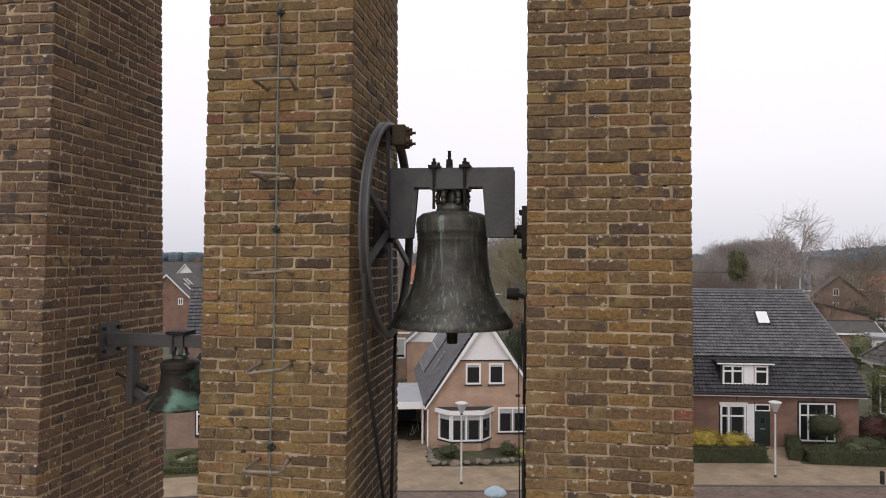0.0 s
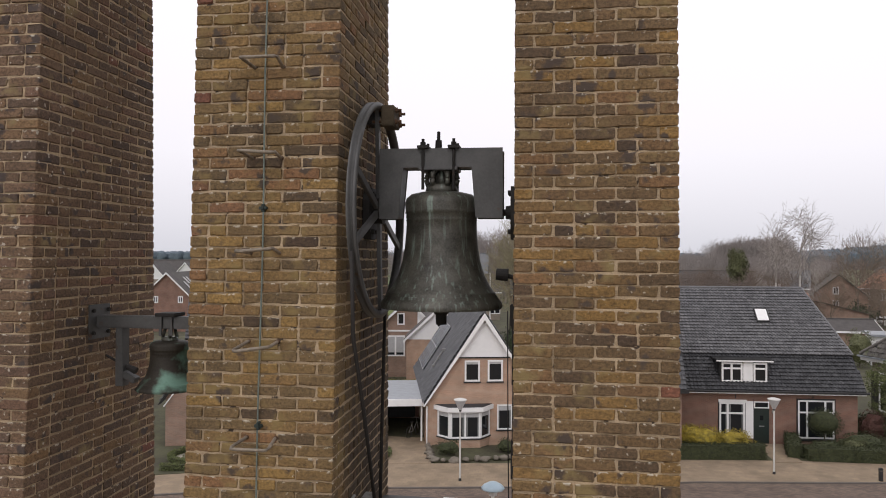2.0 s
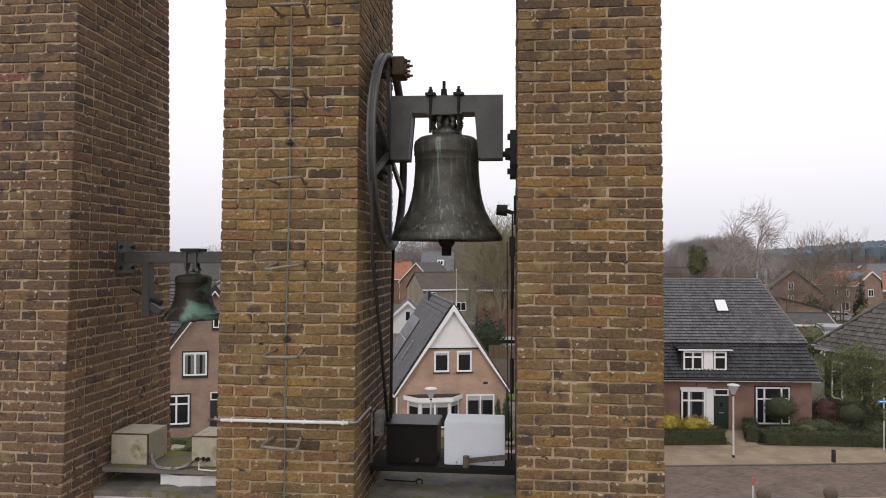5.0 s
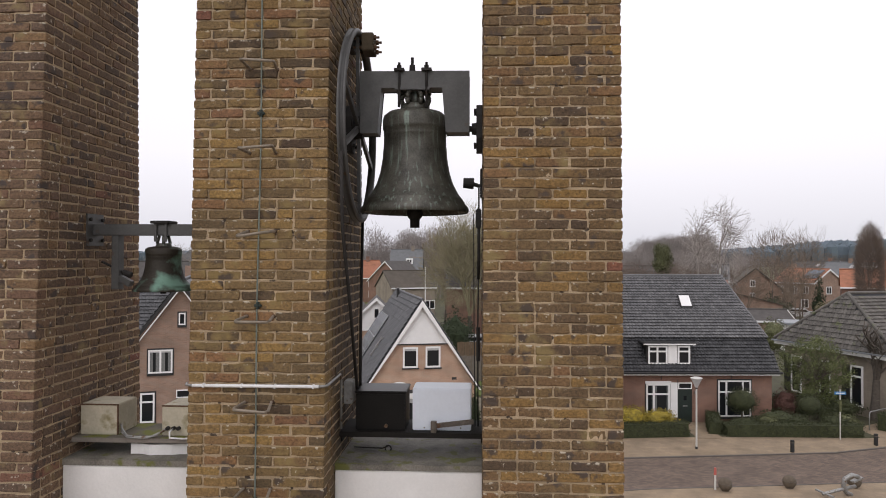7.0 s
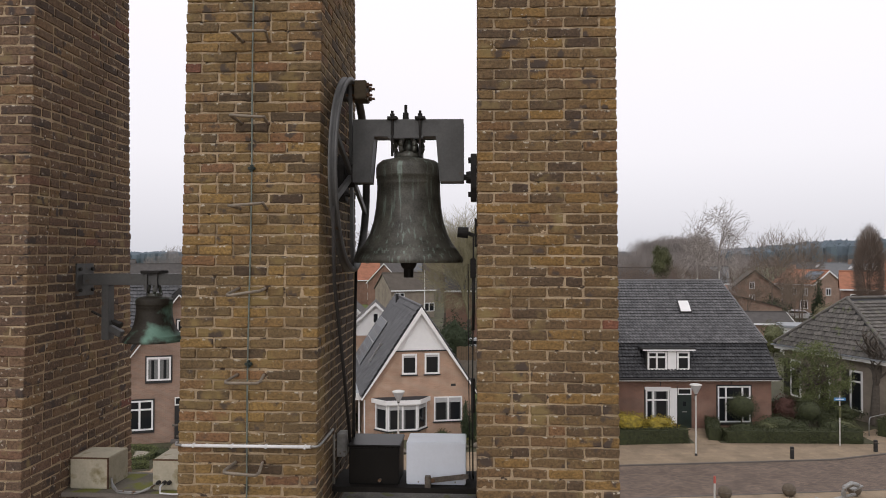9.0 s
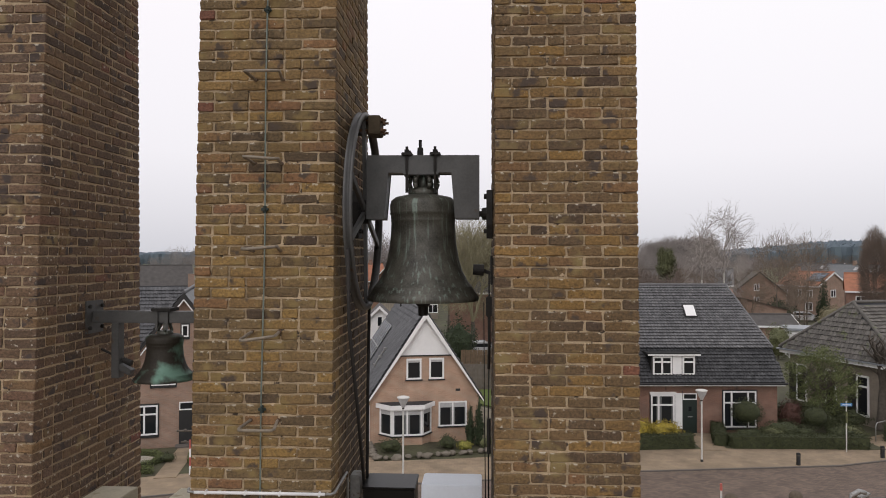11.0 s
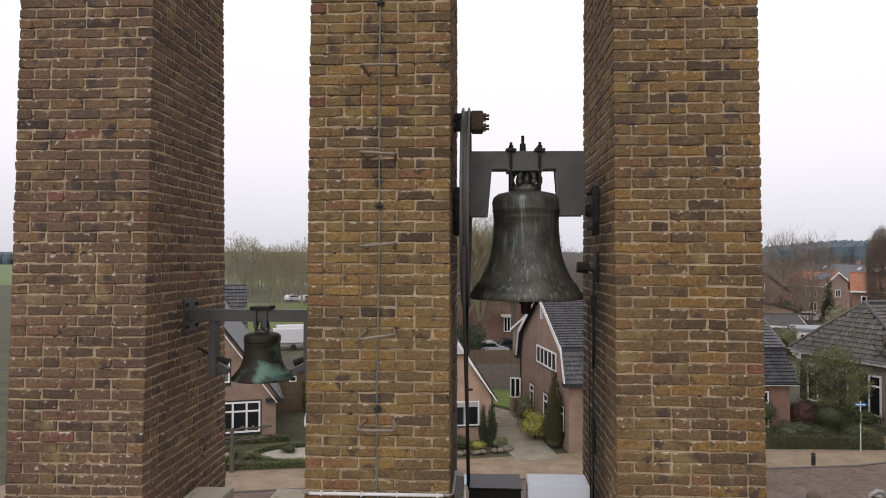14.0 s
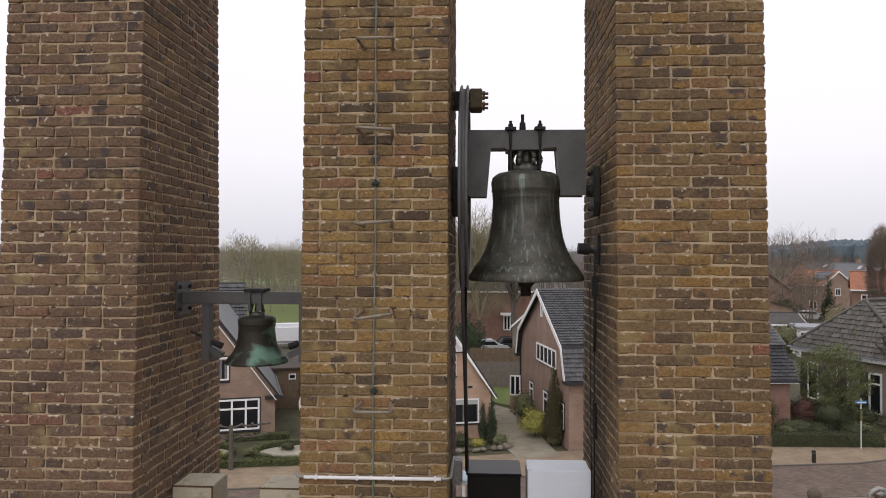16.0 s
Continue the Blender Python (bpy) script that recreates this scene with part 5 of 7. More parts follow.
part("dormer_panel", B(4.97, 5.50, -0.19, -0.1465, 3.52, 4.68), M_WHITE, man)
window(man, 5.54, 6.30, 3.54, 4.66, (1,), top=0.34, y=-0.15, edge=0.10, sill=False)
part("dormer_roof", B(3.40, 6.62, -0.34, 1.3, 4.765, 4.87, 0.01), M_BLACK, man)
part("dormer_trim", B(3.42, 6.60, -0.365, -0.342, 4.72, 4.80), M_WHITE, man)
sv = Vector((0, rg[0] - kn[0] + 0.12, rg[1] - kn[1])).normalized()
sn = Vector((1, 0, 0)).cross(sv)
o = Vector((6.62, kn[0] - 0.12, kn[1])) + sv * 2.35 + sn * 0.17
sk = part("skylight", slab([o, o + Vector((0.78, 0, 0)), o + Vector((0.78, 0, 0)) + sv * 1.0, o + sv * 1.0], 0.08), M_BLACK, man)
o2 = o + sn * 0.012 + Vector((0.06, 0, 0)) + sv * 0.06
# pane in plain white paint for the pale glass
part("pane", slab([o2, o2 + Vector((0.66, 0, 0)), o2 + Vector((0.66, 0, 0)) + sv * 0.88, o2 + sv * 0.88], 0.01), M_WHITE, sk, "plain white pane of the skylight")

# the gabled house with the small windows
lef = thing("gabled_house", -21.08, 36.95, 0, "brown brick house with a steep gable and black trim", "house", rz=19)
PKL, ZPL, ZEL = 4.5, 8.60, 2.65
sL = (ZPL - ZEL) / 4.5
part("wall", prism([(0.15, -0.05), (8.85, -0.05), (8.85, ZEL + 0.05), (PKL, ZPL - 0.15), (0.15, ZEL + 0.05)], 16.5), M_BROWNB, lef)
gable_roof(lef, -0.15, 9.15, PKL, ZEL - 0.2, ZPL + 0.02, 16.8, M_TILE, tile=M_TILE, right_mat=M_SLATE, board=M_BLACK, bw=0.22)
for s_, ue in ((-1, 0.1), (1, 8.9)):
    d = Vector((PKL - ue, 0, ZPL - 0.35 - ZEL + 0.15)).normalized()
    a, b = Vector((ue, -0.31, ZEL - 0.42)), Vector((PKL, -0.31, ZPL - 0.40))
    part("barge_trim", R(a, b, 0.035, seg=6), M_WHITE, lef)
window(lef, 5.71, 7.99, 0.57, 2.33, (1, 1, 1), top=0.55, edge=0.10, outer=M_BLACK)
window(lef, 2.80, 4.07, 3.43, 4.74, (1, 1), edge=0.09, curtain=0.10, outer=M_BLACK, drape=0.3)
window(lef, 5.05, 6.30, 3.43, 4.74, (1, 1), edge=0.09, curtain=0.10, outer=M_BLACK, drape=0.3)
window(lef, 4.38, 4.74, 6.10, 6.78, (1,), edge=0.07, outer=M_BLACK)
window(lef, 1.75, 3.15, 0.71, 2.36, (1, 1), top=0.5, edge=0.09, outer=M_BLACK)
ld = part("door", B(4.27, 5.17, -0.05, 0.0, 0.0, 1.98), M_BLACK, lef, "black front door")
window(lef, 4.27, 5.17, 2.0, 2.46, sill=False, edge=0.06)
part("doorstep", B(4.1, 5.35, -0.7, 0.0, -0.05, 0.12), M_KERB, lef)
part("gutter", R((9.2, -0.3, ZEL - 0.22), (9.2, 16.8, ZEL - 0.22), 0.07), M_BLACK, lef)
part("eaves_box", B(8.3, 9.3, -0.33, -0.02, ZEL - 0.38, ZEL - 0.2), M_BLACK, lef)
wing = thing("rear_wing", -19.6, 55.5, 0, "rear wing under a dark tiled roof", "house", rz=21.2)
part("wall", B(-9, -0.2, 0, 6, -0.05, 4.2), M_BROWNB, wing)
ws = part("roof_slope", slab([(-9, -0.3, 4.1), (0, -0.3, 4.1), (0, 3, 8.3), (-9, 3, 8.3)], 0.1), M_TILE_BASE, wing)
tiles("tiles", ws, (-9, -0.3, 4.1), (1, 0, 0), (0, 3.3, 4.2), 30, 15, M_TILE)
part("rear_slope", slab([(-9, 6.3, 4.1), (0, 6.3, 4.1), (0, 3, 8.3), (-9, 3, 8.3)], 0.1), M_TILE_FAR, wing)
part("chimney", B(-4.0, -3.5, 2.8, 3.3, 7.6, 9.2), M_BROWNB, wing)

# the gambrel house beside the drive, its gable along the drive
gam = thing("gambrel_house", 1.92, 49.0, 0, "brown brick house with a gambrel roof edged in white", "house", rz=-79.6)
GP = [(-0.25, 3.75), (0.45, 5.60), (5.5, 8.50), (10.55, 5.60), (11.25, 3.75)]
part("wall", prism([(0, -0.05), (11, -0.05), (11, 3.75), (10.45, 5.5), (5.5, 8.3), (0.55, 5.5), (0, 3.75)], 3.4), M_BROWNB, gam)
for a, b in zip(GP, GP[1:]):
    d = Vector((b[0] - a[0], 0, b[1] - a[1]))
    gs = part("roof_slope", slab([(a[0], -0.3, a[1]), (b[0], -0.3, b[1]), (b[0], 3.6, b[1]), (a[0], 3.6, a[1])], 0.1), M_TILE_BASE, gam)
    if a[0] > 5:
        tiles("tiles", gs, (b[0], -0.3, b[1]), (0, 1, 0), (-d.x, 0, -d.z), 18, int(d.length / 0.25), M_TILE, step=(0.215, 0.25))
    q = [(a[0], a[1] - 0.02), (b[0], b[1] - 0.02), (b[0], b[1] - 0.34), (a[0], a[1] - 0.34)]
    if a[0] < 0 or b[0] > 11:
        q = [(a[0], a[1]), (b[0], b[1]), (b[0] + (0.22 if a[0] < 0 else 0), b[1] - 0.1), (a[0] + (0.22 if a[0] < 0 else -0.22), a[1])]
        if b[0] > 11:
            q = [(a[0] - 0.22, a[1] - 0.1), (a[0], a[1]), (b[0], b[1]), (b[0] - 0.22, b[1])]
    part("barge_board", shift(prism(q, 0.05), 0, -0.355, 0), M_WHITE, gam)
for ux in (-0.3, 11.1):
    part("eaves_box", B(ux - 0.25, ux + 0.45, -0.36, 3.6, 3.58, 3.76), M_BLACK, gam)
window(gam, 4.3, 8.6, 3.95, 5.05, (1, 1, 1, 1, 1), edge=0.10, outer=M_KERB)
for ux in (2.6, 5.9, 9.2):
    window(gam, ux, ux + 0.95, 0.9, 2.3, (1,), top=0.45, edge=0.09, outer=M_BLACK)
window(gam, 5.28, 5.72, 6.75, 7.6, (1,), edge=0.12, sill=False)
part("drainpipe", R((0.05, -0.05, 0), (0.05, -0.05, 3.6), 0.05), M_BLACK, gam)
porch = thing("garden_screen", 1.15, 48.6, 0, "white-framed glass garden screen beside the house", "screen", rz=-18)
part("plinth", B(0, 0.75, -0.06, 0.06, -0.05, 0.9), M_BROWNB, porch)
window(porch, 0.0, 0.75, 0.92, 2.3, (1, 1), y=0.0, edge=0.09, sill=False)

# the hip-roofed house
hip = thing("hip_roofed_house", 21.7, 51.8, 0, "pale brick house under a mossy grey hipped roof", "house", rz=-70)
part("wall", B(0.3, 9.2, 0.3, 15, -0.05, 4.05), M_GREYB, hip)
ap = (4.75, 1.3, 7.6)
hs = part("roof_slope", slab([(-0.2, -0.2, 4.1), (9.7, -0.2, 4.1), ap], 0.1), M_TILE_BASE, hip)
Lh = math.hypot(ap[1] + 0.2, ap[2] - 4.1)
tiles("tiles", hs, (-0.2, -0.2, 4.1), (1, 0, 0), (0, ap[1] + 0.2, ap[2] - 4.1), 33, int(Lh / 0.34), M_TILE_GREY, keep=lambda a, b: b * 4.95 / Lh < a < 9.9 - b * 4.95 / Lh)
hs2 = part("roof_slope", slab([(9.7, -0.2, 4.1), (9.7, 15.5, 4.1), (4.75, 15.5, 7.6), ap], 0.1), M_TILE_BASE, hip)
Lh2 = math.hypot(4.95, 3.5)
tiles("tiles", hs2, (9.7, -0.2, 4.1), (0, 1, 0), (-4.95, 0, 3.5), 52, 17, M_TILE_GREY, keep=lambda a, b: a > b * 1.5 / Lh2)
part("roof_slope", slab([(-0.2, -0.2, 4.1), (-0.2, 15.5, 4.1), (4.75, 15.5, 7.6), ap], 0.1), M_TILE_FAR, hip)
for p, q in (((-0.2, -0.2, 4.15), ap), ((9.7, -0.2, 4.15), ap), (ap, (4.75, 15.5, 7.6))):
    part("ridge", R((p[0], p[1], p[2] + 0.06), (q[0], q[1], q[2] + 0.06), 0.11, seg=8), M_TILE_GREY, hip)
part("gutter", B(-0.35, 9.85, -0.34, -0.2, 4.0, 4.1), M_ZINC, hip)
part("gutter", B(9.7, 9.85, -0.2, 15.5, 4.0, 4.1), M_ZINC, hip)
part("fascia", B(-0.2, 9.7, -0.19, -0.15, 3.78, 3.99), M_WHITE, hip)
part("soffit", B(-0.2, 9.7, -0.15, 0.298, 3.9, 3.98), M_BLACK, hip)
for ux in (0.9, 3.4, 5.9):
    window(hip, ux, ux + 0.95, 0.5, 3.1, (1,), top=0.7, y=0.3, edge=0.12, outer=M_KERB)
    part("shutter", B(ux - 0.62, ux - 0.07, 0.235, 0.298, 0.5, 3.1), M_BLACK, hip)


def plain_house(name, x, y, rz, w, d, eave, ridge, wall, roof, label, along=True, wins=(), board=M_WHITE, chimney=None, side=(), verge=False, solar=0, skylights=()):
    """A smaller house further off. along: the ridge runs along the front."""
    h = thing(name, x, y, 0, label, "house", rz=rz, group="houses behind")
    if along:
        part("wall", prism([(0, -0.05), (d, -0.05), (d, eave), (d / 2, ridge - 0.15), (0, eave)], w, "x"), wall, h)
        part("roof_slope", slab([(-0.2, -0.3, eave - 0.05), (w + 0.2, -0.3, eave - 0.05), (w + 0.2, d / 2, ridge), (-0.2, d / 2, ridge)], 0.12), roof, h)
        part("roof_slope", slab([(-0.2, d + 0.3, eave - 0.05), (w + 0.2, d + 0.3, eave - 0.05), (w + 0.2, d / 2, ridge), (-0.2, d / 2, ridge)], 0.12), roof, h)
        part("fascia", B(-0.2, w + 0.2, -0.36, -0.302, eave - 0.25, eave - 0.03), board, h)
        up = Vector((0, d / 2 + 0.3, ridge - eave + 0.05))
        rise, out = up.normalized(), Vector((0, -up.z, up.y)).normalized()
        if verge:
            for ya, yb in ((-0.3, d / 2), (d + 0.3, d / 2)):
                q = [(ya, eave - 0.03), (yb, ridge + 0.02), (yb, ridge - 0.3), (ya, eave - 0.33)]
                part("barge_board", shift(prism(q, 0.06, "x"), w + 0.202, 0, 0), board, h)
        for k in range(solar):
            o = Vector((w * 0.62 + (k % 3) * 1.05, -0.3, eave)) + rise * (up.length * 0.28 + (k // 3) * 1.5) + out * 0.14
            part("solar_panel", slab([o, o + Vector((1, 0, 0)), o + Vector((1, 0, 0)) + rise * 1.45, o + rise * 1.45], 0.04), M_SOLAR, h)
        for f in skylights:
            o = Vector((w * f, -0.3, eave)) + rise * up.length * 0.55 + out * 0.10
            part("skylight", slab([o, o + Vector((0.8, 0, 0)), o + Vector((0.8, 0, 0)) + rise * 1.2, o + rise * 1.2], 0.06), M_CURTAIN, h)
        part("ridge", R((-0.2, d / 2, ridge + 0.03), (w + 0.2, d / 2, ridge + 0.03), 0.11, seg=6), roof, h)
    else:
        part("wall", prism([(0, -0.05), (w, -0.05), (w, eave), (w / 2, ridge - 0.15), (0, eave)], d), wall, h)
        for ue in (-0.25, w + 0.25):
            part("roof_slope", slab([(ue, -0.3, eave - 0.2), (w / 2, -0.3, ridge), (w / 2, d, ridge), (ue, d, eave - 0.2)], 0.12), roof, h)
            q = [(ue, eave - 0.2), (w / 2, ridge), (w / 2, ridge - 0.26), (ue, eave - 0.40)]
            part("barge_board", shift(prism(q, 0.05), 0, -0.36, 0), board, h)
    for a in wins:
        window(h, *a, (1, 1), edge=0.12, sill=False)
    for a in side:
        window(h, *a, (1, 1), edge=0.12, sill=False, m=Matrix.Translation((w, 0, 0)) @ Matrix.Rotation(math.pi / 2, 4, "Z"))
    if chimney is not None:
        part("chimney", B(chimney, chimney + 0.7, d / 2 - 0.35, d / 2 + 0.35, ridge - 0.6, ridge + 0.9), wall, h)
    return h


def clad(h, pts, y=-0.03, label="white boarded gable"):
    return part("gable_cladding", shift(prism(pts, 0.03), 0, y, 0), M_WHITE, h, label)


plain_house("village_house", -29.5, 152, 20, 9, 9, 5.4, 9.2, M_REDB, M_TILE_ORANGE, "red brick house with an orange roof", True, ((1, 2.4, 1, 2.4), (5.6, 7.2, 1, 2.6), (5.6, 7.2, 3.4, 4.8)), chimney=6)
plain_house("village_house", -22.0, 140, -25, 8, 9, 5.4, 9.2, M_REDB, M_TILE_FAR, "red brick house with a gabled dark roof", False, ((5.2, 6.6, 3.2, 4.8), (5.2, 6.6, 0.8, 2.4)))
plain_house("village_house", -14.6, 118, 28, 8, 8, 4.8, 7.6, M_GREYB, M_FELT, "grey brick house with a low brown roof", True, ((0.8, 2.4, 2.9, 4.3), (6, 8, 1, 2.5)))
hf = plain_house("village_house", -19.9, 158, 3, 7.2, 9, 6.9, 11.7, M_GREYB, M_SLATE, "tall grey-roofed house with a white dormer", True, ((1, 3, 3, 5),), chimney=4.6)
part("dormer", B(3.5, 5.1, 0.8, 3.4, 8.4, 9.7), M_WHITE, hf)
window(hf, 3.7, 4.9, 8.6, 9.5, (1, 1), y=0.78, edge=0.14, sill=False)
plain_house("village_house", -1.8, 104, -38, 7, 8, 5.4, 8.0, M_GREYB, M_TILE_FAR, "pale brick house with white-framed windows", False, ((1.0, 2.4, 3.4, 4.9), (4, 5.5, 3.4, 4.9), (1.0, 3.0, 0.8, 2.6)))
plain_house("village_house", -66, 130, 30, 11, 9, 4.6, 9.0, M_GREYB, M_TILE_FAR, "grey house with a long dark roof", True, ((2, 4, 1, 3),))
plain_house("village_house", 22, 132, 10, 16, 9, 4.6, 8.4, M_BROWNB, M_TILE_FAR, "low brown house among bare trees", True, ((3, 5, 1, 3),))
plain_house("village_house", 115, 180, -20, 24, 10, 5.4, 9.4, M_REDB, M_TILE_ORANGE, "red brick terrace with an orange roof", True, ((3, 5, 3.4, 5), (12, 14, 3.4, 5)), chimney=18)

# two gabled houses close behind the pink one
hb = plain_house("village_house", -10.95, 55.95, 8, 5.3, 4.4, 4.15, 6.69, M_PINK, M_TILE_FAR, "pink brick house with a white boarded gable", False)
clad(hb, [(0.05, 4.1), (5.25, 4.1), (2.65, 6.6)])
window(hb, 2.4, 2.92, 4.95, 5.85, (1,), y=-0.03, edge=0.1, sill=False)
part("rail", B(0.0, 5.3, -0.05, 0.0, 4.0, 4.098), M_WHITE, hb)
ha = plain_house("village_house", -16.0, 61.3, 8, 8.0, 8, 3.15, 6.9, M_BROWNB, M_TILE_FAR, "brown brick house with a half white gable", False)
clad(ha, [(4.9, 4.05), (7.1, 4.05), (4.9, 6.05)])
window(ha, 2.1, 3.8, 1.8, 3.65, (1, 1), edge=0.13, sill=False, curtain=0.8)
window(ha, 3.1, 3.75, 4.6, 5.65, (1,), edge=0.11, sill=False)
part("rail", B(0.2, 4.88, -0.06, 0.0, 4.0, 4.14), M_WHITE, ha)
# the brick house behind the fence, with its glazed porch
hd = plain_house("village_house", -4.0, 88.6, 3, 9.5, 8, 6.2, 8.6, M_REDB, M_TILE_FAR, "red-brown brick house with a white porch", True)
part("porch_roof", B(5.6, 7.2, -1.6, -0.002, 3.2, 3.42), M_WHITE, hd)
window(hd, 6.0, 6.9, 1.2, 3.1, (1, 1), y=-0.02, edge=0.12)
plain_house("village_house", 2.1, 66, -8, 3.6, 6, 4.1, 5.8, M_GREYB, M_TILE_FAR, "small grey gable behind the gambrel house", False)
# houses beyond the brown one
hr = plain_house("village_house", -56.9, 92.8, 8, 8, 10, 4.4, 8.35, M_REDB, M_TILE_FAR, "red brick house with a white-edged gable", False, ((2.1, 2.8, 4.0, 4.95), (5.6, 6.3, 4.0, 4.95)))
for k, (yy, q) in enumerate(((2.0, 0.35), (3.4, 0.2), (4.6, 0.2))):
    a = Vector((4, yy, 8.35)).lerp(Vector((8.25, yy, 4.2)), q) + Vector((0.1, 0, 0.1))
    b = Vector((4, yy, 8.35)).lerp(Vector((8.25, yy, 4.2)), q + 0.22) + Vector((0.1, 0, 0.1))
    part("skylight", slab([a, a + Vector((0, 0.6, 0)), b + Vector((0, 0.6, 0)), b], 0.06), M_CURTAIN, hr)
plain_house("village_house", -84, 140, 12, 12, 9, 5.2, 9.8, M_REDB, M_TILE_FAR, "row house with a dark roof", True, ((2, 4, 1, 3), (7, 9, 1, 3)), chimney=9)
for gx in (0.0, 7.5):
    hw = plain_house("village_house", -77 + gx * 0.8, 125 + gx * 0.2, 10, 5.5, 9, 6.2, 9.5, M_GREYB, M_TILE_FAR, "house with a white pointed gable", False, ((2.0, 3.4, 3.4, 4.8),))
    clad(hw, [(0.3, 6.2), (5.2, 6.2), (2.75, 9.2)])
# the village beyond the mansard house
plain_house("village_house", 57.8, 140.7, -63, 9, 8, 5.45, 8.0, M_BROWNB, M_TILE_ORANGE, "brown brick house with an orange roof and solar panels", True, ((1.2, 2.4, 3.3, 4.7), (4.2, 5.4, 3.3, 4.7), (6.6, 7.8, 3.3, 4.7), (1.2, 2.6, 0.8, 2.4), (6.2, 7.8, 0.8, 2.4)), chimney=1.0, side=((3.2, 4.6, 3.3, 4.7),), verge=True, solar=6)
plain_house("village_house", 86.6, 204.1, -60, 14, 8, 5.8, 9.2, M_REDB, M_TILE_FAR, "red brick terrace with a dark roof and skylight", True, ((8, 9.5, 3.4, 4.8),), chimney=11, verge=True, skylights=(0.6,))
hg = plain_house("village_house", 82.5, 176.4, -60, 13, 8, 5.9, 9.1, M_BROWNB, M_SLATE, "brown terrace with a grey roof and white dormer", True, ((7.2, 8.6, 3.4, 4.9), (10, 11.4, 3.4, 4.9)), chimney=6, verge=True, skylights=(0.55,))
part("dormer", B(10.2, 12.6, 0.3, 3.0, 6.6, 8.3), M_WHITE, hg, "white boxed dormer")
window(hg, 10.5, 12.3, 6.9, 8.1, (1, 1), y=0.28, edge=0.14, sill=False)
plain_house("village_house", 54.0, 107.2, -25, 9, 8, 5.75, 8.3, M_REDB, M_TILE_ORANGE, "red brick house with an orange tiled roof", True, ((1.2, 2.6, 3.7, 5.0), (1.2, 2.8, 0.8, 2.4), (5.5, 7, 3.7, 5.0)), verge=True)
plain_house("village_house", 39.4, 112.2, -16, 7.4, 9, 5.4, 8.5, M_BROWNB, M_FELT, "brown brick gable among bare twigs", False, ((2.9, 3.7, 5.5, 6.6), (2.9, 3.7, 3.6, 4.6)), board=M_FELT)
plain_house("village_house", 34.6, 105.6, -18, 2.2, 6, 6.6, 9.0, M_BROWNB, M_SLATE, "brown house with a pale slate roof", True)
plain_house("village_house", 108, 205, -40, 16, 9, 5.4, 9.2, M_REDB, M_TILE_ORANGE, "far red terrace with an orange roof", True, ((3, 5, 3.4, 4.8),), chimney=4)
out = thing("outbuilding", 37.2, 100.4, 0, "low brown brick outbuilding with a sloping top", "outbuilding", rz=-4)
part("wall", prism([(0, -0.05), (5.2, -0.05), (5.2, 3.45), (0, 4.75)], 6), M_BROWNB, out)
part("roof", slab([(-0.15, -0.2, 4.86), (5.4, -0.2, 3.47), (5.4, 6.2, 3.47), (-0.15, 6.2, 4.86)], 0.12), M_FELT, out)
plain_house("garage", 33.2, 88.0, -3, 5.3, 5.5, 2.35, 3.5, M_BROWNB, M_TILE_FAR, "dark-roofed garage with a white gable edge", True, verge=True)
ann = thing("garden_room", 32.6, 76.2, 0, "low white garden room with a flat roof", "garden room", rz=-14)
part("wall", B(0, 2.7, 0, 4, -0.05, 2.9), M_WHITE, ann)
part("roof", B(-0.25, 2.95, -0.3, 4.2, 2.905, 3.15, 0.02), M_ZINC, ann)
window(ann, 0.2, 1.2, 0.9, 2.6, (1, 1), y=-0.01, edge=0.12)
window(ann, 1.5, 2.5, 0.9, 2.6, (1, 1), y=-0.01, edge=0.12)
shed = thing("garden_shed", -15.3, 47.4, 0, "dark brown boarded shed with a small white window", "shed", rz=19)
for k in range(13):
    part("board", B(k * 0.2, k * 0.2 + 0.192, 0, 0.03, -0.05, 2.75), M_FENCE_BROWN, shed)
part("wall", B(0, 2.6, 0.031, 2.4, -0.05, 2.75), M_BLACK, shed)
part("roof", slab([(-0.15, -0.25, 2.8), (2.75, -0.25, 2.8), (2.75, 2.6, 3.25), (-0.15, 2.6, 3.25)], 0.1), M_FELT, shed)
window(shed, 1.25, 1.75, 1.95, 2.35, (1,), y=-0.005, edge=0.08, sill=False)


# ---- trees, hedges and shrubs ----
def limb(verts, faces, a, b, r0, r1, sides=4):
    d = (b - a)
    if d.length < 1e-5:
        return
    d.normalize()
    s = d.cross(Vector((0.3, 0.5, 0.81)))
    s = s.normalized() if s.length > 1e-3 else Vector((1, 0, 0))
    t = d.cross(s)
    k = len(verts)
    for p, r in ((a, r0), (b, r1)):
        for i in range(sides):
            w = 2 * math.pi * i / sides
            verts.append(p + (s * math.cos(w) + t * math.sin(w)) * r)
    for i in range(sides):
        j = (i + 1) % sides
        faces.append((k + i, k + j, k + sides + j, k + sides + i))


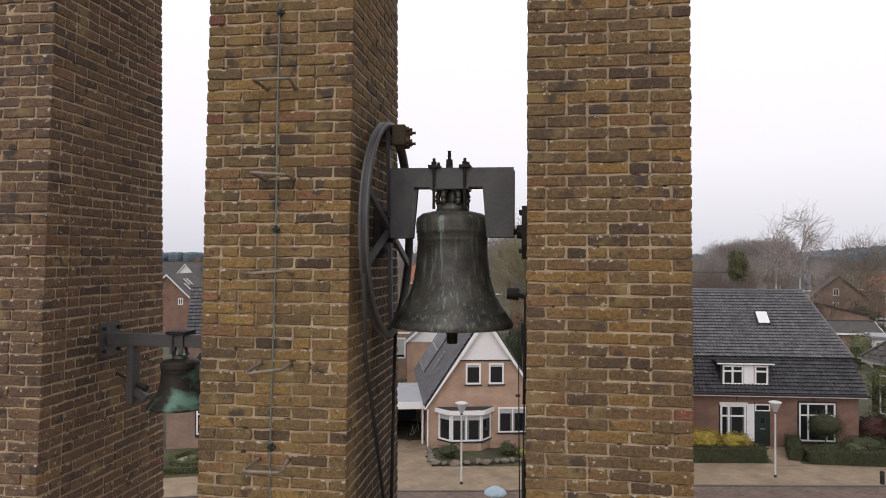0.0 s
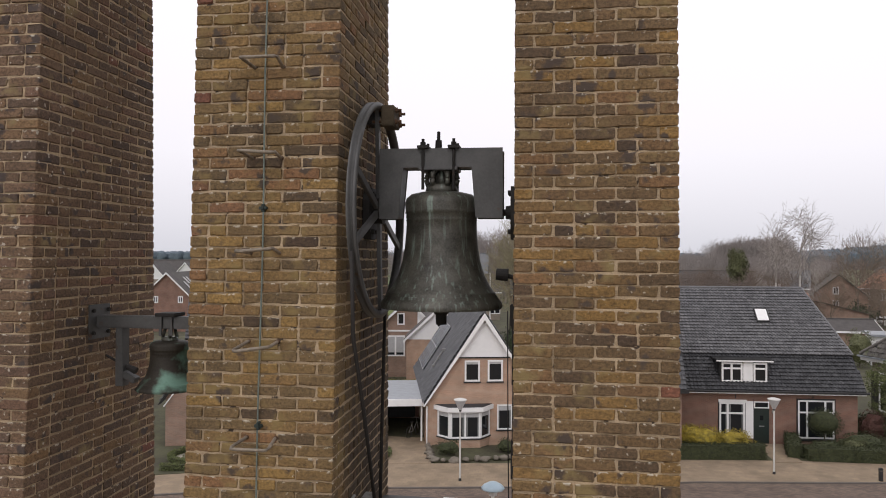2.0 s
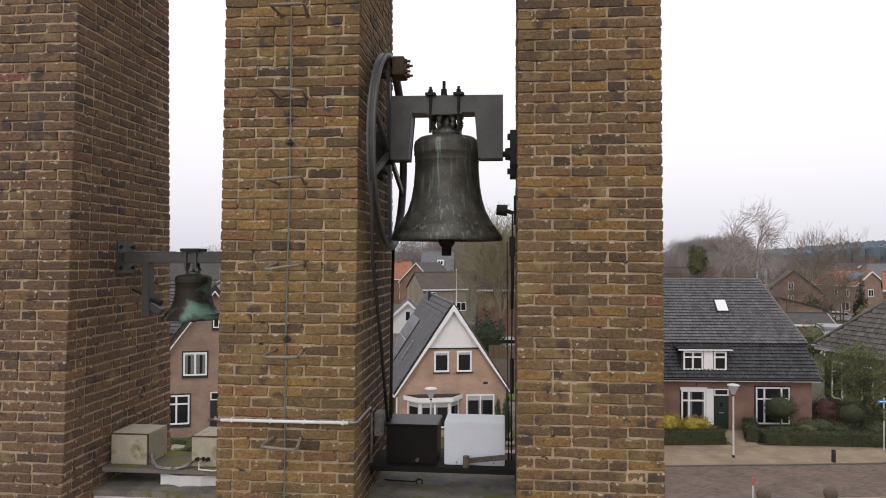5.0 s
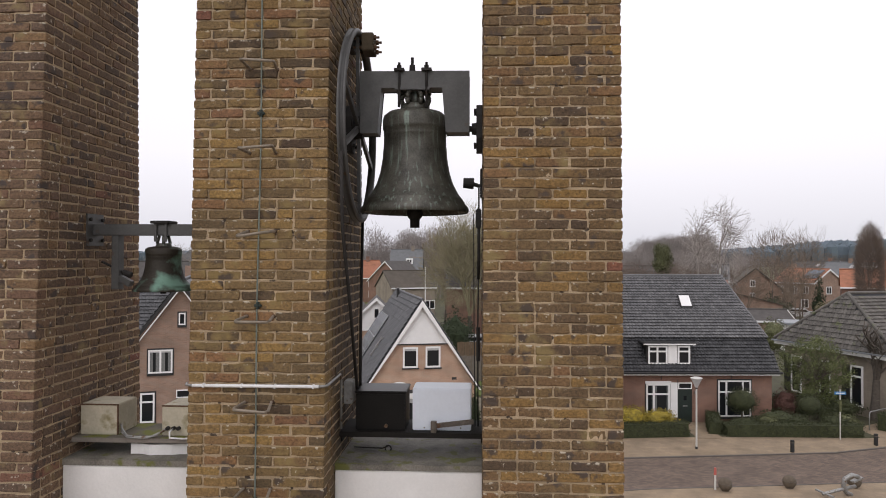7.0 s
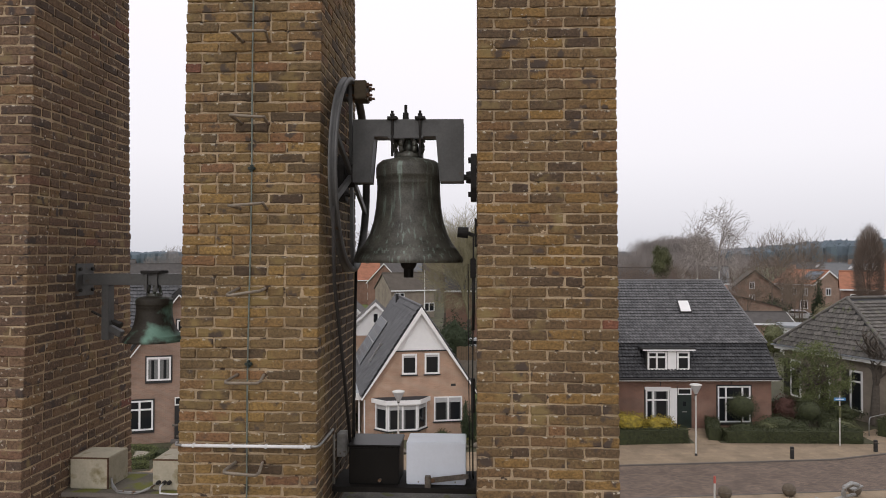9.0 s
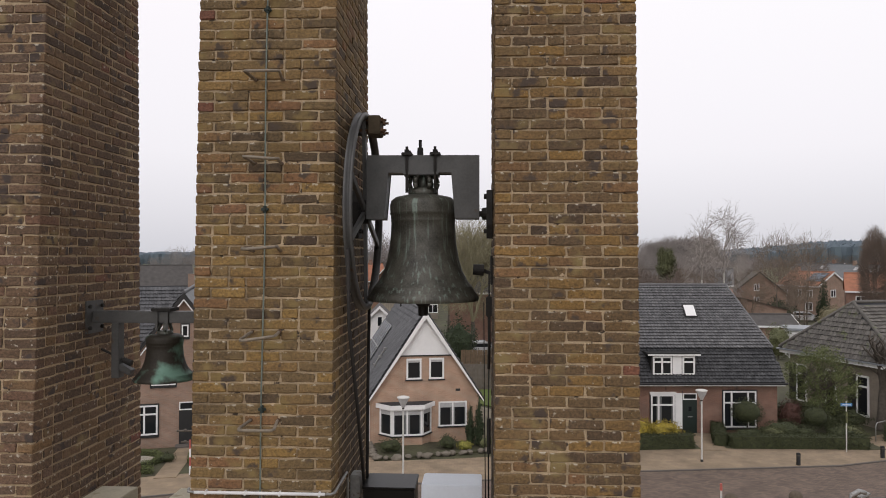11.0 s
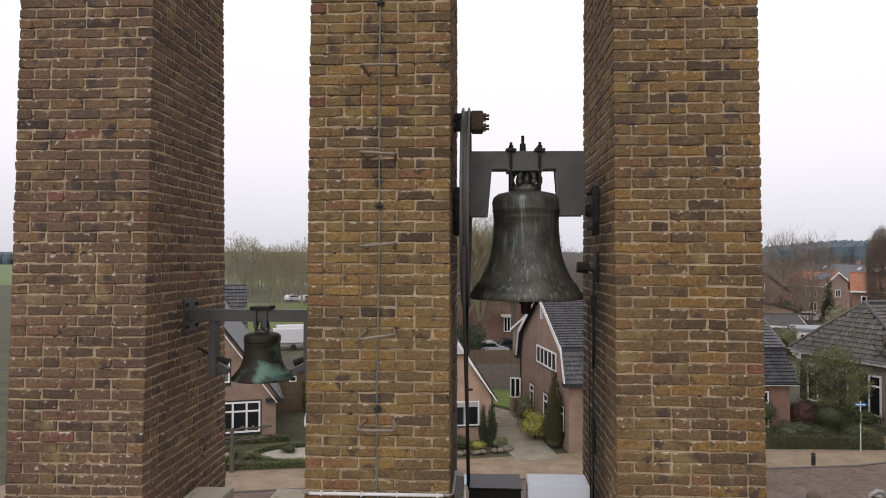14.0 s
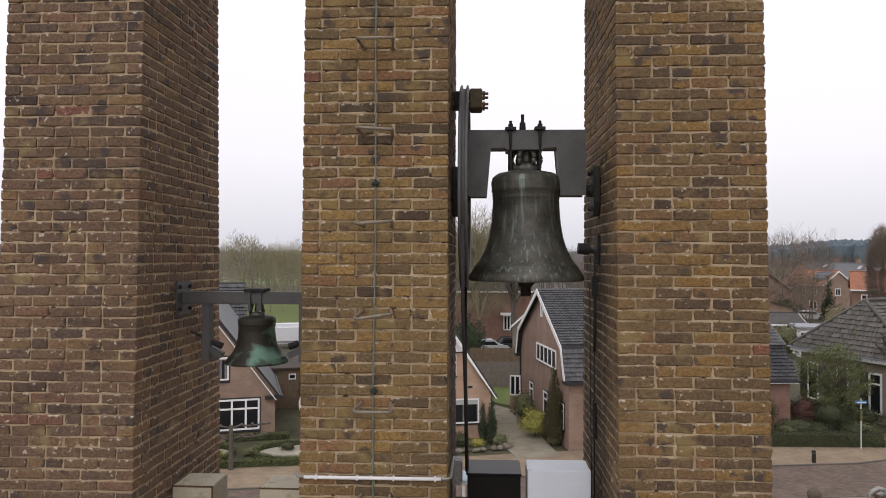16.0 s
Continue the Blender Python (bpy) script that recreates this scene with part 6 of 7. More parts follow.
def grow(v, f, p, d, length, r, level, rng, spread, droop, fork=3):
    """A bent limb that forks into thinner ones."""
    steps = 3 if level > 1 else 2
    for i in range(steps):
        d2 = (d + Vector((rng.uniform(-1, 1), rng.uniform(-1, 1), rng.uniform(-0.6, 0.9))) * 0.20 + Vector((0, 0, -droop if level <= 1 else 0.03))).normalized()
        q = p + d2 * (length / steps)
        limb(v, f, p, q, r * (1 - 0.3 * i / steps), r * (1 - 0.3 * (i + 1) / steps), 5 if level > 2 else 3)
        p, d = q, d2
        if level > 0 and i < steps - 1 and rng.random() < 0.75:
            side = Vector((rng.uniform(-1, 1), rng.uniform(-1, 1), rng.uniform(-0.1, 0.6))).normalized()
            grow(v, f, p, (d + side * spread).normalized(), length * 0.62, r * 0.5, level - 1, rng, spread, droop, fork)
    if level > 0:
        for _ in range(fork):
            side = Vector((rng.uniform(-1, 1), rng.uniform(-1, 1), rng.uniform(-0.2, 0.7))).normalized()
            grow(v, f, p, (d + side * spread).normalized(), length * rng.uniform(0.6, 0.8), r * 0.6, level - 1, rng, spread, droop, fork)


def bare_tree(name, x, y, h, seed, bark, twig, label, levels=4, spread=0.75, droop=0.0, trunk=0.3, r=0.16, fork=3, fuzz=0, width=0.3):
    rng = random.Random(seed)
    t = thing(name, x, y, 0, label, "tree")
    v, f = [], []
    p, d = Vector((0, 0, -0.05)), Vector((0, 0, 1))
    top = h * trunk
    for i in range(4):
        q = p + Vector((rng.uniform(-0.06, 0.06) * h * 0.1, rng.uniform(-0.06, 0.06) * h * 0.1, top / 4))
        limb(v, f, p, q, r * (1.15 - 0.1 * i), r * (1.05 - 0.1 * i), 8)
        p = q
    raw("trunk", v, f, bark, t, smooth=True)
    v, f = [], []
    for k in range(fork + 1):
        side = Vector((rng.uniform(-1, 1), rng.uniform(-1, 1), 0.9)).normalized() if k else Vector((0, 0, 1))
        grow(v, f, p, (Vector((0, 0, 0.8)) + side * spread * 0.7).normalized(), (h - top) * (0.36 if k else 0.42), r * 0.62, levels, rng, spread, droop, fork)
    for _ in range(fuzz):
        # fine outer twigs, pointing up and out from the middle of the crown
        w = Vector((rng.gauss(0, 1), rng.gauss(0, 1), rng.gauss(0, 1))).normalized() * rng.uniform(0.35, 1.0) ** 0.5
        p = Vector((w.x * h * width, w.y * h * width, h * 0.60 + w.z * h * 0.38))
        if width > 0.12 and noise.noise(p * 0.45 + Vector((seed, 0, 0))) < -0.18:
            continue
        d = (w + Vector((rng.uniform(-0.6, 0.6), rng.uniform(-0.6, 0.6), rng.uniform(0.0, 0.9) - droop * 5))).normalized()
        l = h * rng.uniform(0.03, 0.075)
        q = d.cross(Vector((0.2, 1, 0.1))).normalized() * h * 0.0011
        k = len(v)
        v += [p + q, p - q, p + d * l]
        f.append((k, k + 1, k + 2))
    raw("crown", v, f, twig, t)
    return t


def leaf_cloud(inside, n, size, rng, bounds):
    """Small folded leaves strewn where inside(p) says so."""
    v, f = [], []
    tries = 0
    while n > 0 and tries < 400000:
        tries += 1
        p = Vector([rng.uniform(a, b) for a, b in bounds])
        if not inside(p):
            continue
        n -= 1
        d = Vector((rng.uniform(-1, 1), rng.uniform(-1, 1), rng.uniform(-0.7, 0.9))).normalized()
        s = d.cross(Vector((rng.uniform(-1, 1), rng.uniform(-1, 1), rng.uniform(-1, 1)))).normalized()
        l = size * rng.uniform(0.6, 1.3)
        k = len(v)
        m = p + d * l * 0.5 + d.cross(s) * l * 0.12
        v += [p, m + s * l * 0.28, p + d * l, m - s * l * 0.28]
        f.append((k, k + 1, k + 2, k + 3))
    return v, f


def hedge(name, x, y, rz, length, depth, height, seed, label, material=None, round_=0.12, density=420, z=0):
    rng = random.Random(seed)
    t = thing(name, x, y, z, label, "hedge", rz=rz)
    bm = B(0.06, length - 0.06, 0.06, depth - 0.06, -0.05, height - 0.07)
    bmesh.ops.subdivide_edges(bm, edges=bm.edges[:], cuts=5, use_grid_fill=True)
    for w in bm.verts:
        w.co += Vector((noise.noise(w.co * 2.0 + Vector((seed, 0, 0))), noise.noise(w.co * 2.3), noise.noise(w.co * 2.7))) * 0.05
    part("core", bm, M_HEDGE, t)

    def shell(p):
        e = 0.09 + 0.07 * noise.noise(p * 2.2 + Vector((seed, 3, 1)))
        if noise.noise(p * 1.1) < -0.55:
            return False
        return (p.x < e or p.x > length - e or p.y < e or p.y > depth - e or p.z > height - e) and p.z > 0.02
    v, f = leaf_cloud(shell, int(density * (length * height * 2 + length * depth + depth * height * 2)), 0.085, rng, ((-0.03, length + 0.03), (-0.03, depth + 0.03), (0, height + 0.03)))
    raw("leaves", v, f, material or M_HEDGE, t)
    return t


def shrub(name, x, y, rx, ry, h, seed, label, material, z0=0.0, n=1800, size=0.09, stem=True, category="shrub", lump=0.35):
    rng = random.Random(seed)
    t = thing(name, x, y, 0, label, category)
    bm = bmesh.new()
    bmesh.ops.create_icosphere(bm, subdivisions=3, radius=1.0)
    for w in bm.verts:
        k = 0.72 * (1 + lump * noise.noise(w.co * 1.7 + Vector((seed, 0, 0))))
        w.co = Vector((w.co.x * rx * k, w.co.y * ry * k, z0 + h / 2 + w.co.z * h / 2 * k))
    part("core", bm, material, t)

    def shell(p):
        q = Vector((p.x / rx, p.y / ry, (p.z - z0 - h / 2) / (h / 2)))
        k = 1 + lump * noise.noise(q.normalized() * 1.7 + Vector((seed, 0, 0))) + 0.12 * noise.noise(p * 3)
        return 0.62 * k < q.length < 1.0 * k and p.z > 0.0
    v, f = leaf_cloud(shell, n, size, rng, ((-rx * 1.3, rx * 1.3), (-ry * 1.3, ry * 1.3), (z0 - 0.1, z0 + h * 1.2)))
    raw("leaves", v, f, material, t)
    if stem:
        part("stem", R((0, 0, -0.05), (0, 0, z0 + h * 0.35), 0.05, 0.03), M_BARK, t)
    return t


def cone_tree(name, x, y, r, h, seed, label, material=None, n=2600, size=0.13, z0=0.1):
    rng = random.Random(seed)
    t = thing(name, x, y, 0, label, "tree")

    def shell(p):
        k = max(0.0, 1 - (p.z - z0) / (h - z0)) ** 0.75 * min(1.0, 0.55 + (p.z - z0) * 0.6) * (1 + 0.3 * noise.noise(p * 1.8 + Vector((seed, 0, 0))))
        d = math.hypot(p.x, p.y)
        return r * k * 0.55 < d < r * k
    v, f = leaf_cloud(shell, n, size, rng, ((-r * 1.2, r * 1.2), (-r * 1.2, r * 1.2), (z0, h)))
    raw("foliage", v, f, material or M_CONIFER, t)
    part("trunk", R((0, 0, -0.05), (0, 0, h * 0.85), r * 0.16, 0.02), M_BARK, t)
    part("core", R((0, 0, z0 + 0.1), (0, 0, h * 0.9), r * 0.55, 0.02, seg=12), material or M_CONIFER, t)
    return t


def slope(a, b):
    return math.degrees(math.atan2(b[1] - a[1], b[0] - a[0]))


# front gardens
tagged(part("garden_bed", slab([(5.5, 39.0, 0.02), (12.0, 39.4, 0.02), (12.0, 43.0, 0.02), (5.5, 42.4, 0.02)], 0.1), M_GROUND), "bare earth of a front garden", kind="structure")
tagged(part("garden_bed", slab([(13.4, 39.6, 0.02), (22.2, 39.8, 0.02), (21.5, 46.0, 0.02), (13.6, 43.0, 0.02)], 0.1), M_GROUND), "bare earth of a front garden", kind="structure")
tagged(part("door_path", slab([(12.0, 39.0, 0.025), (13.4, 39.2, 0.025), (13.6, 42.9, 0.025), (12.0, 42.8, 0.025)], 0.1), M_PAVE), "beige paved path to the front door", kind="structure")
hedge("hedge", 6.0, 38.55, 8.0, 5.75, 0.75, 0.80, 1, "clipped dark green hedge along the footway", density=330)
hedge("hedge", 13.75, 39.5, 1.5, 7.6, 0.9, 0.72, 2, "long clipped dark green hedge along the footway", density=330)
hedge("hedge", 13.6, 39.9, 75, 3.0, 0.7, 0.75, 3, "clipped hedge beside the door path", density=330)
hedge("hedge", 21.2, 42.6, 60, 6.5, 0.8, 1.0, 4, "clipped hedge between two gardens", density=300)
hedge("hedge", 23.6, 41.0, 38, 8.5, 0.9, 1.0, 44, "dark hedge along the side street", density=260)
shrub("flowering_shrub", 8.3, 40.0, 1.5, 0.7, 1.25, 5, "yellow flowering shrub behind the hedge", M_YELLOW, 0.35, 2600, 0.09)
shrub("flowering_shrub", 10.2, 40.2, 1.2, 0.7, 1.05, 6, "yellow flowering shrub fading to bare twigs", M_YELLOW, 0.3, 1700, 0.09)
shrub("round_shrub", 15.5, 42.0, 0.95, 0.85, 1.65, 7, "ball-clipped dark evergreen on a stem", M_HEDGE, 0.72, 3000, 0.07, lump=0.06)
shrub("shrub", 17.4, 41.6, 1.5, 0.9, 1.15, 8, "low dark shrub in the front garden", M_HEDGE, 0.0, 1800, 0.09)
shrub("shrub", 16.6, 40.9, 0.8, 0.6, 0.85, 9, "pale grey-green shrub behind the hedge", M_LEAF, 0.1, 1400, 0.08)
shrub("round_shrub", 19.4, 42.0, 0.85, 0.8, 1.5, 10, "ball-clipped dark evergreen on a short stem", M_HEDGE, 0.55, 2400, 0.07, lump=0.06)
shrub("shrub", 18.9, 44.0, 0.9, 0.6, 1.8, 12, "shrub with dull red leaves by the house", M_REDLEAF, 0.1, 1100, 0.09)
shrub("shrub", 21.0, 41.4, 1.0, 0.8, 1.0, 13, "low green shrub in the garden", M_LEAF, 0.0, 1000, 0.08)
hedge("hedge", 17.2, 45.6, 4, 5.0, 0.8, 1.2, 45, "dark hedge behind the front garden", density=200)
shrub("shrub", 15.2, 40.9, 1.0, 0.6, 0.9, 46, "low dark shrub under the window", M_HEDGE, 0, 1200, 0.09)
shrub("shrub", 18.2, 40.9, 0.9, 0.6, 0.95, 47, "low dark green shrub behind the hedge", M_HEDGE, 0, 1200, 0.09)
shrub("shrub", 20.3, 40.8, 0.9, 0.6, 1.1, 48, "low dark green shrub behind the hedge", M_HEDGE, 0, 1200, 0.09)
shrub("shrub", 22.2, 44.2, 1.3, 1.0, 1.5, 49, "dark shrub beside the side street", M_HEDGE, 0, 1500, 0.10)
# the broad evergreen tree and the gnarled bare tree
gt = bare_tree("garden_tree", 20.9, 44.4, 4.6, 21, M_BARK, M_BARK, "broad olive-green garden tree with loose branches", levels=3, spread=0.9, trunk=0.22, r=0.10)
rng_g = random.Random(22)
v, f = leaf_cloud(lambda p: (p.x / 2.1) ** 2 + (p.y / 1.9) ** 2 + ((p.z - 3.05) / 2.1) ** 2 < 1.0 * (1 + 0.75 * noise.noise(p * 1.2)) and noise.noise(p * 1.9 + Vector((5, 0, 0))) > 0.0, 15000, 0.10, rng_g, ((-3, 3), (-2.6, 2.6), (0.9, 5.2)))
raw("leaves", v, f, M_FRESH, gt)
bare_tree("pollarded_tree", 24.6, 44.6, 6.2, 23, M_BARK, M_BARK, "gnarled old tree with thick bare limbs", levels=3, spread=0.95, trunk=0.4, r=0.30, fork=2)

# the pink house's rock garden
tagged(part("garden_bed", slab([(-6.2, 39.5, 0.03), (-5.6, 36.3, 0.03), (-3.6, 36.95, 0.03), (0.7, 38.5, 0.03), (0.2, 39.9, 0.03)], 0.1), M_GROUND), "dark earth of a rock garden", kind="structure")
rk = random.Random(31)
line = [(-6.35, 39.1), (-6.1, 37.9), (-5.75, 36.4), (-4.8, 36.35), (-3.6, 36.8), (-2.2, 37.25), (-0.8, 37.8), (0.5, 38.3), (0.9, 38.8)]
for (ax_, ay_), (bx_, by_) in zip(line, line[1:]):
    n_ = max(2, int(math.hypot(bx_ - ax_, by_ - ay_) / 0.46))
    for k in range(n_):
        q = (k + rk.uniform(0.1, 0.5)) / n_
        bm = bmesh.new()
        bmesh.ops.create_icosphere(bm, subdivisions=2, radius=1.0)
        sc = (rk.uniform(0.13, 0.32), rk.uniform(0.12, 0.22), rk.uniform(0.10, 0.19))
        sd = rk.uniform(0, 50)
        for w in bm.verts:
            w.co *= 1 + 0.55 * noise.noise(w.co * 1.6 + Vector((sd, 0, 0)))
            w.co = Vector((w.co.x * sc[0], w.co.y * sc[1], w.co.z * sc[2]))
        b_ = part("boulder", bm, M_STONE, None, smooth=True)
        b_.matrix_world = pose(ax_ + (bx_ - ax_) * q, ay_ + (by_ - ay_) * q + rk.uniform(-0.1, 0.1), 0.09, 0, 0, rk.uniform(0, 180))
        tagged(b_, "rounded grey-brown boulder edging the rock garden", "boulder", "rock garden edge")
shrub("shrub", -5.0, 37.6, 0.7, 0.5, 0.8, 33, "low dark shrub among the stones", M_HEDGE, 0, 900, 0.07)
shrub("shrub", -2.0, 38.6, 0.6, 0.5, 0.75, 34, "low dark shrub under the window", M_HEDGE, 0, 700, 0.07)
shrub("shrub", -1.0, 38.5, 0.5, 0.4, 0.5, 35, "low yellow-green plant among the stones", M_VARIEG, 0, 500, 0.07)
shrub("shrub", 0.2, 38.7, 0.5, 0.4, 0.7, 36, "low green plant among the stones", M_LEAF, 0, 500, 0.07)
cone_tree("column_cypress", -0.75, 39.4, 0.33, 2.5, 37, "slim dark column cypress beside the house", n=1300, size=0.10)
cone_tree("column_cypress", -0.25, 39.2, 0.38, 3.0, 38, "slim dark column cypress beside the house", n=1500, size=0.10)
cone_tree("cone_cypress", 3.2, 39.3, 0.72, 4.7, 39, "tall brown-green cone-shaped cypress beside the drive", M_YEW, n=9000, size=0.08)
shrub("shrub", 2.3, 41.0, 0.95, 0.9, 1.75, 40, "yellow variegated shrub beside the drive", M_VARIEG, 0, 1500, 0.11)
shrub("shrub", 1.8, 44.2, 0.75, 0.9, 2.2, 41, "green variegated shrub beside the drive", M_LEAF, 0, 1200, 0.11)
tagged(part("driveway", slab([(1.0, 36.5, 0.012), (3.3, 36.9, 0.012), (1.6, 47.8, 0.012), (-0.1, 49.8, 0.012), (-1.2, 51.5, 0.012), (-0.2, 41.5, 0.012)], 0.08), M_DRIVE), "grey paved drive between two houses", kind="structure")
tagged(part("lawn", slab([(-0.6, 51.0, 0.02), (1.8, 48.8, 0.02), (2.4, 56.3, 0.02), (-1.2, 56.3, 0.02)], 0.08), M_LAWN), "bright green patch of lawn before the fence", kind="structure")
tagged(part("drive_apron", slab([(-10.2, 35.0, 0.015), (-5.7, 36.0, 0.015), (-6.6, 41.0, 0.015), (-10.0, 41.0, 0.015)], 0.08), M_PAVE), "beige paved apron before the carport", kind="structure")
tall = thing("garden_fence", -1.8, 58.2, 0, "taller brown board fence behind the grey one", "fence", rz=0.5)
for k in range(25):
    part("board", B(k * 0.2, k * 0.2 + 0.185, -0.012, 0.012, -0.04, 2.9 + 0.02 * ((k * 5) % 3), 0), M_FENCE_BROWN, tall)
for z in (0.5, 1.6, 2.6):
    part("rail", B(0, 5.0, 0.013, 0.05, z, z + 0.09), M_FENCE_BROWN, tall)
fence = thing("garden_fence", -1.6, 56.5, 0, "weathered grey board fence across the back garden", "fence", rz=0.5)
for k in range(22):
    part("board", B(k * 0.2, k * 0.2 + 0.19, -0.012, 0.012, -0.04, 2.0 + 0.02 * ((k * 7) % 3), 0), M_FENCE, fence)
for k in range(4):
    part("post", B(k * 1.45 - 0.05, k * 1.45 + 0.05, 0.013, 0.10, -0.04, 2.15), M_FENCE, fence)
for z in (0.3, 1.6):
    part("rail", B(0, 4.4, 0.013, 0.05, z, z + 0.09), M_FENCE, fence)

# the garden of clipped box before the brown house
tagged(part("garden_bed", slab([(-19.5, 31.6, 0.02), (-8.6, 35.6, 0.02), (-10.5, 39.9, 0.02), (-21.5, 36.2, 0.02)], 0.08), M_GROUND), "planted earth of a formal garden", kind="structure")
def box_ring(x, y, rx, ry, seed, turn=0):
    """A gravel oval inside a low clipped ring of box."""
    rng = random.Random(seed)
    oval = [pose(x, y, 0.035, 0, 0, turn) @ Vector((rx * 0.93 * math.cos(k * math.tau / 28), ry * 0.93 * math.sin(k * math.tau / 28), 0)) for k in range(28)]
    tagged(part("gravel_bed", slab(oval, 0.05), M_GRAVEL), "pale gravel oval ringed with clipped box", kind="structure")
    t = thing("box_edging", x, y, 0, "low clipped box ring round a gravel oval", "hedge", rz=turn)
    hh, ww = 0.34, 0.15
    bm = bmesh.new()
    rings = []
    for k in range(40):
        c, s_ = math.cos(k * math.tau / 40), math.sin(k * math.tau / 40)
        rings.append([bm.verts.new(((rx + o) * c, (ry + o) * s_, z)) for o, z in ((-ww * 0.7, -0.05), (-ww * 0.7, hh - 0.07), (ww * 0.7, hh - 0.07), (ww * 0.7, -0.05))])
    for k in range(40):
        p, q = rings[k], rings[(k + 1) % 40]
        for i in range(4):
            bm.faces.new((p[i], q[i], q[(i + 1) % 4], p[(i + 1) % 4]))
    bmesh.ops.recalc_face_normals(bm, faces=bm.faces[:])
    part("core", bm, M_HEDGE, t)

    def shell(p):
        d = (math.hypot(p.x / rx, p.y / ry) - 1) * (rx * ry) ** 0.5
        e = ww * (1 + 0.25 * noise.noise(p * 2.5))
        return abs(d) < e and (abs(d) > e - 0.06 or p.z > hh - 0.08)
    v, f = leaf_cloud(shell, 4200, 0.075, rng, ((-rx - 0.3, rx + 0.3), (-ry - 0.3, ry + 0.3), (0, hh)))
    raw("leaves", v, f, M_FRESH, t)


box_ring(-10.5, 36.75, 2.35, 1.65, 201, 8)
box_ring(-14.6, 36.0, 0.75, 1.35, 202, 14)
box_ring(-18.0, 35.0, 1.3, 1.3, 203, 14)
tagged(part("door_path", slab([(-15.75, 32.5, 0.04), (-14.75, 32.75, 0.04), (-15.95, 38.6, 0.04), (-16.95, 38.3, 0.04)], 0.08), M_PAVE), "paved path through the formal garden to the door", kind="structure")
for x_, y_, rz_, l_ in ((-18.6, 32.4, 17, 2.6), (-14.1, 33.75, 11, 5.4), (-15.3, 38.8, 13, 3.6)):
    hedge("box_edging", x_, y_, rz_, l_, 0.28, 0.36, int(abs(x_ * 7)), "low clipped box edging of a formal bed", M_FRESH, density=500)
shrub("shrub", -18.0, 35.0, 0.4, 0.35, 0.6, 52, "small clipped box ball", M_LEAF, 0.0, 500, 0.06, lump=0.05)
for k in range(26):
    rr = random.Random(60 + k)
    if k < 6:
        shrub("low_plant", -18 + k * 1.7 + rr.uniform(-0.3, 0.3), 33.8 + k * 0.62 + rr.uniform(-0.2, 1.6), 0.45, 0.4, 0.5, 60 + k, "low brown-green border plant", (M_LEAF, M_HEDGE, M_VARIEG)[k % 3], 0, 350, 0.07)
pol = thing("trained_tree", -13.1, 33.75, 0, "pollarded tree with arms trained flat on canes", "tree", rz=20)
part("trunk", R((0, 0, -0.05), (0, 0, 2.15), 0.13, 0.10, 10), M_BARK, pol)
for s_ in (-1, 1):
    for z_, l_ in ((1.55, 1.7), (2.1, 1.9)):
        tube("arm", [(0, 0, z_ - 0.1), (0.4 * s_, 0, z_ + 0.02), (0.9 * s_, 0.02, z_ - 0.03), (l_ * s_, 0, z_ + 0.05)], 0.05, M_BARK, pol)
        for q in (0.5, 1.0, 1.5):
            bm = bmesh.new()
            bmesh.ops.create_icosphere(bm, subdivisions=2, radius=0.085)
            part("knuckle", shift(bm, q * s_, 0, z_ + 0.05), M_BARK, pol)
mk = thing("marker_pole", -14.3, 33.3, 0, "red and white marker pole beside the path", "pole")
for k in range(4):
    part("band", R((0, 0, k * 0.42 - (0.05 if k == 0 else 0)), (0, 0, k * 0.42 + 0.419), 0.05), M_RED if k % 2 else M_WHITE, mk)

fp = thing("flag_pole", -7.6, 100, 0, "tall white flag pole behind the houses", "pole")
part("pole", R((0, 0, -0.05), (0, 0, 8.4), 0.09, 0.07), M_WHITE, fp)
part("knob", R((0, 0, 8.4), (0, 0, 8.55), 0.1, 0.04), M_WHITE, fp)
cv = thing("caravan", -22.6, 80.2, 0, "white caravan parked behind the brown house", "caravan", rz=20)
cvb = B(-2.2, 2.2, -1.1, 1.1, 0.45, 2.75, 0.38)
part("body", cvb, M_CARWHITE, cv)
for sy_ in (-1.0, 0.85):
    part("wheel", R((0, sy_, 0.3), (0, sy_ + 0.18, 0.3), 0.3, seg=18), M_BLACK, cv)
part("drawbar", R((2.1, 0, 0.5), (3.1, 0, 0.45), 0.05), M_GALV, cv)
part("jockey_wheel", R((3.0, 0, 0.45), (3.0, 0, -0.02), 0.04), M_GALV, cv)

# behind: trees near and far
bare_tree("bare_tree", -1.0, 85, 14.5, 71, M_BARK, M_TWIG_OLIVE, "wide bare tree with olive-brown twigs", levels=5, spread=0.85, trunk=0.2, r=0.28, fuzz=9000, width=0.42)
bare_tree("bare_tree", -4.5, 96, 14, 72, M_BARK, M_TWIG, "bare tree behind the houses", levels=4, spread=0.8, trunk=0.2, r=0.26)
shrub("evergreen_tree", -2.1, 60, 1.7, 1.6, 5.2, 73, "dark evergreen behind the pink house", M_CONIFER, 0.3, 2600, 0.18, category="tree")
for k, (x_, y_, h_) in enumerate(((28.0, 90.8, 15.6), (30.7, 91.2, 17.4))):
    bare_tree("birch", x_, y_, h_, 80 + k, M_BIRCH, M_TWIG_BIRCH, "tall bare birch with a pale trunk and drooping twigs", levels=4, spread=0.62, droop=0.22, trunk=0.50, r=0.13, fork=2, fuzz=2600, width=0.15)
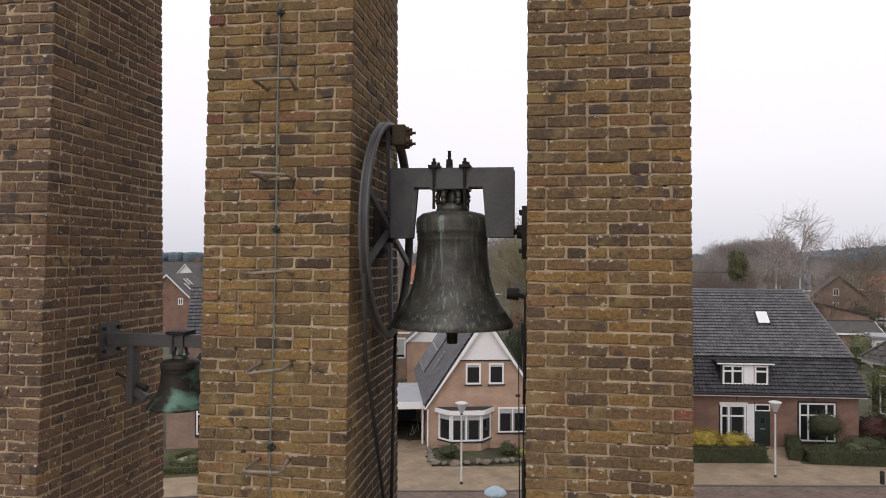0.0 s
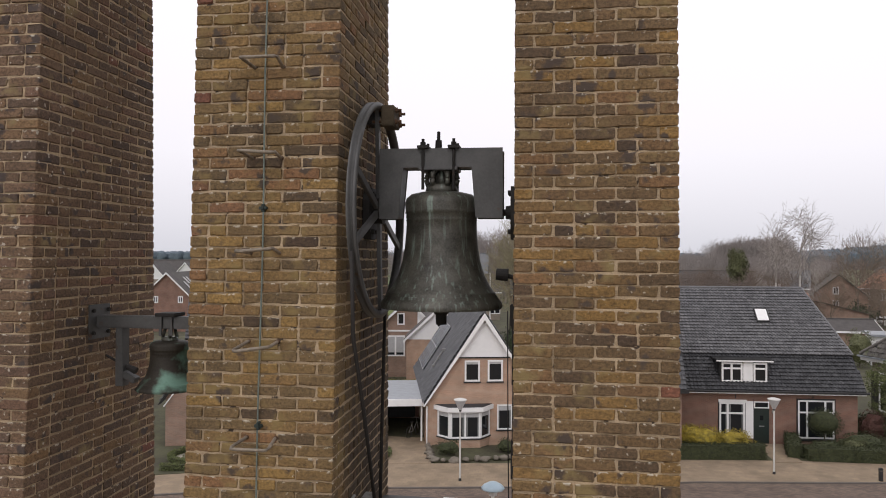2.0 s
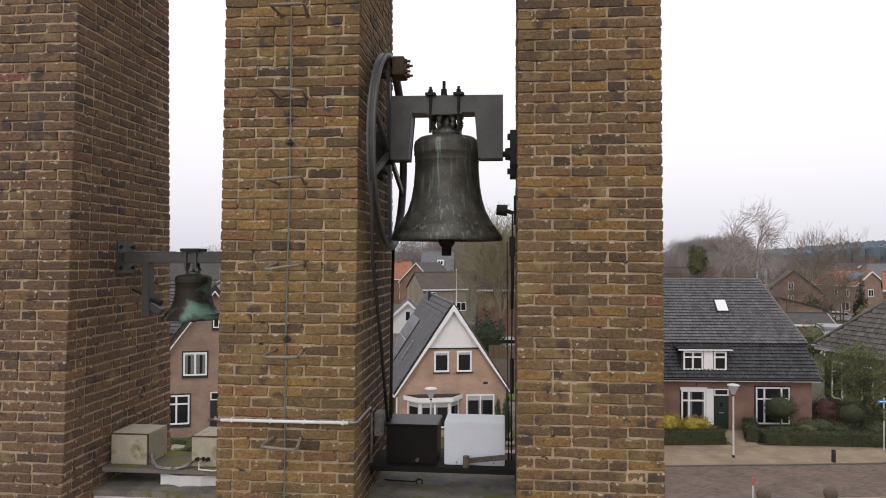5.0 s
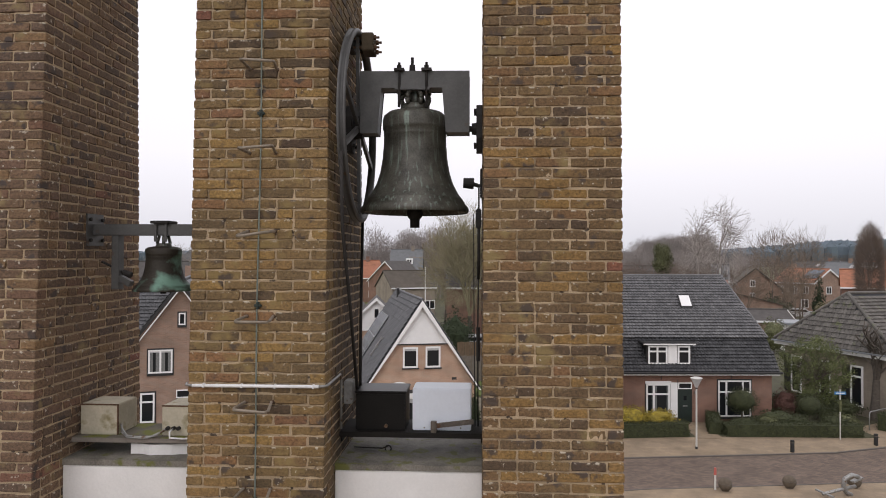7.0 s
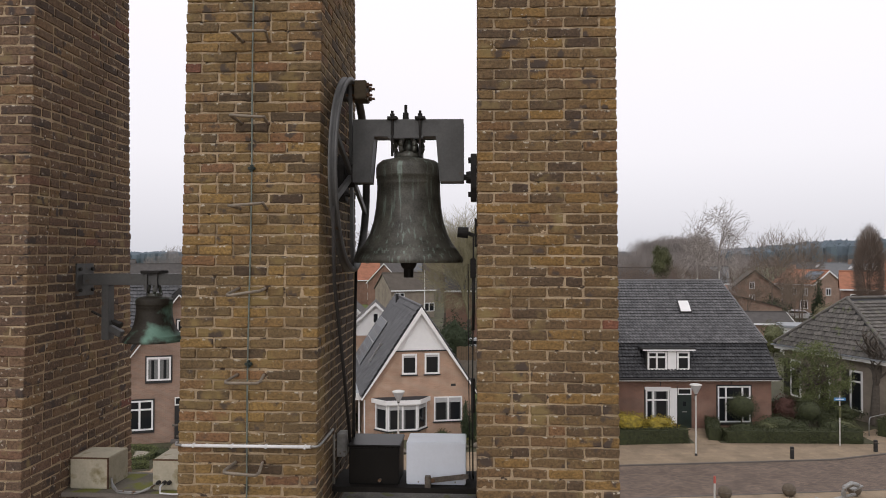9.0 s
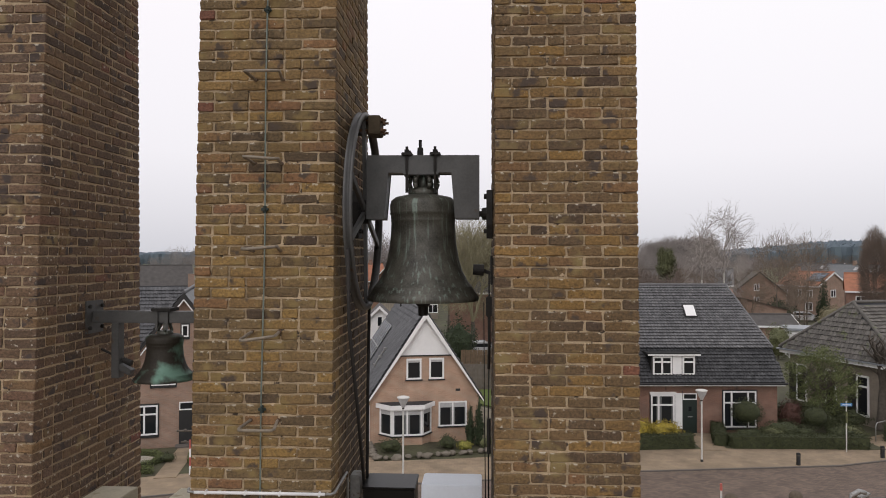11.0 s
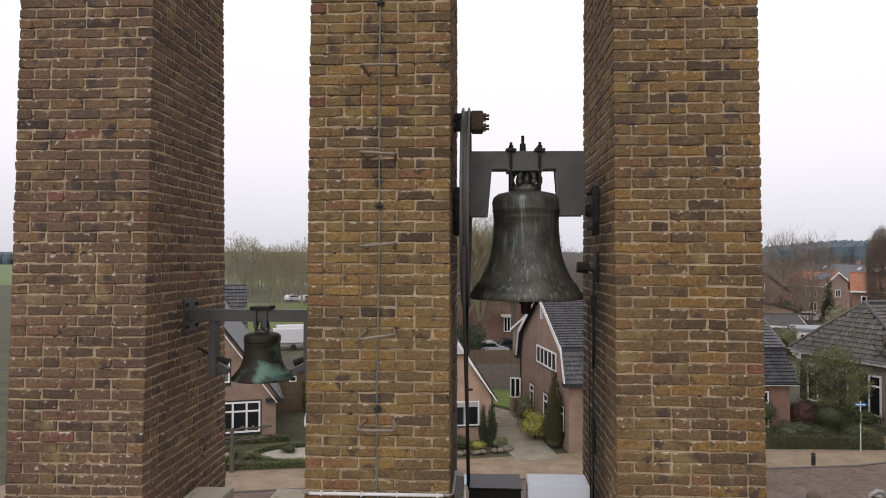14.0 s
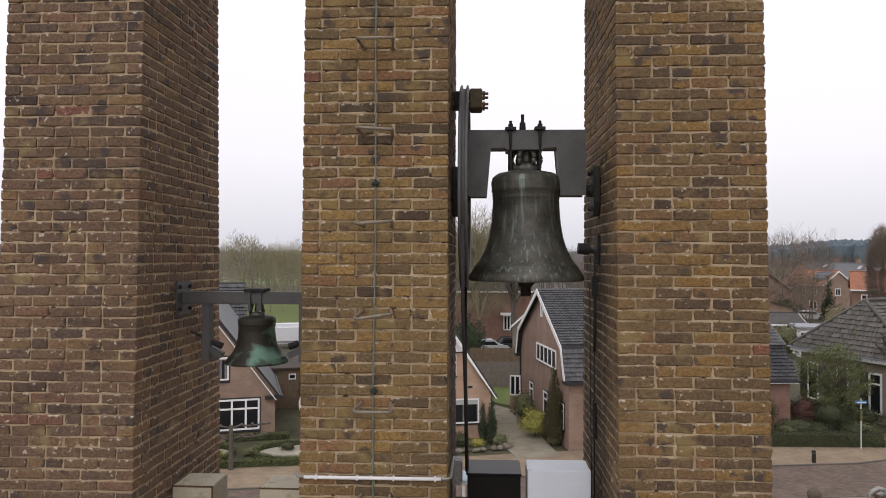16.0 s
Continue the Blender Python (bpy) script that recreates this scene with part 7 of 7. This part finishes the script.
for k, (x_, y_, h_) in enumerate(((41.6, 101.5, 14.6), (50.5, 112, 15.0), (41, 93, 8), (36.5, 97, 8), (46.5, 104, 9))):
    bare_tree("bare_tree", x_, y_, h_, 90 + k, M_BARK, M_TWIG, "fine-twigged bare tree among the houses", levels=4, spread=0.8, trunk=0.38, r=0.09, fork=2, fuzz=2600, width=0.2)
pop = bare_tree("poplar", 47.1, 86.8, 14.4, 96, M_BARK, M_TWIG_RED, "narrow reddish bare poplar", levels=1, spread=0.08, trunk=0.25, r=0.16, fuzz=9000, width=0.105)
shrub("evergreen_tree", 27.4, 105.9, 1.3, 1.3, 5.0, 97, "round-topped dark green conifer above the roofs", M_LEAF, 7.2, 2600, 0.24, category="tree", lump=0.55)
cone_tree("conifer", 56.5, 119.5, 1.3, 8.0, 98, "slim dark conifer between the houses", n=1400, size=0.3)
shrub("shrub", 31.0, 75.2, 1.5, 1.5, 3.7, 99, "dark evergreen shrub beside the garden room", M_LEAF, 0, 1600, 0.16)
for k, (x_, y_) in enumerate(((44, 90), (47.5, 96), (50, 103))):
    shrub("bare_shrub", x_, y_, 2.2, 1.8, 3.6, 100 + k, "loose olive-brown bare shrub", M_TWIG_OLIVE, 0, 1500, 0.22)
shrub("shrub", 43.2, 104.5, 2.6, 1.5, 4.6, 104, "dark evergreen hedge before the brown gable", M_CONIFER, 0, 1800, 0.25)
bare_tree("bare_tree", 2.7, 78, 11.5, 105, M_BARK, M_BARK, "bare tree with a thick grey trunk and limbs", levels=3, spread=0.9, trunk=0.38, r=0.36)
hedge("hedge", -13.2, 47.6, 8, 4.6, 1.0, 2.0, 106, "yellow-green hedge behind the carport", M_VARIEG, density=160)
shrub("round_shrub", -9.9, 46.9, 0.7, 0.7, 2.3, 107, "dark round evergreen behind the carport", M_HEDGE, 0.2, 1100, 0.11, lump=0.06)


def wood_band(name, x0, x1, y0, y1, count, hmin, hmax, material, label, seed, twigs=70, wide=3.2):
    """A far belt of bare trees in one mesh: trunks, a few limbs, and round crowns of fine twigs."""
    rng = random.Random(seed)
    v, f = [], []
    for _ in range(count):
        x, y, h = rng.uniform(x0, x1), rng.uniform(y0, y1), rng.uniform(hmin, hmax)
        foot = Vector((x, y, -0.05))
        fork = Vector((x + rng.uniform(-0.03, 0.03) * h, y, h * rng.uniform(0.28, 0.4)))
        limb(v, f, foot, fork, h * 0.017, h * 0.012, 4)
        w = wide * rng.uniform(0.8, 1.3) * h / 14
        mid, tall = h * 0.62, h * 0.38
        for _ in range(7):
            a, e = rng.uniform(0, math.tau), rng.uniform(0.3, 1.0)
            tip = Vector((x + w * 0.8 * math.cos(a) * (1.15 - e), y + w * 0.8 * math.sin(a) * (1.15 - e), mid + tall * (e * 1.1 - 0.25)))
            limb(v, f, fork, tip, h * 0.006, h * 0.0015, 3)
        sd = rng.uniform(0, 90)
        for _ in range(int(twigs * 6)):
            u = Vector((rng.gauss(0, 1), rng.gauss(0, 1), rng.gauss(0, 1) + 0.25)).normalized()
            lump = 1 + 0.28 * noise.noise(u * 2.1 + Vector((sd, 0, 0)))
            p = Vector((x, y, mid)) + Vector((u.x * w, u.y * w, u.z * tall)) * lump * rng.uniform(0.2, 1.0) ** 0.5
            d = (u * 0.8 + Vector((rng.uniform(-0.6, 0.6), rng.uniform(-0.6, 0.6), rng.uniform(-0.1, 0.9)))).normalized()
            l = h * rng.uniform(0.035, 0.075)
            q = Vector((d.z, 0.2, -d.x)).normalized() * h * 0.0021
            k = len(v)
            v += [p + q, p - q, p + d * l]
            f.append((k, k + 1, k + 2))
    return tagged(raw(name, v, f, material), label, "trees", kind="stuff")


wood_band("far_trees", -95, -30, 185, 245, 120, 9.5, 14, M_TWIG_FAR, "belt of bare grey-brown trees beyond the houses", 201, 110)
wood_band("far_trees", -64, -31, 126, 160, 8, 11, 14.5, M_TWIG_OLIVE, "olive-brown bare trees round a green", 202, 330, 5.2)
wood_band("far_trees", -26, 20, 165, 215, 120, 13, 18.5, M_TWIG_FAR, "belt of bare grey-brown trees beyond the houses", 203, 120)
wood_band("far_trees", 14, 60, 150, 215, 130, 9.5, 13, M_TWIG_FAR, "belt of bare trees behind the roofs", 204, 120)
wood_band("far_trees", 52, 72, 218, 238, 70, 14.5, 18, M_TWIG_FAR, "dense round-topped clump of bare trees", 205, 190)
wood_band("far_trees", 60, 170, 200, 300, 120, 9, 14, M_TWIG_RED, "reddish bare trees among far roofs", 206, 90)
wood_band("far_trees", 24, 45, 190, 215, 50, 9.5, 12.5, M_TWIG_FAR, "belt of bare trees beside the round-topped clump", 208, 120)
wood_band("near_scrub", 16, 38, 104, 140, 34, 6.5, 9.6, M_TWIG_RED, "red-brown bare scrub behind the roofs", 209, 130)
wood_band("near_scrub", 38, 52, 108, 124, 9, 7, 9.5, M_TWIG_RED, "red-brown bare scrub between the houses", 210, 120)
wood_band("near_scrub", 24, 60, 128, 150, 15, 6, 9, M_TWIG_RED, "reddish bare scrub between the houses", 207, 150)
# lawns and fields
for nm, q, mt, lb in (("green", [(-62, 96), (-20, 100), (-18, 160), (-90, 160)], M_LAWN, "park lawn among bare trees"),
                      ("field", [(-700, 260), (-60, 260), (-160, 1500), (-1500, 1500)], M_FIELD, "broad green field to the horizon"),
                      ("field", [(120, 320), (700, 320), (1500, 1500), (300, 1500)], M_FIELD, "broad green field before far woods")):
    tagged(part(nm, slab([(a, b, -0.03) for a, b in q], 0.02), mt), lb, kind="structure")
# far woods on the horizon: a low ridge of many crowns
rw = random.Random(301)
wv, wf = [], []
for _ in range(5200):
    x = rw.uniform(-1500, 1600)
    y = 1050 + rw.uniform(-60, 160) - (180 if x > 300 else 0)
    h = rw.uniform(0.84, 1.0) * (20 + 16 * min(1, max(0, (x - 300) / 170)))
    r = rw.uniform(4.5, 8)
    k = len(wv)
    for lv, (rr, zz) in enumerate(((0.8, -0.05), (1.0, h * 0.5), (0.8, h * 0.86))):
        for i in range(6):
            a = 2 * math.pi * (i + rw.uniform(-0.2, 0.2)) / 6
            wv.append(Vector((x + r * rr * math.cos(a), y + r * rr * math.sin(a), zz * rw.uniform(0.92, 1.05))))
    wv.append(Vector((x, y, h)))
    for lv in range(2):
        for i in range(6):
            j = (i + 1) % 6
            wf.append((k + lv * 6 + i, k + lv * 6 + j, k + lv * 6 + 6 + j, k + lv * 6 + 6 + i))
    for i in range(6):
        wf.append((k + 12 + i, k + 12 + (i + 1) % 6, k + 18))
tagged(raw("far_woods", wv, wf, M_WOODS), "woods along the horizon in a hazed blue-grey", "woods", kind="stuff")


# ---- street furniture ----
def cone_lamp(x, y, h, label):
    t = thing("street_lamp", x, y, 0, label, "street lamp", group="street lamps")
    part("post", R((0, 0, -0.02), (0, 0, h - 0.55), 0.05, 0.042, 12), M_POST, t)
    part("foot", R((0, 0, -0.02), (0, 0, 0.12), 0.075, 0.065, 12), M_BLACK, t)
    part("collar", R((0, 0, h - 0.62), (0, 0, h - 0.55), 0.055, 0.06, 12), M_BLACK, t)
    part("shade", R((0, 0, h - 0.55), (0, 0, h - 0.08), 0.07, 0.29, 20), M_CURTAIN, t, "translucent conical lamp glass")
    part("cap", lathe([(0.31, h - 0.08), (0.30, h - 0.05), (0.18, h - 0.01), (0.01, h)], 20), M_POST, t)


cone_lamp(11.31, 36.95, 3.75, "pale street lamp with a conical head on the footway")
cone_lamp(-3.89, 33.45, 3.9, "pale street lamp with a conical head on the footway")
bl = thing("street_lamp", -1.36, 20.0, 0, "street lamp with a pale blue domed hood", "street lamp")
part("post", R((0, 0, -0.02), (0, 0, 3.95), 0.06, 0.045, 12), M_POST, bl)
part("hood", lathe([(0.05, 4.28), (0.12, 4.26), (0.28, 4.17), (0.33, 4.10), (0.32, 4.07), (0.12, 4.05), (0.05, 4.04)], 28), M_LAMPBLUE, bl, smooth=True)
part("glass", R((0, 0, 3.90), (0, 0, 4.05), 0.11, 0.15, 16), M_CURTAIN, bl)
for k, (x_, y_) in enumerate(((16.05, 36.6), (21.1, 38.2))):
    t = thing("bollard", x_, y_, 0, "dark square wooden bollard on the footway", "bollard", group="bollards")
    part("post", B(-0.08, 0.08, -0.08, 0.08, -0.02, 0.62, 0.015), M_BLACK, t)
    part("band", B(-0.083, 0.083, -0.083, 0.083, 0.47, 0.52), M_KERB, t)
for k, (x_, y_) in enumerate(((10.51, 30.35), (13.42, 30.85), (16.3, 31.1))):
    bm = bmesh.new()
    bmesh.ops.create_uvsphere(bm, u_segments=28, v_segments=16, radius=0.285)
    t = thing("concrete_ball", x_, y_, 0, "brown weathered concrete ball edging the square", "ball bollard", group="ball bollards")
    part("ball", shift(bm, 0, 0, 0.26), M_BALL, t, smooth=True)
    tube("seam", [(0.287 * math.cos(a * math.tau / 28), 0.287 * math.sin(a * math.tau / 28), 0.30) for a in range(29)], 0.010, M_KERB, t, res=0)
    part("base", R((0, 0, -0.03), (0, 0, 0.03), 0.16, 0.14, 16), M_BALL, t)
hy = thing("hydrant_post", 10.12, 30.45, 0, "slim marker post with a red top", "post")
part("post", R((0, 0, -0.03), (0, 0, 0.62), 0.045, seg=10), M_POST, hy)
part("cap", R((0, 0, 0.62), (0, 0, 0.92), 0.06, 0.05, 10), M_RED, hy)
sg = thing("street_sign", 19.8, 39.3, 0, "blue street name plate on a slim post", "sign")
part("post", R((0, 0, -0.02), (0, 0, 2.75), 0.032, seg=10), M_POST, sg)
pn = part("plate", B(-0.31, 0.31, -0.03, -0.005, 2.48, 2.64, 0.004), M_SIGN, sg)
part("lettering_bar", B(-0.23, 0.23, -0.036, -0.0305, 2.54, 2.58), M_WHITE, pn)
part("plate", B(-0.06, 0.06, -0.05, -0.033, 1.55, 2.2, 0.004), M_LEAF, sg)
rl = thing("hoop_rail", 22.6, 41.6, 0, "bent grey tubular rail beside the side street", "rail", rz=35)
tube("hoop", [(0, 0, -0.05), (0, 0, 0.85), (0.06, 0, 1.0), (0.2, 0, 1.06), (1.9, 0, 1.06), (2.04, 0, 1.0), (2.1, 0, 0.85), (2.1, 0, -0.05)], 0.03, M_GALV, rl)
an = thing("anchor_monument", 15.35, 30.0, 0, "old grey ship's anchor set up on the square", "anchor", rz=15)
tube("shank", [(-1.1, 0, 0.12), (0.5, 0, 0.35)], 0.07, M_GALV, an)
tube("arm", [(0.55, -0.1, 0.75), (0.25, -0.08, 0.85), (-0.02, 0, 0.68), (-0.08, 0, 0.4), (0.05, 0, 0.12), (0.3, 0, -0.02)], 0.10, M_GALV, an)
part("fluke", box(bmesh.new(), 0.5, 1.0, -0.12, 0.12, 0.35, 0.42, 0.01, pose(0, 0, 0, 0, -20, 0)), M_GALV, an)
part("stock", R((-1.0, -0.5, 0.14), (-1.0, 0.5, 0.14), 0.05, 0.05), M_GALV, an)


bike = thing("bicycle", -7.6, 41.3, 0, "dark bicycle leaning in the open carport", "bicycle", rz=70)
for wx in (-0.53, 0.53):
    pts_ = [(wx + 0.33 * math.cos(a * math.pi / 12), 0, 0.34 + 0.33 * math.sin(a * math.pi / 12)) for a in range(25)]
    tube("wheel", pts_, 0.022, M_BLACK, bike, res=1)
for a_, b_, nm_ in (((-0.53, 0, 0.34), (-0.1, 0, 0.3), "chainstay"), ((-0.1, 0, 0.3), (-0.22, 0, 0.85), "seat_tube"), ((-0.1, 0, 0.3), (0.36, 0, 0.8), "down_tube"), ((-0.53, 0, 0.34), (-0.2, 0, 0.75), "seat_stay"), ((0.53, 0, 0.34), (0.34, 0, 0.98), "fork")):
    part(nm_, R(a_, b_, 0.018), M_GALV, bike)
part("saddle", B(-0.36, -0.1, -0.07, 0.07, 0.85, 0.92, 0.02), M_BLACK, bike)
tube("handlebar", [(0.22, -0.28, 1.02), (0.34, -0.12, 1.05), (0.35, 0.12, 1.05), (0.22, 0.28, 1.02)], 0.015, M_GALV, bike)


# ---- parked cars ----
def car(x, y, rz, paint, label, h=1.45, van=False):
    t = thing("parked_car", x, y, 0, label, "car", rz=rz)
    top = 1.95 if van else h
    prof = [(-2.1, 0.3), (2.1, 0.3), (2.15, 0.7), (1.9, 0.9), (1.1, 0.98 if not van else 1.15), (0.55, top), (-1.7, top), (-2.1, 1.0)]
    bm = prism(prof, 1.7)
    shift(bm, 0, -0.85, 0)
    bmesh.ops.bevel(bm, geom=bm.edges[:], offset=0.08, segments=2, affect="EDGES")
    part("body", bm, paint, t, smooth=False)
    gl = prism([(1.0, 1.02 if not van else 1.18), (0.52, top - 0.10), (-1.6, top - 0.10), (-1.9, 1.05)], 1.72)
    part("glazing", shift(gl, 0, -0.86, 0), M_GLASS, t)
    part("windscreen", slab([(1.08, -0.7, 1.03), (1.08, 0.7, 1.03), (0.60, 0.65, top - 0.06), (0.60, -0.65, top - 0.06)], 0.02), M_GLASS, t)
    for sx in (-1.35, 1.35):
        for sy in (-0.87, 0.69):
            wl = part("wheel", R((sx, sy, 0.31), (sx, sy + 0.18, 0.31), 0.31, seg=20), M_BLACK, t)
            part("rim", R((sx, sy - 0.004, 0.31), (sx, sy + 0.184, 0.31), 0.19, seg=16), M_GALV, wl)
    return t


car(-0.1, 76.0, 12, M_TARP, "parked car under a crumpled silver cover", 1.5)
car(3.2, 78.2, 12, M_CARDARK, "dark parked car beside the covered one", 1.5)
car(51.8, 123, -25, M_CARWHITE, "white parked van between the houses", van=True)
car(54.6, 121.5, -20, M_CARWHITE, "white parked car between the houses")
car(-42.5, 167.5, 60, M_CARWHITE, "white parked car beside the park lawn")
car(-46.5, 169, 60, M_CARWHITE, "white parked car beside the park lawn")


# ---- the bricks of the pillars' fronts ----
brick_mesh = {}
_rng = random.Random(5)
for body, single, clay in tower:
    for x, y, z, w, d, sway in single[:300]:
        key = (round(w, 2), round(d, 2), _rng.randrange(10), clay.name)
        if key not in brick_mesh:
            vs, fs = brick_shape(key[0], key[1], 0.0548, _rng)
            me = bpy.data.meshes.new("brick")
            me.from_pydata(vs, [], fs)
            me.materials.append(clay)
            brick_mesh[key] = me
        ob = new("brick", brick_mesh[key])
        ob.parent = body
        ob.matrix_basis = pose(x, y, z, 0, sway[3], sway[2] * 0.5) @ Matrix.Diagonal((w / key[0], d / key[1], 1, 1))
